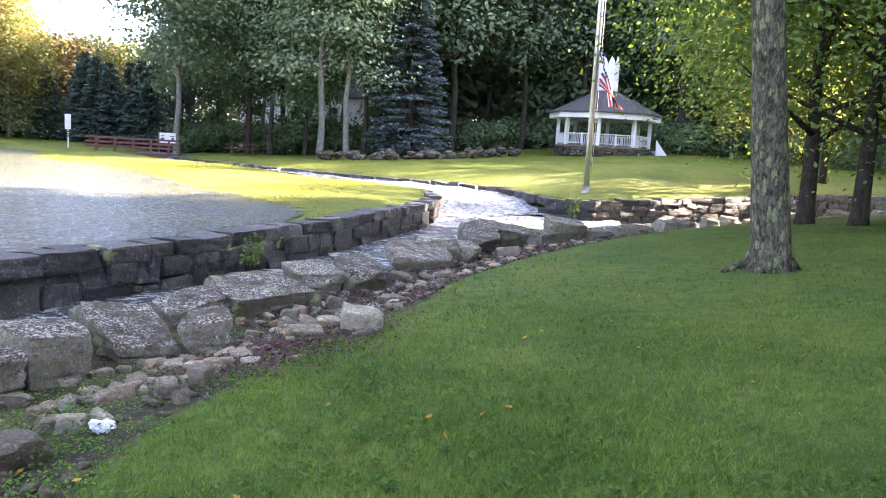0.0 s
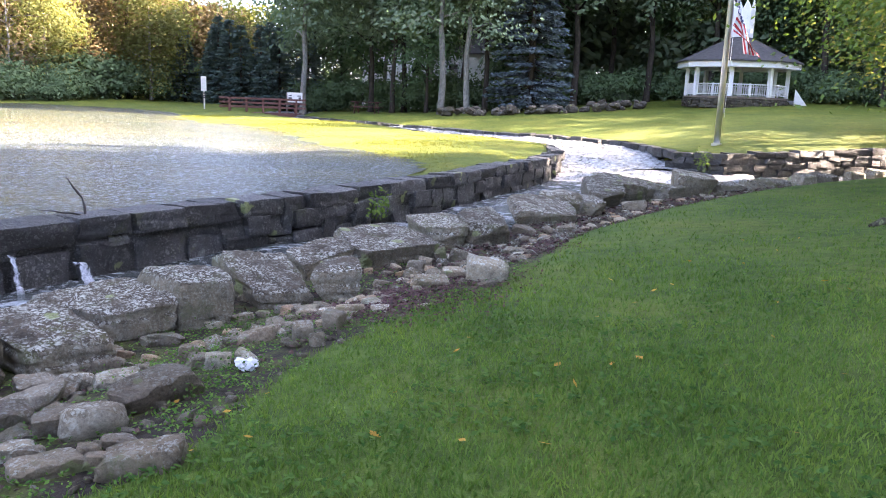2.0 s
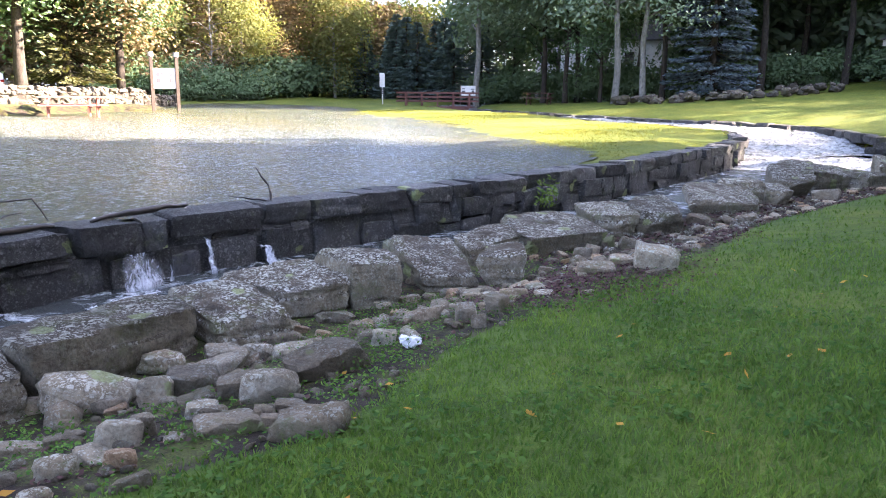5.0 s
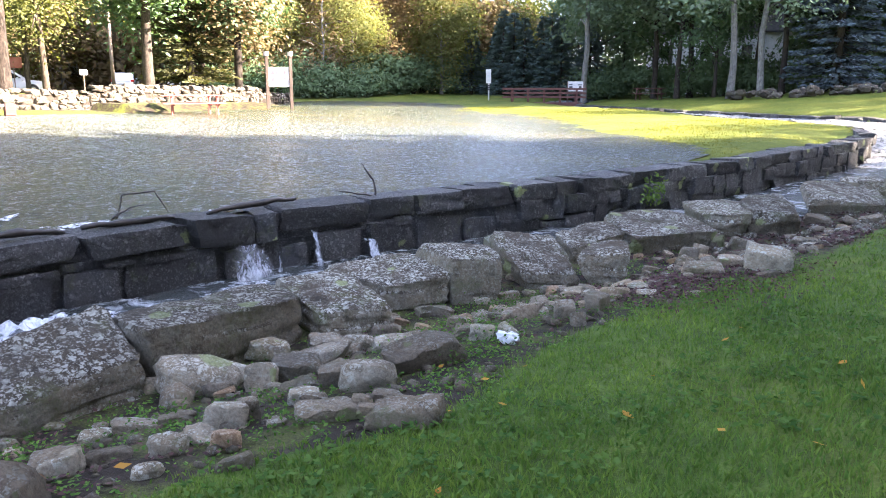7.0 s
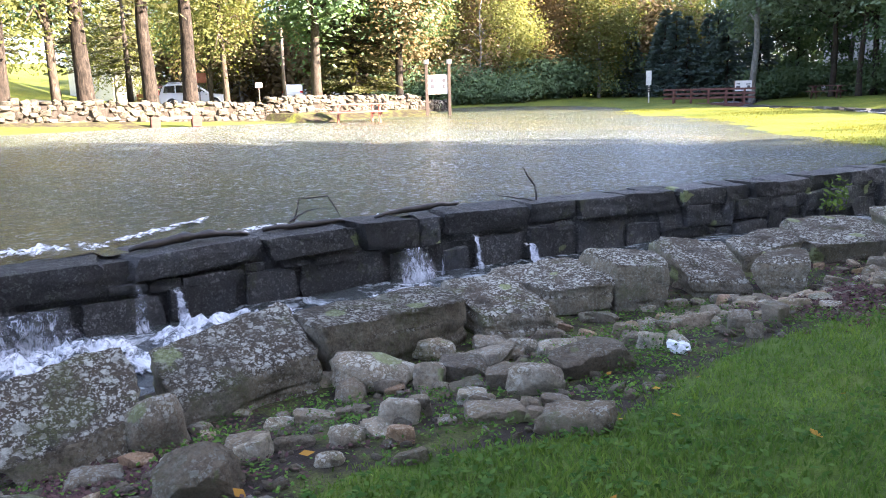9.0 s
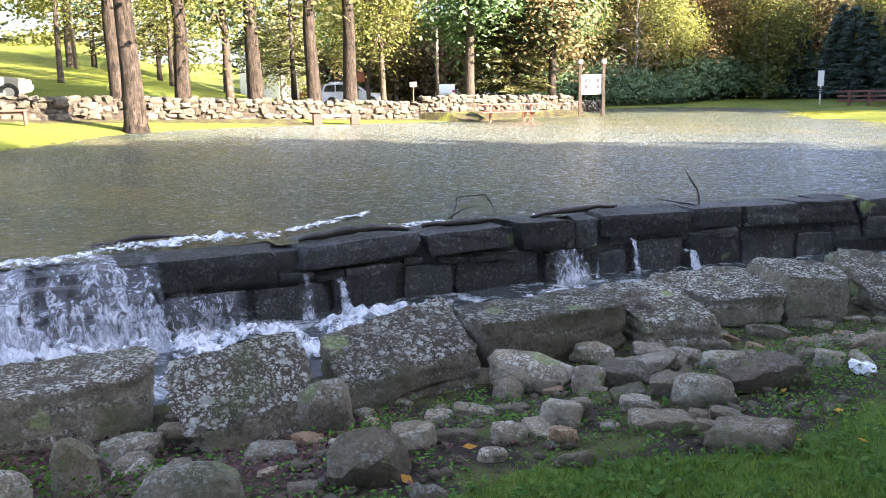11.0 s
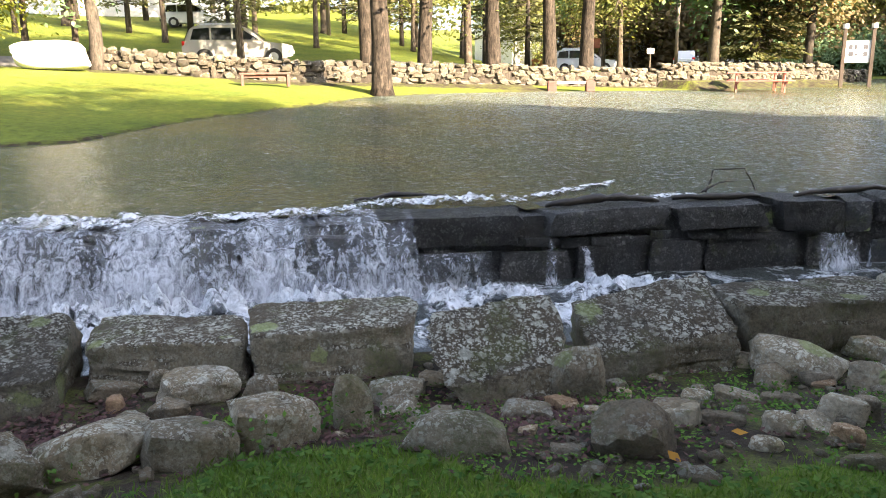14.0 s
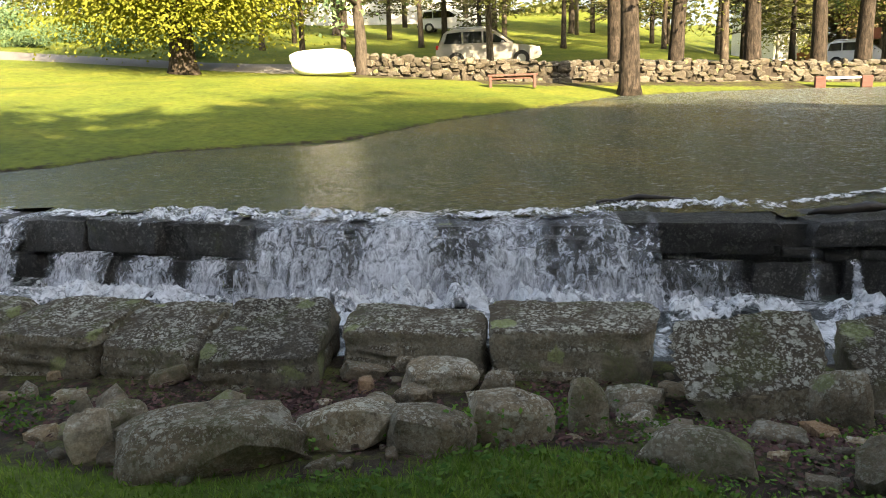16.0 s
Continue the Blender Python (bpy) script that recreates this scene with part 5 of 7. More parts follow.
boulder(0.35, 15.28, -0.50, 45, 0.92, 0.80, 0.17, tilt=11, roll=7, foot=(0.07, 0.06), back=(0.77, 0.96), seed=318, worn=0.72, lip=-0.1)
boulder(1.05, 17.01, -0.50, 48, 1.3, 0.80, 0.19, tilt=9, roll=-6, foot=(0.05, 0.03), back=(0.85, 1.01), seed=319, worn=0.72, lip=-0.1)
boulder(2.30, 18.59, -0.49, 44, 1.6, 0.80, 0.3, tilt=9, roll=-6, foot=(0.09, 0.12), back=(1.02, 1.04), seed=320, worn=0.72, lip=-0.1)
for i, (x, y, ln) in enumerate([(-4.62, -3.0, 0.8), (-4.8, -3.9, 0.95), (-5.15, -4.9, 1.0), (-5.5, -5.9, 0.95), (-5.85, -6.9, 1.0)]):
    boulder(x, y, -0.5, 74, ln, 0.55, 0.22, tilt=6, seed=340 + i)
# the row goes on along the stream, smaller and more broken
for i, (x, y, ln, dp, ht, turn) in enumerate([(-0.15, 13.7, 0.8, 0.5, 0.3, 50), (3.5, 19.75, 0.7, 0.55, 0.16, 30), (4.2, 20.6, 0.5, 0.45, 0.2, 70), (4.9, 21.35, 0.8, 0.6, 0.14, 35), (5.6, 21.9, 0.5, 0.5, 0.18, 20), (1.9, 17.3, 0.8, 0.6, 0.3, 50)]):
    boulder(x, y, ground_z(x, y) - 0.02, turn, ln, dp, ht, tilt=5, seed=350 + i, sub=4, worn=0.66)
for i, s in enumerate(np.linspace(6.4, 17, 14)):
    y = float(np.interp(s, B[:, 0], B[:, 1])) + rsb.uniform(-0.3, 0.2)
    boulder(s, y, ground_z(s, y - 0.3), rsb.uniform(5, 75), rsb.uniform(0.4, 0.85), rsb.uniform(0.35, 0.6), rsb.uniform(0.02, 0.16), tilt=rsb.uniform(-6, 14), roll=rsb.uniform(-10, 10), seed=360 + i, label="grey boulder in the row along the stream", sub=4, worn=0.66)


# ---- falling water ----
def fall_sheet(name, s0, s1, z0, z1, out, cover, parent, res=0.05, seed=0, fade=6):
    """A curtain of water over the wall's crest, between two lengths along the wall."""
    rs = np.random.RandomState(seed)
    n = max(3, int((s1 - s0) / res))
    prof = [(-0.5, 0.03), (-0.25, 0.03), (-0.05, 0.02), (0.04, -0.03), (0.1, -0.12)] if z0 > -0.05 else [(-0.06, 0.0), (0.0, -0.02)]
    for k in range(1, 12):
        t = k / 11
        prof.append(((0.1 if z0 > -0.05 else 0.02) + out * t ** 0.6, (-0.12 if z0 > -0.05 else z0) + (z1 - (-0.12 if z0 > -0.05 else z0)) * t))
    V, F, C = [], [], []
    for i in range(n + 1):
        s = s0 + (s1 - s0) * i / n
        p, d, nrm = at_w(s)
        e = min(1.0, min(i, n - i) / max(1, min(fade, n // 2)))
        lift = 0.025 * math.sin(s * 5.1) + 0.02 * math.sin(s * 13.7 + 1)
        for j, (o, z) in enumerate(prof):
            w = 0.05 * noise.noise((s * 4, j * 0.5, seed)) + 0.03 * noise.noise((s * 11, j * 0.9, seed + 7))
            q = p + nrm * (o + w * min(1, j / 3))
            zz = z + z0 * (z0 > -0.05) + (lift if j < 5 else lift * 0.3)
            if z0 <= -0.05 and j < 2:
                zz = z0 + z
            V.append((q[0], q[1], zz))
            C.append(cover - 0.55 * (1 - e) * (1 - 0.5 * j / len(prof)) + 0.75 * max(0, j / len(prof) - 0.3) + 0.35 * noise.noise((s * 2.3, seed, 0.5)))
    m = len(prof)
    for i in range(n):
        for j in range(m - 1):
            F.append((i * m + j, i * m + j + 1, (i + 1) * m + j + 1, (i + 1) * m + j))
    ob = obj_from(name, V, F, FALL, parent, True)
    ob.data.attributes.new("cover", 'FLOAT', 'POINT').data.foreach_set("value", np.array(C, np.float32))
    return ob


def s_at(y):
    """Length along the wall where it passes this y."""
    return float(np.interp(y, W[:, 1], Lw))


main = tagged(new("waterfall"), "white sheet of water pouring over the stone wall", "waterfall")
for i, (ya, yb) in enumerate(((-2.05, -1.0), (-1.2, -0.2), (-0.4, 0.6), (0.4, 1.5))):
    fall_sheet("water_curtain", s_at(ya), s_at(yb), 0.0, -0.72, 0.32 + 0.03 * (i % 2), 0.22, main, 0.035, 3 + i, 9)
for i, (ya, yb, z0, z1, out, cov) in enumerate([(-4.2, -3.5, -0.3, -0.7, 0.22, 0.2), (-3.4, -2.75, -0.32, -0.7, 0.2, 0.15), (-2.7, -2.2, -0.3, -0.7, 0.2, 0.15), (1.4, 2.3, -0.32, -0.7, 0.12, 0.05), (2.65, 2.78, -0.2, -0.66, 0.08, 0.1), (3.0, 3.1, -0.32, -0.68, 0.12, 0.3),
                                                   (5.3, 5.75, -0.3, -0.7, 0.15, 0.02), (5.82, 5.88, -0.28, -0.65, 0.08, 0.1), (6.24, 6.31, -0.25, -0.68, 0.1, 0.2), (6.84, 6.96, -0.42, -0.66, 0.2, 0.35), (-5.5, -4.4, -0.02, -0.7, 0.3, 0.2)]):
    tagged(fall_sheet("water_spout", s_at(ya), s_at(yb), z0, z1, out, cov, None, 0.03, 20 + i), "thin spout of water running out of the wall", "waterfall", "spouts of the wall")


def foam_heap(name, centre, size, seed, label, turn=0.0, dens=0.03, thin=0.45):
    """A froth mound, thinning out to its rim."""
    nu, nv = max(6, int(size[0] / dens)), max(5, int(size[1] / dens))
    V, F, C = [], [], []
    ca, sa = math.cos(radians(turn)), math.sin(radians(turn))
    for i in range(nu + 1):
        for j in range(nv + 1):
            u, v = i / nu * 2 - 1, j / nv * 2 - 1
            e = max(0.0, 1 - max(abs(u) ** 3, abs(v) ** 2.2))
            x, y = u * size[0] / 2, v * size[1] / 2
            h = 0.35 + 0.5 * noise.noise((x * 3.5 + seed, y * 3.5, 0)) + 0.35 * noise.noise((x * 9 + seed, y * 9, 3)) + 0.3 * noise.noise((x * 23, y * 23 + seed, 5))
            V.append((centre[0] + ca * x - sa * y, centre[1] + sa * x + ca * y, centre[2] + size[2] * e ** 0.6 * max(0, h)))
            C.append(e * 1.0 - thin + 0.6 * noise.noise((x * 6 + seed, y * 6, 9)) + 0.55 * noise.noise((x * 19, y * 19 + seed, 2)))
    for i in range(nu):
        for j in range(nv):
            a = i * (nv + 1) + j
            F.append((a, a + nv + 1, a + nv + 2, a + 1))
    ob = obj_from(name, V, F, FOAM, None, True)
    ob.data.attributes.new("cover", 'FLOAT', 'POINT').data.foreach_set("value", np.array(C, np.float32))
    return tagged(ob, label, "foam", "foam on the water", "stuff")


FO = "white foam on the churning water"
for i, (s0, s1, off, wid, z, h) in enumerate([(s_at(-1.9), s_at(1.5), 0.48, 0.75, -0.62, 0.36), (s_at(-4.4), s_at(-1.8), 0.45, 0.7, -0.64, 0.24), (s_at(1.4), s_at(2.6), 0.5, 0.6, -0.62, 0.27), (s_at(2.6), s_at(4.0), 0.45, 0.6, -0.64, 0.24), (s_at(4.6), s_at(5.6), 0.45, 0.5, -0.66, 0.1), (s_at(-1.9), s_at(1.5), 1.0, 0.7, -0.62, 0.2), (s_at(1.4), s_at(3.4), 1.0, 0.6, -0.62, 0.15)]):
    p, d, nrm = at_w((s0 + s1) / 2)
    q = p + nrm * off
    foam_heap("foam", (q[0], q[1], z), (s1 - s0, wid, h), i * 13.0, FO, math.degrees(math.atan2(d[1], d[0])))
# standing waves upstream of the crest
for i, (x, y, ln, wd, h, turn) in enumerate([(-6.85, 1.9, 1.9, 0.55, 0.14, 78), (-6.8, 0.4, 1.8, 0.5, 0.1, 80), (-7.25, -2.6, 1.9, 0.8, 0.2, 72), (-7.7, -3.9, 1.2, 0.5, 0.08, 70), (-7.0, -1.3, 1.5, 0.7, 0.17, 76), (-6.95, 3.4, 2.2, 0.25, 0.07, 112), (-6.3, 4.2, 0.7, 0.35, 0.09, 80), (-5.9, 5.6, 0.5, 0.25, 0.08, 78), (-5.6, 6.5, 0.7, 0.2, 0.05, 70)]):
    foam_heap("foam", (x, y, float(water_z(np.array(x), np.array(y))) + 0.005), (ln, wd, h * 0.75), 100 + i * 7.0, "white crest of a standing wave above the wall", turn, 0.025, 0.75)
foam_heap("foam", (2.6, 22.6, -0.6), (1.8, 0.9, 0.3), 310.0, FO, 40, 0.06)


# ---- things in the park ----
def thing(name, label, category, m, group=""):
    root = tagged(new(name), label, category, group)
    root.matrix_basis = m
    return root


def prism(bm, outline, z0, z1, m=Matrix()):
    """A flat outline (x, y) raised from z0 to z1."""
    lo = [bm.verts.new(m @ Vector((x, y, z0))) for x, y in outline]
    hi = [bm.verts.new(m @ Vector((x, y, z1))) for x, y in outline]
    bm.faces.new(lo[::-1])
    bm.faces.new(hi)
    for i in range(len(lo)):
        j = (i + 1) % len(lo)
        bm.faces.new((lo[i], lo[j], hi[j], hi[i]))


def ngon(r, n=8, turn=0.0):
    return [(r * math.cos(turn + 2 * math.pi * i / n), r * math.sin(turn + 2 * math.pi * i / n)) for i in range(n)]


def gazebo(x, y):
    z = ground_z(x, y) - 0.15
    g = thing("gazebo", "white octagonal gazebo with dark shingled roof on a field-stone base", "gazebo", pose(x, y, z, 0, 0, 9))
    g.scale = (0.87, 0.87, 0.95)
    t = math.pi / 8
    bm = bmesh.new()
    prism(bm, ngon(3.5, 8, t), 0.5, 0.62)
    part("floor", bm, GREYWOOD, g)
    rs = np.random.RandomState(3)
    base = obj_from("stone_base", *(lambda bm_: ([v.co[:] for v in bm_.verts], [[v.index for v in f.verts] for f in bm_.faces]))(_oct(3.42, -0.3, 0.5)), BANKST, g, False, "field-stone foundation")
    for k in range(8):
        for j in range(3):
            for i in range(5):
                a, b = Vector((*ngon(3.48, 8, t)[k], 0)), Vector((*ngon(3.48, 8, t)[(k + 1) % 8], 0))
                p = a.lerp(b, (i + 0.5 + rs.uniform(-0.15, 0.15)) / 5)
                ob = new("stone", bst[rs.randint(10)])
                ob.parent = base
                ob.matrix_basis = pose(p.x, p.y, 0.0 + 0.17 * j, 0, 0, math.degrees(math.atan2((b - a).y, (b - a).x))) @ Matrix.Diagonal((rs.uniform(0.45, 0.62), 0.24, 0.22, 1))
    for k, (px, py) in enumerate(ngon(3.3, 8, t)):
        box("column", (0.26, 0.26, 1.75), (px, py, 1.49), WHITE, g, Matrix.Rotation(2 * math.pi * k / 8 + t, 4, 'Z'), 0.02)
    corners = ngon(3.3, 8, t)
    for k in range(8):
        if k == 7:
            continue
        a, b = Vector((*corners[k], 0)), Vector((*corners[(k + 1) % 8], 0))
        d = b - a
        rot = Matrix.Rotation(math.atan2(d.y, d.x), 4, 'Z')
        rail = box("railing", (d.length - 0.26, 0.07, 0.06), ((a + b) / 2) + Vector((0, 0, 1.36)), WHITE, g, rot)
        box("bottom_rail", (d.length - 0.26, 0.06, 0.05), ((a + b) / 2) + Vector((0, 0, 0.75)), WHITE, rail, rot)
        box("rail_post", (0.09, 0.09, 0.8), ((a + b) / 2) + Vector((0, 0, 1.02)), WHITE, rail, rot)
        n = 17
        for i in range(1, n):
            if i * 2 == n:
                continue
            box("baluster", (0.035, 0.035, 0.58), a.lerp(b, i / n) + Vector((0, 0, 1.05)), WHITE, rail, rot, 0.004)
    o, i_ = ngon(4.05, 8, t), ngon(3.15, 8, t)
    for k in range(8):
        j = (k + 1) % 8
        bm = bmesh.new()
        vs = [bm.verts.new((*q, zz)) for q, zz in ((o[k], 2.35), (o[j], 2.35), (o[j], 2.7), (o[k], 2.7), (i_[k], 2.35), (i_[j], 2.35), (i_[j], 2.7), (i_[k], 2.7))]
        for f in ((0, 1, 2, 3), (5, 4, 7, 6), (1, 0, 4, 5), (3, 2, 6, 7)):
            bm.faces.new([vs[q] for q in f])
        part("eave_board", bm, WHITE, g)
    for k in range(8):
        o, i_ = ngon(4.2, 8, t), ngon(0.62, 8, t)
        j = (k + 1) % 8
        bm = bmesh.new()
        vs = [bm.verts.new(q) for q in ((*o[k], 2.68), (*o[j], 2.68), (*i_[j], 4.25), (*i_[k], 4.25), (*o[k], 2.76), (*o[j], 2.76), (*i_[j], 4.33), (*i_[k], 4.33))]
        for f in ((3, 2, 1, 0), (4, 5, 6, 7), (0, 1, 5, 4), (1, 2, 6, 5), (2, 3, 7, 6), (3, 0, 4, 7)):
            bm.faces.new([vs[q] for q in f])
        part("roof_panel", bm, SHINGLE, g)
    cup = new("cupola")
    cup.parent = g
    bm = bmesh.new()
    prism(bm, ngon(0.72, 8, t), 4.15, 4.45)
    part("cupola_base", bm, WHITE, cup)
    for k in range(8):
        a = 2 * math.pi * k / 8
        w = 0.29
        bm = bmesh.new()
        prism(bm, [(-w, -1.1), (w, -1.1), (w, 0.55), (0, 1.15), (-w, 0.55)], 0.0, 0.05, Matrix.Rotation(a, 4, 'Z') @ Matrix.Translation((0.68, 0, 5.4)) @ Matrix.Rotation(math.pi / 2, 4, 'Z') @ Matrix.Rotation(math.pi / 2, 4, 'X'))
        part("picket_panel", bm, WHITE, cup)
    rot = Matrix.Rotation(-math.pi / 8 * 0, 4, 'Z')
    for i in range(3):
        box("step", (1.5, 0.35, 0.17), (3.55 + 0.3 * i, -1.1, 0.42 - 0.17 * i), WHITE, g, Matrix.Rotation(math.pi / 2, 4, 'Z'))
    bm = bmesh.new()
    prism(bm, [(-0.55, 0), (0.55, 0), (-0.55, 1.25)], 0.0, 0.06, Matrix.Translation((3.9, -1.95, -0.05)) @ Matrix.Rotation(math.pi / 2, 4, 'X'))
    part("stair_side", bm, WHITE, g)
    return g


def _oct(r, z0, z1):
    bm = bmesh.new()
    prism(bm, ngon(r, 8, math.pi / 8), z0, z1)
    bm.verts.index_update()
    return bm


gazebo(7.6, 50.8)


def flagpole(x, y, h=11.5):
    z = ground_z(x, y)
    g = thing("flagpole", "tall tapered aluminium flagpole on the lawn", "flagpole", pose(x, y, z))
    tubes("pole", [([(0, 0, -0.3), (0, 0, h * 0.5), (0, 0, h)], [0.105, 0.085, 0.05])], METAL, g, 16)
    bm = bmesh.new()
    prism(bm, ngon(0.17, 16), -0.1, 0.06)
    part("collar", bm, METAL, g)
    tubes("halyard", [([(0.14, -0.02, 0.9), (0.16, -0.02, 4), (0.13, -0.02, h - 0.2)], [0.008, 0.008, 0.008])], CLOTH, g, 5)
    box("cleat", (0.05, 0.04, 0.14), (0.12, -0.02, 1.1), METAL, g)
    bm = bmesh.new()
    bmesh.ops.create_uvsphere(bm, u_segments=12, v_segments=8, radius=0.1, matrix=Matrix.Translation((0, 0, h + 0.08)))
    part("ball_finial", bm, METAL, g)
    return z


zf = flagpole(3.77, 26.7)


def flag(x, y, z0):
    """A limp striped flag: hoist on the halyard, fly fallen down."""
    nu, nv = 40, 39
    V, F, mi = [], [], []
    for i in range(nu + 1):
        for j in range(nv + 1):
            u, v = i / nu, j / nv
            zz = -1.25 * v * (1 - 0.5 * u) - 1.9 * u * (1 - 0.28 * v)
            xx = 0.05 + 0.62 * u ** 0.8 * (0.55 + 0.45 * v) + 0.28 * v * u - 0.05 * math.sin(v * 9)
            yy = 0.13 * math.sin(v * 11 + u * 2.2) * min(1, u * 3) + 0.05 * math.sin(v * 23 + u * 5)
            V.append((xx, yy, zz))
    for i in range(nu):
        for j in range(nv):
            a = i * (nv + 1) + j
            F.append((a, a + nv + 1, a + nv + 2, a + 1))
            s = j // 3
            mi.append(2 if (i < nu * 0.4 and j < 21) else (0 if s % 2 == 0 else 1))
    ob = obj_from("flag", V, F, RED, None, True)
    ob.data.materials.append(CLOTH)
    ob.data.materials.append(BLUE)
    ob.data.polygons.foreach_set("material_index", np.array(mi, np.int32))
    tagged(ob, "limp red, white and blue striped flag hanging from the pole", "flag")
    ob.matrix_basis = pose(x, y, z0)
    S = []
    for i in range(2, int(nu * 0.4), 3):
        for j in range(2, 20, 4):
            a = Vector(V[i * (nv + 1) + j]) + Vector((0, -0.012, 0))
            S.append([a + Vector((-0.03, 0, 0)), a + Vector((0, 0, 0.03)), a + Vector((0.03, 0, 0)), a + Vector((0, 0, -0.03))])
    st = quad_cloud("stars", np.array([[tuple(p) for p in q] for q in S]), CLOTH, ob)
    tagged(st, "rows of small white stars", kind="stuff")


flag(3.9, 26.68, 5.1)


def footbridge(a, b, zdeck):
    a, b = Vector((*a, 0)), Vector((*b, 0))
    d = b - a
    L = d.length
    g = thing("footbridge", "red-brown wooden footbridge with three-rail sides over the creek", "bridge", pose(a.x, a.y, zdeck, 0, 0, math.degrees(math.atan2(d.y, d.x))))
    for i in range(int(L / 0.2)):
        box("deck_plank", (0.185, 1.5, 0.05), (0.1 + i * 0.2, 0.85, 0.0), REDWOOD, g, None, 0.006)
    for yy in (0.1, 1.6):
        box("beam", (L, 0.14, 0.26), (L / 2, yy, -0.16), REDWOOD, g)
        for i in range(5):
            box("post", (0.12, 0.12, 1.5), (0.35 + (L - 0.7) * i / 4, yy - 0.12 if yy < 1 else yy + 0.12, 0.145), REDWOOD, g)
        for zz in (0.35, 0.6, 0.86):
            box("rail", (L + 0.5, 0.05, 0.11), (L / 2, yy - 0.05 if yy < 1 else yy + 0.05, zz), REDWOOD, g)


footbridge((-22.9, 44.6), (-18.6, 46.6), 0.2)


def bars(parent, rows, y=-0.02):
    """Unreadable print: plain dark bars on a panel."""
    for i, (x, z, w, h) in enumerate(rows):
        box("print_bar", (w, 0.004, h), (x, y, z), INK, parent, None, 0)


def info_sign(x, y, w, h, zc, turn, label, post, top=0.1, wood=GREYWOOD, rows=()):
    z = ground_z(x, y)
    g = thing("notice_board", label, "sign", pose(x, y, z, 0, 0, turn))
    for sx in (-1, 1):
        box("post", (post, post, zc + h / 2 + top + 0.4), (sx * (w / 2 + post / 2), 0, (zc + h / 2 + top - 0.4) / 2), wood, g, None, 0.01)
    p = box("panel", (w, 0.04, h), (0, 0, zc), PANEL, g, None, 0.004, "pale printed panel")
    bars(p, rows, -0.024)
    return g


info_sign(-19.4, 47.4, 0.95, 0.62, 1.5, 14, "white printed notice board on two posts beside the footbridge", 0.07, 0.02, GREYWOOD, [(-0.3, 1.62, 0.2, 0.06), (-0.3, 1.42, 0.22, 0.18), (0.28, 1.6, 0.25, 0.06), (0.3, 1.42, 0.16, 0.2), (0, 1.3, 0.3, 0.05)])
kb = info_sign(-27.3, 28.9, 1.0, 0.95, 1.65, 52, "kiosk notice board with two tall timber posts standing in flood water", 0.15, 0.55, DARKWOOD, [(-0.3, 1.85, 0.16, 0.2), (-0.1, 1.85, 0.1, 0.2), (-0.28, 1.55, 0.2, 0.22), (-0.06, 1.52, 0.1, 0.1), (0.3, 1.85, 0.18, 0.2), (0.3, 1.55, 0.16, 0.22)])
for sx in (-1, 1):
    bm = bmesh.new()
    prism(bm, ngon(0.13, 10), 2.66, 2.86, Matrix.Translation((sx * 0.575, 0, 0)))
    part("post_cap", bm, CONCRETE, kb)

mk = thing("marker_post", "thin post with a tall pale sign plate at the pond's end", "sign", spot(-25.6, 47.2, 10))
box("post", (0.08, 0.08, 2.1), (0, 0, 1.0), CONCRETE, mk)
box("plate", (0.36, 0.03, 0.92), (0, -0.06, 1.6), PANEL, mk)
for i in range(3):
    box("band", (0.2, 0.05, 0.08), (0, -0.05, 0.72 + 0.14 * i), INK, mk, None, 0)


def picnic_table(x, y, turn, L, wood, label, dz=0.0, group="picnic tables"):
    g = thing("picnic_table", label, "picnic table", pose(x, y, ground_z(x, y) + dz, 0, 0, turn), group)
    for i in range(5):
        box("top_board", (L, 0.135, 0.04), (0, -0.3 + 0.15 * i, 0.74), wood, g, None, 0.006)
    for s in (-1, 1):
        for i in range(2):
            box("seat_board", (L, 0.125, 0.04), (0, s * (0.62 + 0.14 * i), 0.44), wood, g, None, 0.006)
        for e in (-1, 1):
            r = Matrix.Rotation(s * radians(24), 4, 'X')
            box("leg", (0.05, 0.1, 0.85), (e * L * 0.36, s * 0.42, 0.36), wood, g, r, 0.006)
    for e in (-1, 1):
        box("cross_bar", (0.05, 1.5, 0.09), (e * L * 0.36 + 0.05, 0, 0.38), wood, g, None, 0.006)
        box("top_bar", (0.05, 0.72, 0.09), (e * L * 0.36 + 0.05, 0, 0.68), wood, g, None, 0.006)
    return g


picnic_table(-15.4, 49.8, 4, 1.9, REDWOOD, "dark brown picnic table on the shaded lawn")
picnic_table(-24.75, 21.4, 52, 2.4, FADED, "faded red wooden picnic table at the flood's edge", 0.12)
picnic_table(-25.9, 22.2, 52, 2.0, FADED, "faded red wooden picnic table by the stone wall", 0.1)

bn = thing("slab_bench", "low bench of a pale plank on two square wooden blocks", "bench", spot(-26.6, 14.2, 70))
for s in (-1, 1):
    box("block", (0.34, 0.34, 0.4), (s * 0.72, 0, 0.16), REDWOOD, bn, None, 0.02)
box("plank", (1.3, 0.28, 0.08), (0, 0, 0.3), CONCRETE, bn)
rb = thing("park_bench", "low backless red-brown wooden bench on the lawn", "bench", spot(-25.9, 2.75, 87))
box("seat", (1.62, 0.3, 0.06), (0, 0, 0.42), REDWOOD, rb)
for s in (-1, 1):
    box("leg", (0.09, 0.28, 0.42), (s * 0.72, 0, 0.2), REDWOOD, rb)
box("stretcher", (1.4, 0.05, 0.09), (0, 0, 0.33), REDWOOD, rb)

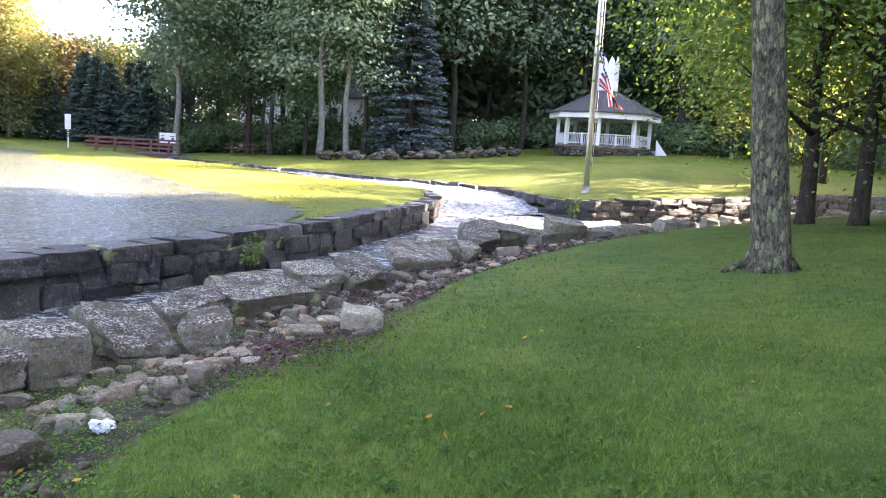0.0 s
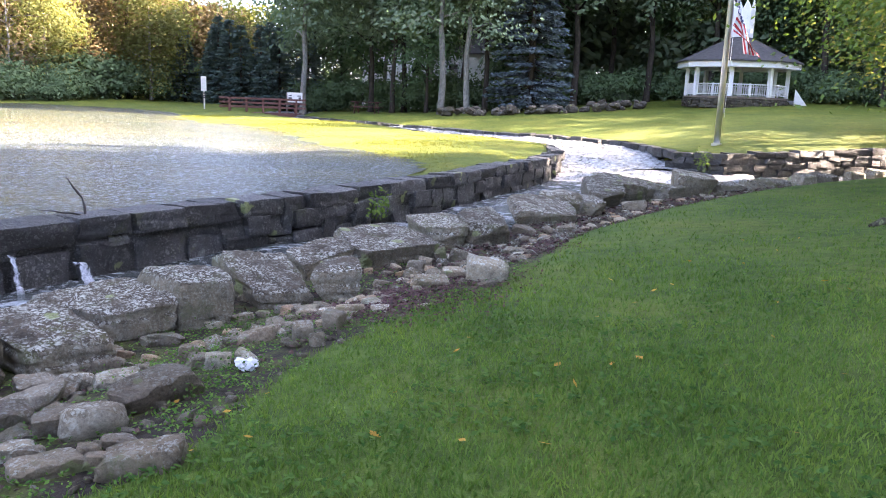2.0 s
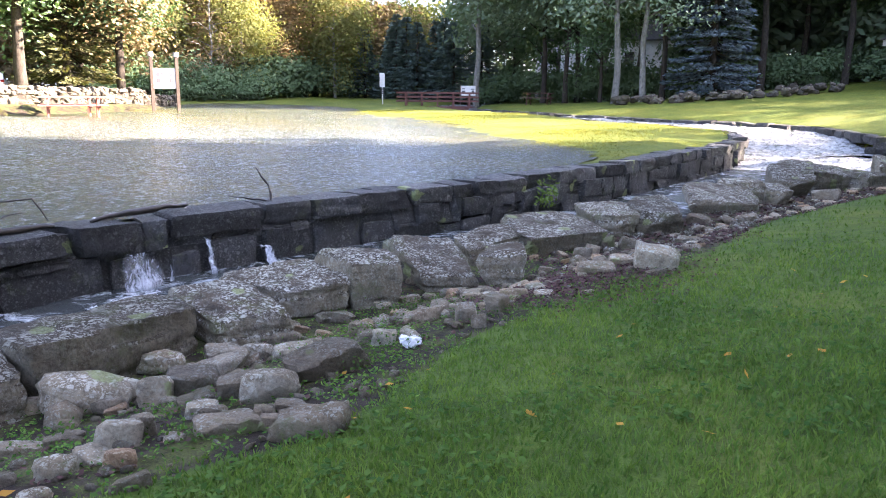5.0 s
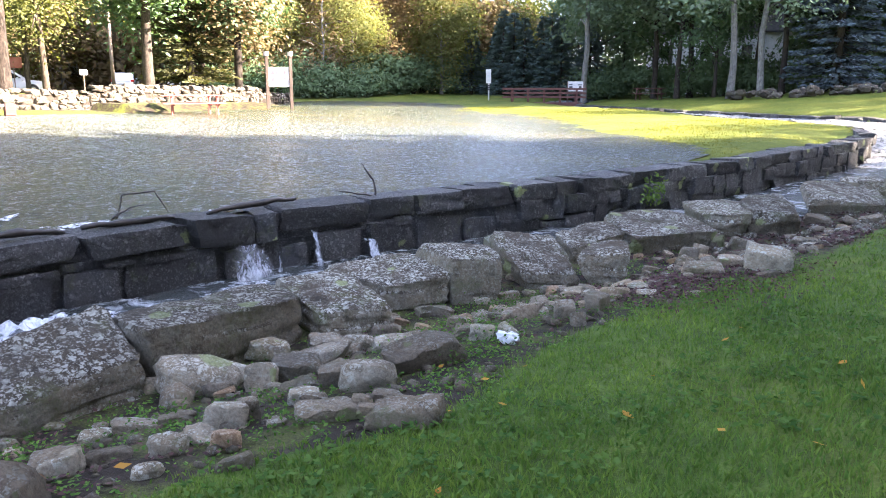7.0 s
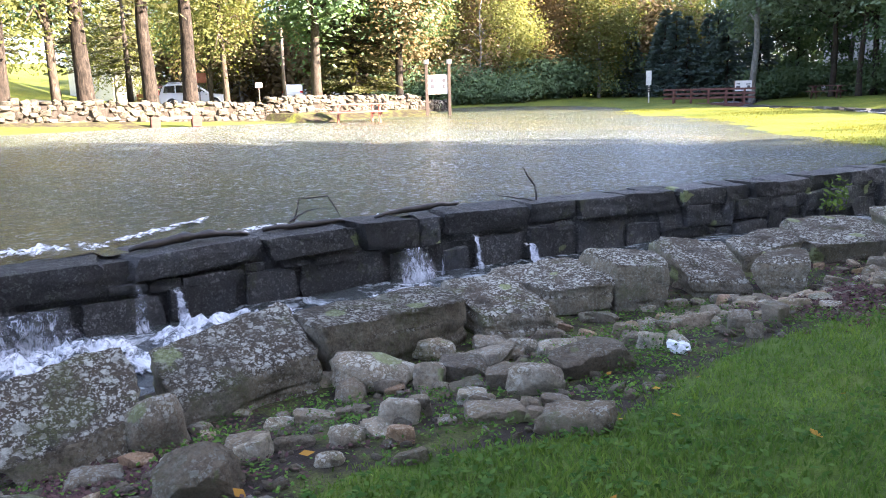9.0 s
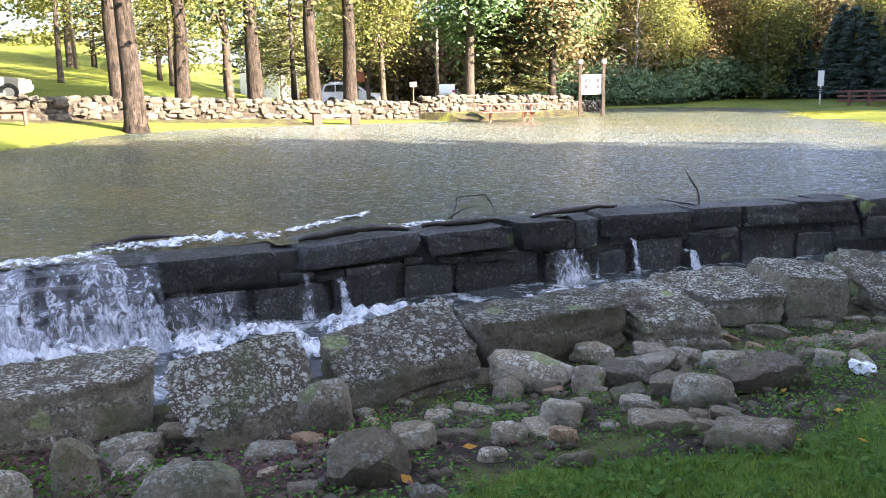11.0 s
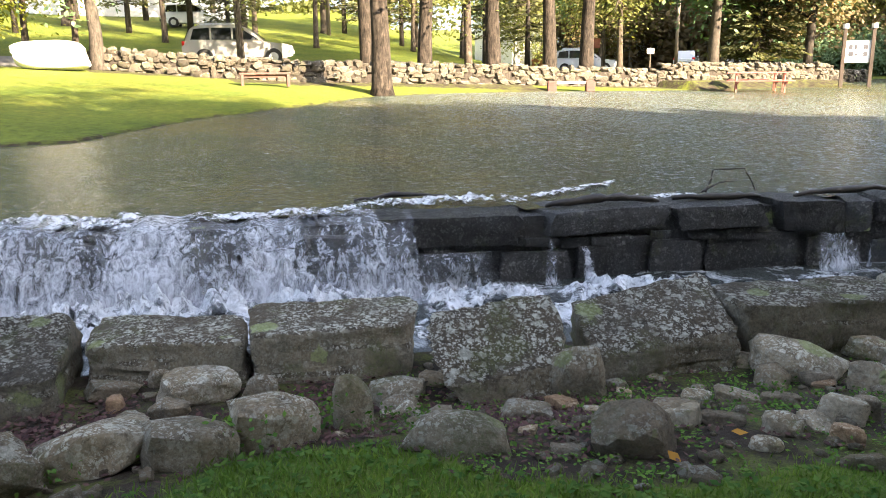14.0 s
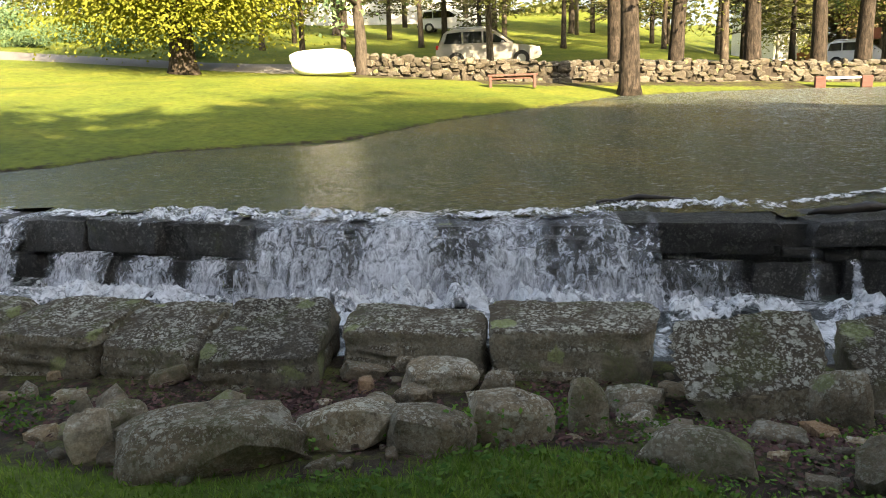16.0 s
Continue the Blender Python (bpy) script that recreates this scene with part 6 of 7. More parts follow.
wr = stone("pale_rock", 415, (1.5, 2.3, 1.05), pose(-28.7, -3.75, ground_z(-28.7, -3.75) + 0.42, 0, 0, 12), PALEST, 4, cuts=18, blocky=0.98, rough=0.05, sharp=18)
tagged(wr, "great pale boulder gleaming in the sun on the lawn", "boulder")


def car(x, y, turn, paint, label, s=1.0, pickup=False):
    """A tall estate car; front towards its +x."""
    g = thing("car", label, "car", pose(x, y, ground_z(x, y) + 0.02, 0, 0, turn))
    g.scale = (s, s, s)
    side = [(-2.35, 0.45), (-2.38, 0.85), (-2.3, 1.02), (1.15, 1.02), (1.3, 1.0), (2.15, 0.9), (2.36, 0.7), (2.36, 0.42), (1.9, 0.3), (-1.9, 0.3)]
    bm = bmesh.new()
    prism(bm, side, -0.9, 0.9, Matrix.Rotation(math.pi / 2, 4, 'X'))
    bmesh.ops.bevel(bm, geom=[e for e in bm.edges], offset=0.07, segments=2, affect='EDGES')
    part("body", bm, paint, g)
    roof = [(-2.25, 1.0), (-1.95, 1.62), (-1.6, 1.72), (-0.1, 1.72), (0.25, 1.66), (1.15, 1.02)] if not pickup else [(-0.9, 1.0), (-0.75, 1.6), (0.1, 1.66), (1.1, 1.02)]
    bm = bmesh.new()
    prism(bm, roof, -0.78, 0.78, Matrix.Rotation(math.pi / 2, 4, 'X'))
    bmesh.ops.bevel(bm, geom=[e for e in bm.edges], offset=0.06, segments=2, affect='EDGES')
    part("cabin", bm, paint, g)
    wins = [[(-2.0, 1.1), (-1.85, 1.55), (-1.2, 1.6), (-1.2, 1.1)], [(-1.12, 1.1), (-1.12, 1.6), (-0.3, 1.6), (-0.3, 1.1)], [(-0.22, 1.1), (-0.22, 1.6), (0.15, 1.55), (0.85, 1.1)]]
    for w in wins if not pickup else wins[2:]:
        for yy in (-0.8, 0.76):
            bm = bmesh.new()
            prism(bm, w, -yy - 0.04, -yy, Matrix.Rotation(math.pi / 2, 4, 'X'))
            part("side_window", bm, CARGLASS, g)
    box("windscreen", (0.03, 1.35, 0.9), (0.76, 0, 1.37), CARGLASS, g, Matrix.Rotation(radians(-54), 4, 'Y'))
    if not pickup:
        box("rear_window", (0.03, 1.3, 0.5), (-2.13, 0, 1.34), CARGLASS, g, Matrix.Rotation(radians(26), 4, 'Y'))
        for yy in (-0.6, 0.6):
            tubes("roof_rail", [([(-1.7, yy, 1.73), (-1.6, yy, 1.79), (-0.2, yy, 1.79), (-0.05, yy, 1.73)], [0.02] * 4)], RIM, g, 6)
    for yy in (-0.78, 0.78):
        box("tail_lamp", (0.12, 0.26, 0.2), (-2.3, yy, 0.95), TAIL, g, None, 0.03)
        box("headlamp", (0.16, 0.36, 0.16), (2.2, yy * 0.85, 0.78), LAMPG, g, None, 0.03)
        box("mirror", (0.14, 0.16, 0.12), (0.62, yy * 1.25, 1.12), paint, g, None, 0.03)
    box("grille", (0.04, 0.9, 0.2), (2.35, 0, 0.68), CARGLASS, g)
    box("bumper", (0.1, 1.7, 0.16), (-2.38, 0, 0.5), TYRE, g, None, 0.02)
    for xx in (-1.45, 1.45):
        for yy in (-0.83, 0.83):
            wh = new("wheel")
            wh.parent = g
            wh.location = (xx, yy, 0.36)
            bm = bmesh.new()
            bmesh.ops.create_cone(bm, cap_ends=True, segments=24, radius1=0.37, radius2=0.37, depth=0.24, matrix=Matrix.Rotation(math.pi / 2, 4, 'X'))
            bmesh.ops.bevel(bm, geom=[e for e in bm.edges if len(e.link_faces) == 2 and e.calc_face_angle(0) > 1], offset=0.04, segments=2, affect='EDGES')
            part("tyre", bm, TYRE, wh)
            bm = bmesh.new()
            bmesh.ops.create_cone(bm, cap_ends=True, segments=16, radius1=0.23, radius2=0.2, depth=0.27, matrix=Matrix.Rotation(math.pi / 2, 4, 'X'))
            part("rim", bm, RIM, wh)
    return g


CARS = "parked cars"
tagged(car(-36.5, 3.0, 85, SILVER, "silver-grey estate car parked behind the stone wall"), group=CARS)
tagged(car(-51.5, 29.0, 58, CARWHITE, "white estate car parked on the drive"), group=CARS)
tagged(car(-70, 36, 10, CARRED, "dark red car far up the drive"), group=CARS)
tagged(car(-63, 2.5, 80, CARWHITE, "pale car parked on the bank above the lawn"), group=CARS)
tagged(car(-60, 44, 140, CARWHITE, "white pick-up parked beside the road", 1.0, True), group=CARS)


def house(x, y, turn, w, d, h, label, roof=SHINGLE, cols=4, garage=False):
    z = min(ground_z(x + w / 2 * math.cos(a), y + w / 2 * math.sin(a)) for a in np.linspace(0, 6, 9))
    g = thing("house", label, "house", pose(x, y, z - 0.3, 0, 0, turn), "houses beyond the park")
    for nm, sz, c in (("wall", (w, 0.25, h), (0, -d / 2, h / 2)), ("wall", (w, 0.25, h), (0, d / 2, h / 2)), ("wall", (0.25, d - 0.25, h), (-w / 2 + 0.125, 0, h / 2)), ("wall", (0.25, d - 0.25, h), (w / 2 - 0.125, 0, h / 2))):
        box(nm, sz, c, SIDING, g, None, 0)
    rh = d * 0.38
    for s in (-1, 1):
        bm = bmesh.new()
        vs = [bm.verts.new(q) for q in ((-w / 2 - 0.4, s * (d / 2 + 0.45), h - 0.25), (w / 2 + 0.4, s * (d / 2 + 0.45), h - 0.25), (w / 2 + 0.4, 0, h + rh), (-w / 2 - 0.4, 0, h + rh))]
        ws = [bm.verts.new(v.co + Vector((0, 0, 0.15))) for v in vs]
        for q in ((3, 2, 1, 0),):
            bm.faces.new([vs[i] for i in q])
        bm.faces.new(ws)
        for i in range(4):
            j = (i + 1) % 4
            bm.faces.new((vs[i], vs[j], ws[j], ws[i]))
        part("roof", bm, roof, g)
    for s in (-1, 1):
        bm = bmesh.new()
        prism(bm, [(-d / 2, 0), (d / 2, 0), (0, rh)], 0, 0.2, Matrix.Translation((s * (w / 2 - 0.1) - 0.1, 0, h)) @ Matrix.Rotation(math.pi / 2, 4, 'Z') @ Matrix.Rotation(math.pi / 2, 4, 'X'))
        part("gable", bm, SIDING, g)
    for lv in range(max(1, int(h / 2.8))):
        for i in range(cols):
            xx = -w / 2 + w * (i + 0.5) / cols
            win = box("window", (1.1, 0.1, 1.4), (xx, -d / 2 - 0.14, 1.6 + 2.7 * lv), WHITE, g, None, 0.01)
            box("pane", (0.92, 0.04, 1.2), (xx, -d / 2 - 0.19, 1.6 + 2.7 * lv), CARGLASS, win, None, 0)
    return g


house(-18, 84, 6, 15, 9, 6.2, "white clapboard house glimpsed through the wood")
house(-78, -2, -82, 18, 10, 5.6, "bright white house above the sunlit bank", cols=6)
house(-77.5, 34.5, -66, 4.6, 5, 5.8, "bright white garage at the head of the drive", cols=2)
house(-82, 52, -60, 10, 8, 5.0, "pale house far down the road", cols=3)


def utility_pole(x, y, h):
    g = thing("utility_pole", "wooden utility pole with a cross-arm beside the road", "utility pole", spot(x, y, 35), "utility poles")
    tubes("pole", [([(0, 0, -0.4), (0, 0, h)], [0.16, 0.11])], GREYWOOD, g, 10)
    box("cross_arm", (2.2, 0.12, 0.12), (0, 0.1, h - 0.7), GREYWOOD, g)
    for i in (-1, 0, 1):
        tubes("insulator", [([(i * 0.9, 0.1, h - 0.64), (i * 0.9, 0.1, h - 0.45)], [0.05, 0.03])], CONCRETE, g, 6)
    return Vector((x, y, ground_z(x, y) + h - 0.5))


p1, p2, p3 = utility_pole(-56.6, 40.5, 9.5), utility_pole(-60.5, 12, 9.5), utility_pole(-57, 64, 9.5)
for i, (a, b) in enumerate(((p2, p1), (p1, p3))):
    for o in (-0.8, 0.0, 0.8):
        sag = [(a.lerp(b, t) + Vector((o, o * 0.4, -1.1 * 4 * t * (1 - t) - 0.15 * abs(o)))) for t in np.linspace(0, 1, 12)]
        tagged(tubes("overhead_wire", [(sag, [0.03] * 12)], WIRE, None, 5), "black overhead wire sagging between utility poles", "cable", "overhead wires")

sg = thing("road_sign", "brown sign board on a thin post by the drive", "sign", spot(-44.5, 25.5, 60))
box("post", (0.06, 0.06, 2.4), (0, 0, 1.1), GREYWOOD, sg)
box("plate", (0.9, 0.03, 0.6), (0, -0.05, 2.1), FADED, sg)
sg = thing("road_sign", "small white sign plate on a post by the road", "sign", spot(-50, 33.5, 60))
box("post", (0.06, 0.06, 1.9), (0, 0, 0.9), GREYWOOD, sg)
box("plate", (0.5, 0.03, 0.35), (0, -0.05, 1.7), PANEL, sg)

# bank of field stones under the blue spruce
fb = tagged(new("stone_bank"), "loose bank of grey field stones at the wood's edge", "stone bank", kind="structure")
rs = np.random.RandomState(9)
Lp, at_p = along(np.array([(-9.6, 45.2), (-7, 45.6), (-4, 46.2), (-1, 47.4), (2.4, 50.2)]))
for i in range(90):
    p, d, nrm = at_p(rs.uniform(0, Lp[-1]))
    q = p + nrm * rs.normal(0, 0.35)
    sz = rs.uniform(0.3, 0.75)
    ob = new("stone", bst[rs.randint(10)])
    ob.parent = fb
    ob.matrix_basis = pose(q[0], q[1], ground_z(q[0], q[1]) + rs.uniform(0.05, 0.42), rs.uniform(-20, 20), rs.uniform(-20, 20), rs.uniform(0, 360)) @ Matrix.Diagonal((sz, sz * 0.8, sz * 0.6, 1))


# ---- loose stones, drift and plants along the stream ----
cob = block_shapes(900, 22, 3, cuts=8, blocky=0.76, rough=0.05, sharp=44)
for me in cob:
    me.materials.append(COBBLE)
egg = block_shapes(930, 8, 3, cuts=13, blocky=0.88, rough=0.1, sharp=14)
for me in egg:
    me.materials.append(EDGEST)
rs = np.random.RandomState(21)
COBS = "loose stones beside the stream"


def cobble(x, y, w, hh, turn=None, sink=0.3, dep=0.78, label="pale grey loose stone on the bare soil", shapes=cob):
    ob = new("loose_stone", shapes[rs.randint(len(shapes))])
    ob.matrix_basis = pose(x, y, ground_z(x, y) + hh * (0.5 - sink), rs.uniform(-12, 12), rs.uniform(-12, 12), rs.uniform(50, 110) if turn is None else turn) @ Matrix.Diagonal((w * 1.1, w * max(dep, 0.5) * 1.1, hh * 1.1, 1))
    return tagged(ob, label, "stone", COBS)


BIGS = "rounded lichened stone set at the lawn's edge"
for x, y, w, hh, dep, turn in ((-2.99, -1.45, 0.74, 0.28, 0.62, 107), (-3.21, -0.89, 0.49, 0.21, 0.72, 97), (-3.09, -0.50, 0.39, 0.20, 0.72, 90), (-3.22, -0.12, 0.39, 0.25, 0.72, 84), (-3.67, -2.30, 0.13, 0.22, 0.72, 115), (-3.03, -1.99, 0.18, 0.23, 0.72, 115), (-3.47, -2.01, 0.22, 0.19, 0.72, 113), (-4.14, -0.42, 0.43, 0.16, 0.35, 89), (-4.42, -0.61, 0.16, 0.11, 0.72, 91), (-4.02, -0.09, 0.20, 0.14, 0.72, 84), (-3.35, 0.28, 0.19, 0.32, 0.72, 78), (-3.73, 0.62, 0.31, 0.13, 0.72, 74), (-3.52, 0.56, 0.17, 0.06, 0.72, 74), (-2.74, 0.61, 0.46, 0.17, 0.35, 69)):
    cobble(x, y, w, hh * 1.12, turn, 0.2, max(dep, 0.6), BIGS, egg)
for x, y, w, hh, dep, turn in ((-3.46, 1.60, 0.31, 0.30, 0.72, 60), (-3.08, 2.12, 0.15, 0.06, 0.72, 53), (-2.30, 1.97, 0.17, 0.10, 0.72, 47), (-2.84, 4.00, 0.24, 0.14, 0.72, 35), (-2.02, 3.06, 0.30, 0.18, 0.72, 33), (-3.23, 2.95, 0.53, 0.20, 0.35, 46), (-3.29, 3.57, 0.29, 0.13, 0.72, 42), (-2.17, 1.76, 0.13, 0.05, 0.52, 49)):
    cobble(x, y, w, hh * 1.12, turn, 0.2, max(dep, 0.6), BIGS, egg)
for x, y, w, hh, dep, turn in ((-3.17, 1.14, 0.26, 0.10, 0.72, 64), (-2.39, 1.27, 0.33, 0.23, 0.72, 55), (-2.62, 1.63, 0.19, 0.13, 0.72, 53), (-3.09, 1.51, 0.14, 0.05, 0.41, 58), (-2.47, 0.99, 0.12, 0.05, 0.72, 61), (-2.81, 0.98, 0.09, 0.04, 0.68, 64), (-4.34, -0.88, 0.28, 0.10, 0.35, 95), (-4.44, -2.10, 0.22, 0.10, 0.72, 109), (-2.56, 1.62, 0.18, 0.11, 0.72, 55), (-2.90, 2.23, 0.22, 0.08, 0.64, 50), (-2.73, 2.36, 0.19, 0.07, 0.49, 47), (-2.51, 1.82, 0.18, 0.07, 0.35, 52), (-2.32, 2.32, 0.19, 0.15, 0.72, 44), (-2.30, 2.45, 0.11, 0.13, 0.72, 42)):
    cobble(x, y, w, hh, turn, 0.2, dep)
for x, y, w, hh, dep, turn in ((-2.11, 2.13, 0.13, 0.09, 0.72, 43), (-2.86, 3.09, 0.19, 0.20, 0.72, 42), (-2.79, 3.30, 0.31, 0.18, 0.72, 40), (-2.90, 3.67, 0.37, 0.14, 0.72, 38), (-3.08, 3.94, 0.25, 0.11, 0.72, 38), (-2.59, 4.04, 0.28, 0.10, 0.67, 33), (-2.21, 3.07, 0.27, 0.14, 0.72, 35), (-2.21, 2.75, 0.16, 0.08, 0.72, 38), (-2.10, 2.70, 0.13, 0.09, 0.72, 37), (-1.91, 2.59, 0.31, 0.11, 0.47, 36), (-1.80, 2.72, 0.10, 0.10, 0.72, 33), (-1.75, 2.85, 0.15, 0.08, 0.72, 32), (-1.68, 2.68, 0.20, 0.07, 0.35, 32), (-1.49, 2.64, 0.34, 0.13, 0.35, 30)):
    cobble(x, y, w, hh, turn, 0.2, dep)
for x, y, w, hh, dep, turn in ((-2.98, 2.90, 0.12, 0.07, 0.72, 45), (-2.09, 2.43, 0.09, 0.04, 0.72, 40), (-1.88, 1.97, 0.15, 0.06, 0.35, 42), (-2.89, 4.37, 0.21, 0.08, 0.50, 33), (-2.26, 4.36, 0.14, 0.17, 0.72, 30), (-2.06, 4.19, 0.20, 0.10, 0.72, 29), (-1.95, 4.16, 0.17, 0.11, 0.72, 28), (-1.98, 4.85, 0.29, 0.11, 0.71, 25), (-2.45, 5.35, 0.16, 0.06, 0.72, 27), (-1.64, 4.81, 0.15, 0.15, 0.72, 22), (-1.47, 4.63, 0.10, 0.11, 0.72, 21), (-1.59, 5.63, 0.25, 0.09, 0.48, 19), (-2.82, 5.00, 0.25, 0.09, 0.35, 32), (-2.31, 6.08, 0.20, 0.08, 0.60, 23)):
    cobble(x, y, w, hh, turn, 0.2, dep)
for x, y, w, hh, dep, turn in ((-2.02, 5.87, 0.18, 0.07, 0.43, 22), (-0.69, 6.97, 0.37, 0.23, 0.72, 8), (-1.14, 6.64, 0.33, 0.12, 0.35, 12), (-1.64, 8.06, 0.21, 0.18, 0.72, 14), (-1.63, 8.46, 0.16, 0.15, 0.72, 13), (-1.03, 7.11, 0.23, 0.13, 0.72, 11), (-1.27, 10.34, 0.26, 0.14, 0.72, 9), (-0.66, 9.04, 0.27, 0.10, 0.43, 6), (-0.19, 11.82, 0.32, 0.12, 0.35, 3), (-0.63, 6.66, 0.18, 0.07, 0.35, 8), (-1.02, 5.80, 0.11, 0.04, 0.43, 13), (0.90, 14.80, 0.43, 0.22, 0.72, 178), (-1.33, 9.05, 0.24, 0.15, 0.72, 10), (-1.53, 8.87, 0.15, 0.19, 0.72, 12)):
    cobble(x, y, w, hh, turn, 0.2, dep)
for x, y, w, hh, dep, turn in ((-0.79, 11.20, 0.33, 0.14, 0.72, 6), (-1.81, 7.32, 0.17, 0.07, 0.72, 16), (-1.75, 7.86, 0.12, 0.07, 0.72, 15)):
    cobble(x, y, w, hh, turn, 0.2, dep)
cobble(-1.95, 3.52, 0.5, 0.2, 62, 0.15, 0.36, "long slanting pale stone among weeds")
tagged(cobble(-1.53, 5.12, 0.18, 0.18), "white angular stone on the bare soil")

# pebbles and rubble too small to count, scattered over the bare strip
def strip_points(n, b0, b1, rs_, y0=-4.5, y1=13.0):
    out = []
    Lb_, at_b = along(B)
    s0, s1 = float(np.interp(y0, B[:, 1], Lb_)), float(np.interp(y1, B[:, 1], Lb_))
    while len(out) < n:
        Q = []
        for _ in range(2 * n):
            p, d, nrm = at_b(rs_.uniform(s0, s1))
            Q.append(p + nrm * rs_.uniform(b0, b1))
        Q = np.array(Q)
        out += list(Q[rs_.uniform(0, 1, len(Q)) < land(Q[:, 0], Q[:, 1])[1] * 1.4 - 0.3])
    return np.array(out[:n])


def rubble(name, n, b0, b1, lo, hi, material, label, seed, y0=-4.5, y1=13.0):
    rs_ = np.random.RandomState(seed)
    P = strip_points(n, b0, b1, rs_, y0, y1)
    Z = land(P[:, 0], P[:, 1])[0]
    V, F = [], []
    shapes = [rock_shape(950 + i, 1, cuts=5, blocky=0.8, rough=0.08, sharp=16) for i in range(8)]
    for (x, y), z in zip(P, Z):
        sv, sf = shapes[rs_.randint(8)]
        s = rs_.uniform(lo, hi) ** 1.0 * rs_.choice([1, 1, 1.6])
        m = np.array(Euler((rs_.uniform(-0.5, 0.5), rs_.uniform(-0.5, 0.5), rs_.uniform(0, 6.28))).to_matrix())
        o = len(V)
        V += ((sv * np.array([s, s * 0.8, s * 0.55])) @ m.T + np.array([x, y, z + s * 0.12])).tolist()
        F += [tuple(i + o for i in f) for f in sf]
    tagged(obj_from(name, V, F, material, None, True), label, "rubble", kind="stuff")


rubble("rubble", 650, 0.25, 1.85, 0.02, 0.075, COBBLE, "small grey rubble and pebbles on the bare soil", 31)
wild = np.random.RandomState(77)
for x, y in strip_points(280, -0.7, 1.3, wild, -4.0, 18.0):
    w_ = wild.uniform(0.06, 0.19)
    cobble(x, y, w_, w_ * wild.uniform(0.35, 0.6), wild.uniform(0, 180), 0.3, wild.uniform(0.6, 0.9))
rubble("rubble", 70, 0.1, 0.7, 0.08, 0.16, COBBLE, "broken stones wedged below the boulders", 32)
rubble("rubble", 420, -0.6, 1.1, 0.03, 0.12, BOULDER, "dark broken stones on the soil beside the row of boulders", 33, 8.0, 21.5)


def litter(name, n, places, size, material, label, seed):
    rs_ = np.random.RandomState(seed)
    C = []
    for x, y, r, k in places:
        q = rs_.normal(0, 1, (int(n * k), 2)) * r * 0.5 + (x, y)
        C.append(q)
    C = np.concatenate(C)
    Z = land(C[:, 0], C[:, 1])[0] + 0.012 + rs_.uniform(0, 0.02, len(C))
    tagged(quad_cloud(name, leaf_quads(np.column_stack([C, Z]), size, rs_, 2.2), material), label, "leaf litter", kind="stuff")


P_ = strip_points(2600, -0.5, 1.5, np.random.RandomState(44), -4.5, 18)
litter("leaf_litter", 1, [(x, y, 0.03, 1) for x, y in P_], 0.02, LITTER, "dead leaves and twigs scattered on the dark soil", 43)
P_ = strip_points(5200, -0.6, 1.2, np.random.RandomState(48), 7.5, 21)
litter("leaf_litter", 1, [(x, y, 0.05, 1) for x, y in P_], 0.034, LITTER, "dark red-brown dead leaves along the foot of the boulders", 49)
P_ = strip_points(1100, -0.2, 1.95, np.random.RandomState(46), 0.6, 8.5)
litter("seedlings", 9, [(x, y, 0.09, 1) for x, y in P_], 0.013, WEED, "tiny green seedlings and moss between the stones", 47)
litter("leaf_litter", 2200, [(-1.4, 6.2, 0.85, 2.4), (-1.1, 7.0, 0.7, 1.0), (-3.15, 0.85, 0.35, 0.35), (-3.8, -1.2, 0.6, 0.9), (-3.9, -2.2, 0.6, 0.6), (-3.7, 0.2, 0.5, 0.6), (-3.2, 1.5, 0.5, 0.5), (-3.5, 0.1, 0.5, 0.2), (-2.7, 1.3, 0.6, 0.3), (-0.6, 9.0, 0.6, 0.3), (-1.6, 5.6, 0.5, 0.2)], 0.018, LITTER, "dark red-brown dead leaves heaped on the soil", 41)
litter("fallen_leaves", 14, [(-1.0, 3.2, 1.6, 1.0), (1.2, 4.5, 2.5, 1.4), (-2.3, 1.5, 0.5, 0.2), (2.0, 7.0, 3, 1.0)], 0.032, FALLEN, "scattered yellow and brown fallen leaves on the grass", 42)


def crumple(x, y):
    V, F = rock_shape(77, 3, cuts=12, blocky=0.9, rough=0.35, sharp=20)
    ob = obj_from("crumpled_paper", V * np.array([0.15, 0.11, 0.09]), F, CLOTH, None, False)
    ob.matrix_basis = pose(x, y, ground_z(x, y) + 0.035, 0, 0, 20)
    tagged(ob, "crumpled ball of white paper on the grass edge", "litter")


crumple(-1.72, 4.1)


def gnarled(pts, rad, amp, steps=5):
    """The run bent and thickened unevenly between its points."""
    P, R = [], []
    for i in range(len(pts) - 1):
        for k in range(steps + (i == len(pts) - 2)):
            t = k / steps
            p = Vector(pts[i]).lerp(Vector(pts[i + 1]), t)
            P.append(p + Vector(noise.noise_vector(p * 9)) * amp + Vector(noise.noise_vector(p * 2.7)) * amp * 1.6)
            R.append((rad[i] + (rad[i + 1] - rad[i]) * t) * (0.85 + 0.45 * noise.noise(p * 14)))
    return P, R


def drift(pts, rad, label, forks=()):
    g = thing("driftwood", label, "driftwood", Matrix(), "driftwood on the wall")
    tubes("stem", [gnarled(pts, [0.85 * q for q in rad], 0.016)], WETWOOD, g, 9)
    for f, r in forks:
        tubes("twig", [gnarled(f, r, 0.012)], WETWOOD, g, 6)


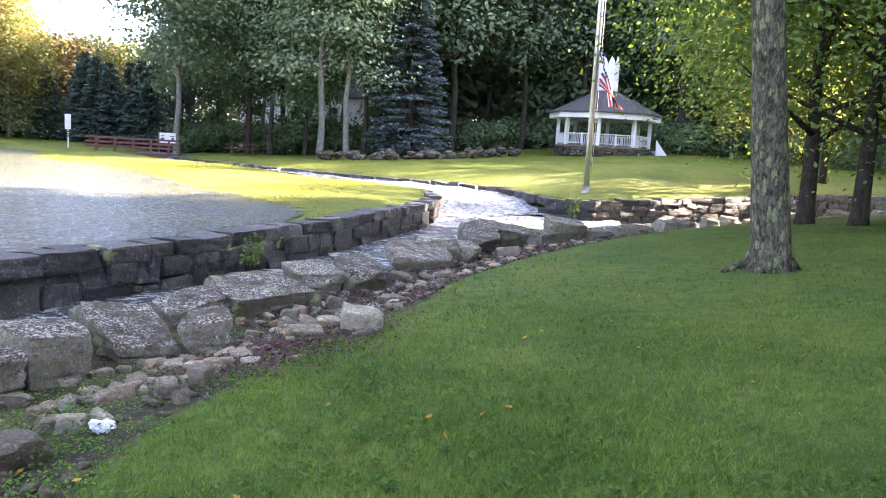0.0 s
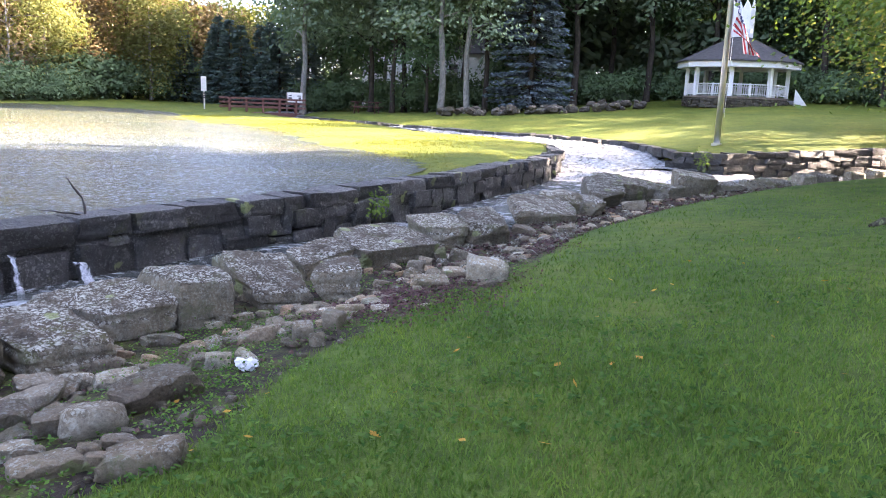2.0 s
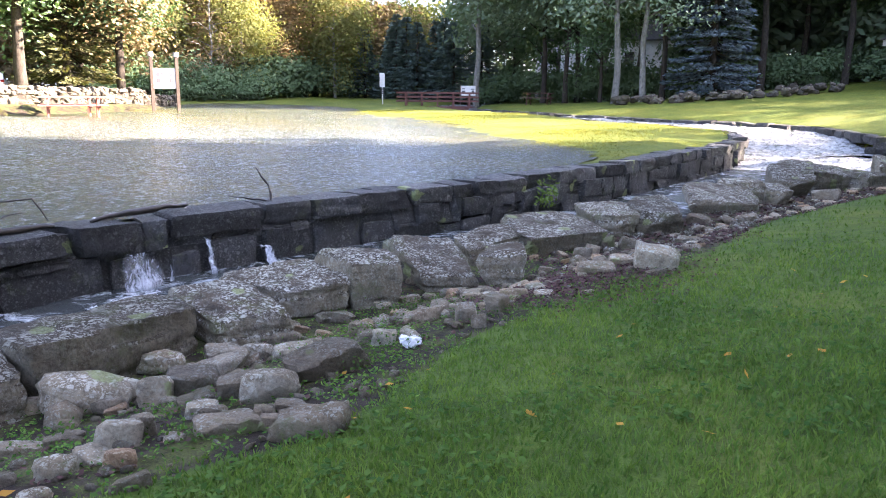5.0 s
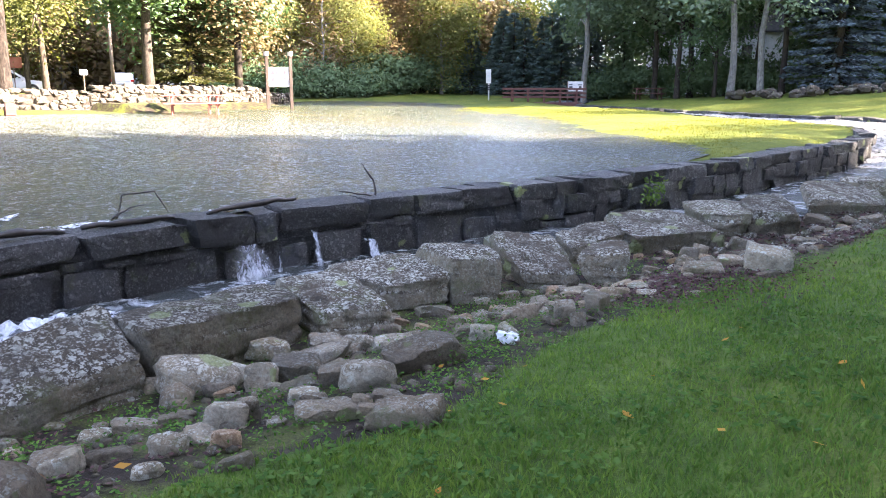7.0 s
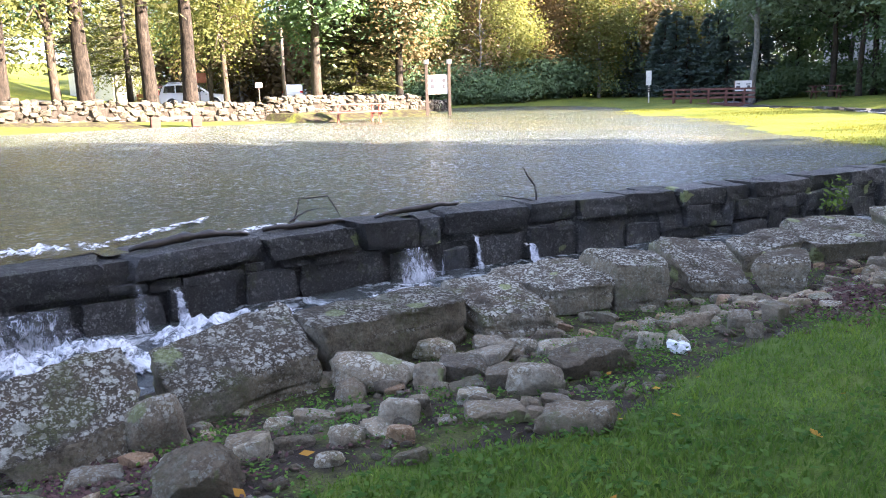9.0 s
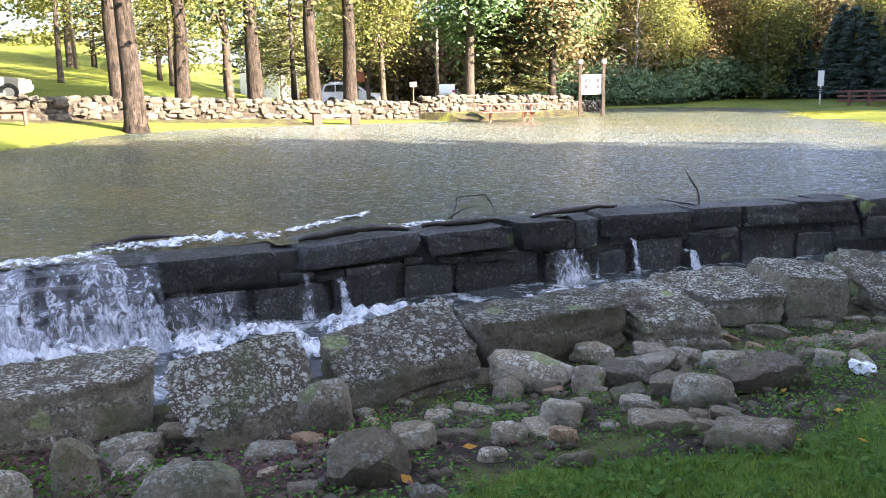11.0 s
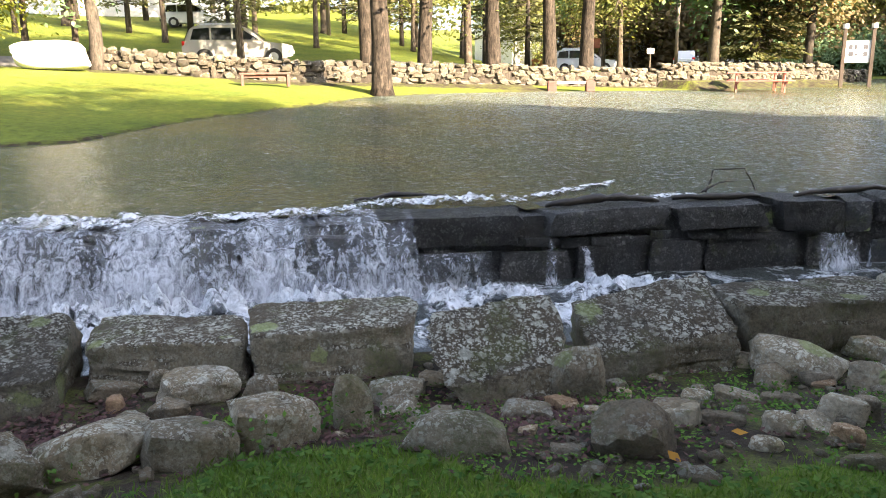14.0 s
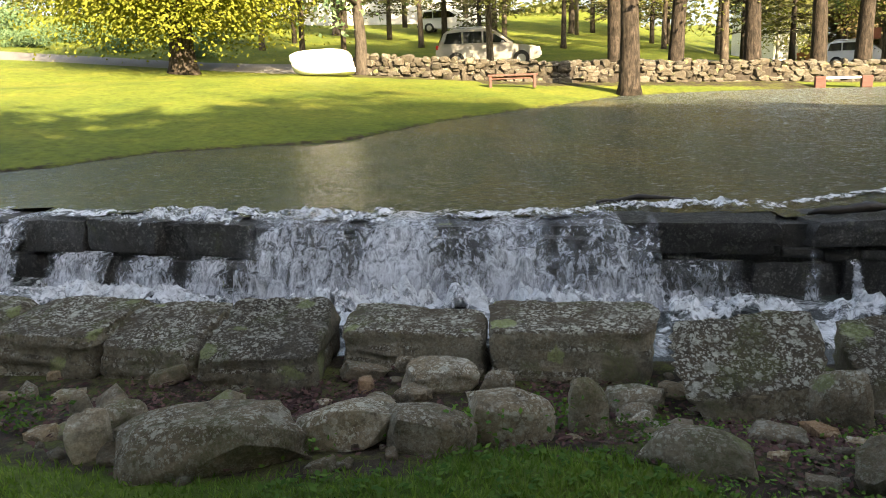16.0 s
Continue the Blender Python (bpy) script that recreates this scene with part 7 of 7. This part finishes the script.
drift([(-6.25, 2.8, 0.02), (-6.15, 3.15, 0.07), (-6.07, 3.5, 0.08), (-5.98, 3.85, 0.04)], [0.025, 0.06, 0.055, 0.025], "wet black log stranded on the wall's crest")
drift([(-6.05, 4.05, 0.04), (-5.95, 4.5, 0.06), (-5.84, 4.9, 0.05)], [0.03, 0.05, 0.03], "wet black branch with a bent twig on the crest", [([(-5.95, 4.35, 0.1), (-5.98, 4.45, 0.3), (-5.9, 4.75, 0.32), (-5.85, 4.85, 0.1)], [0.014, 0.011, 0.01, 0.006]), ([(-5.95, 4.3, 0.1), (-5.97, 4.5, 0.19), (-5.93, 4.7, 0.2)], [0.012, 0.01, 0.005])])
drift([(-5.82, 5.3, 0.02), (-5.72, 5.7, 0.06), (-5.62, 6.1, 0.09), (-5.57, 6.35, 0.08)], [0.02, 0.05, 0.05, 0.025], "wet black branch lying along the crest")
drift([(-5.2, 7.35, 0.0), (-5.25, 7.37, 0.2), (-5.32, 7.3, 0.34), (-5.36, 7.25, 0.42)], [0.022, 0.018, 0.012, 0.005], "forked dead twig standing out of the water", [([(-5.2, 7.3, 0.02), (-5.35, 7.1, 0.07), (-5.5, 6.95, 0.11)], [0.014, 0.011, 0.006])])
drift([(-7.2, 1.2, 0.05), (-7.15, 1.6, 0.09), (-7.0, 2.05, 0.06)], [0.02, 0.035, 0.02], "wet black stick caught in the foam above the wall")


def weed(x, y, r, h, n, leaf, seed, label="low green weeds growing among the stones"):
    rs_ = np.random.RandomState(seed)
    C = rs_.normal(0, 1, (n, 3)) * np.array([r * 0.45, r * 0.45, 0]) + np.array([x, y, 0])
    C[:, 2] = land(C[:, 0], C[:, 1])[0] + rs_.uniform(0.01, h, n)
    tagged(quad_cloud("weed_clump", leaf_quads(C, leaf, rs_, 0.8), WEED), label, "weeds", "weeds among the stones", "stuff")


for i, (x, y, r, h, n) in enumerate([(-2.2, 4.2, 0.5, 0.12, 420), (-1.8, 3.75, 0.35, 0.1, 300), (-2.35, 5.2, 0.4, 0.14, 300), (-3.15, 0.55, 0.3, 0.12, 260), (-3.0, 1.6, 0.3, 0.14, 240), (-3.4, 0.1, 0.3, 0.22, 240), (-3.55, -2.6, 0.3, 0.22, 240), (-3.6, -3.1, 0.3, 0.2, 200), (-2.4, 2.7, 0.5, 0.05, 260), (-2.0, 2.4, 0.5, 0.05, 220),
                                     (-1.6, 3.2, 0.4, 0.05, 200), (-3.15, -0.3, 0.2, 0.2, 120), (-1.3, 5.2, 0.4, 0.06, 200), (-0.9, 6.0, 0.4, 0.06, 200), (-2.9, 2.3, 0.3, 0.1, 160), (-3.05, -1.1, 0.3, 0.1, 100)]):
    weed(x, y, r, h, n, 0.013 if h < 0.2 else 0.019, 500 + i)
iv = np.random.RandomState(61)
for x, y, z, r, n in ((-3.25, 11.6, -0.25, 0.2, 130), (3.0, 24.2, -0.1, 0.3, 140)):
    C = iv.normal(0, 1, (n, 3)) * np.array([r * 0.4, r * 0.7, r * 0.6]) + np.array([x + 0.12, y, z])
    tagged(quad_cloud("wall_creeper", leaf_quads(C, 0.04, iv, 0.1), LEAF_MAPLE), "green creeper hanging over the stone wall", "creeper", "creepers on the walls")


# ---- grass ----
def grass(name, n, region, h0, h1, seed, width=0.004, material=BLADE):
    """Single bent blades on the lawn, denser near the path."""
    rs_ = np.random.RandomState(seed)
    P = region(n, rs_)
    z, dirt, road = land(P[:, 0], P[:, 1])
    db = dist(B, P[:, 0], P[:, 1])
    ok = inside(CAMSIDE, P[:, 0], P[:, 1]) & (rs_.uniform(0, 1, len(P)) > dirt * 1.05)
    P, z, db = P[ok], z[ok], db[ok]
    k = len(P)
    h = rs_.uniform(h0, h1, k) * (0.75 + 0.5 * (0.5 + 0.5 * np.sin(P[:, 0] * 2.1) * np.cos(P[:, 1] * 1.7)))
    a = rs_.uniform(0, 6.283, k)
    w = width * rs_.uniform(0.7, 1.5, k)
    lean = rs_.uniform(0.1, 0.75, k) * h
    b = rs_.uniform(0, 6.283, k)
    base = np.column_stack([P, z - 0.006])
    sx = np.column_stack([np.cos(a) * w, np.sin(a) * w, 0 * w])
    ln = np.column_stack([np.cos(b) * lean, np.sin(b) * lean, h * np.sqrt(1 - 0.4 * (lean / h) ** 2)])
    mid = base + ln * np.array([0.35, 0.35, 0.6])
    Q = np.stack([base - sx, base + sx, mid + sx * 0.8 + (ln - ln * [0.35, 0.35, 0.6]) * 0.98, mid - sx * 0.8], 1)
    tagged(quad_cloud(name, Q, material), "thick mown grass of the lawn", "grass", kind="stuff")


def ring(r0, r1, turn0=0, turn1=360):
    def f(n, rs_):
        r = r0 + (r1 - r0) * rs_.uniform(0, 1, n) * rs_.uniform(0.45, 1, n)
        a = rs_.uniform(radians(turn0), radians(turn1), n)
        return np.column_stack([0.3 + r * np.cos(a), -0.3 + r * np.sin(a)])
    return f


grass("grass", 470000, ring(0.0, 10.0), 0.022, 0.054, 81, 0.0029)
grass("grass", 80000, ring(6.0, 24.0), 0.03, 0.06, 83, 0.0055)


def clover(n, seed):
    rs_ = np.random.RandomState(seed)
    P = ring(0.5, 11)(n, rs_)
    z, dirt, road = land(P[:, 0], P[:, 1])
    P = np.column_stack([P, z + 0.035])[inside(CAMSIDE, P[:, 0], P[:, 1]) & (dirt < 0.4) & (np.sin(P[:, 0] * 1.9 + 1) * np.cos(P[:, 1] * 1.5) > -0.1)]
    C = np.repeat(P, 3, 0) + rs_.normal(0, 0.012, (len(P) * 3, 3)) * np.array([1, 1, 0.3])
    tagged(quad_cloud("clover", leaf_quads(C, 0.019, rs_, 2.5), WEED), "clover leaves dotted through the lawn", "clover", kind="stuff")


clover(26000, 91)


def tufts(name, n, box_, keep, h0, h1, width, seed, label):
    """Longer uncut grass over a stretch of ground."""
    rs_ = np.random.RandomState(seed)
    P = np.column_stack([rs_.uniform(box_[0], box_[2], n), rs_.uniform(box_[1], box_[3], n)])
    P = P[keep(P[:, 0], P[:, 1])]
    z = land(P[:, 0], P[:, 1])[0]
    k = len(P)
    h = rs_.uniform(h0, h1, k) * (0.7 + 0.6 * np.sin(P[:, 0] * 0.9) * np.cos(P[:, 1] * 0.7) ** 2)
    a, b = rs_.uniform(0, 6.283, k), rs_.uniform(0, 6.283, k)
    w = width * rs_.uniform(0.6, 1.4, k)
    base = np.column_stack([P, z - 0.02])
    side = np.column_stack([np.cos(a) * w, np.sin(a) * w, 0 * w])
    tip = base + np.column_stack([np.cos(b) * h * 0.5, np.sin(b) * h * 0.5, h])
    tagged(quad_cloud(name, np.stack([base - side, base + side, tip + side * 0.3, tip - side * 0.3], 1), STRAW), label, "grass", kind="stuff")


tufts("long_grass", 150000, (-24, 8.5, 0, 37), lambda X, Y: inside(TONGUE, X, Y) & (dist(W, X, Y) > 0.5), 0.035, 0.075, 0.008, 95, "longer yellow-green grass between the flood and the creek")
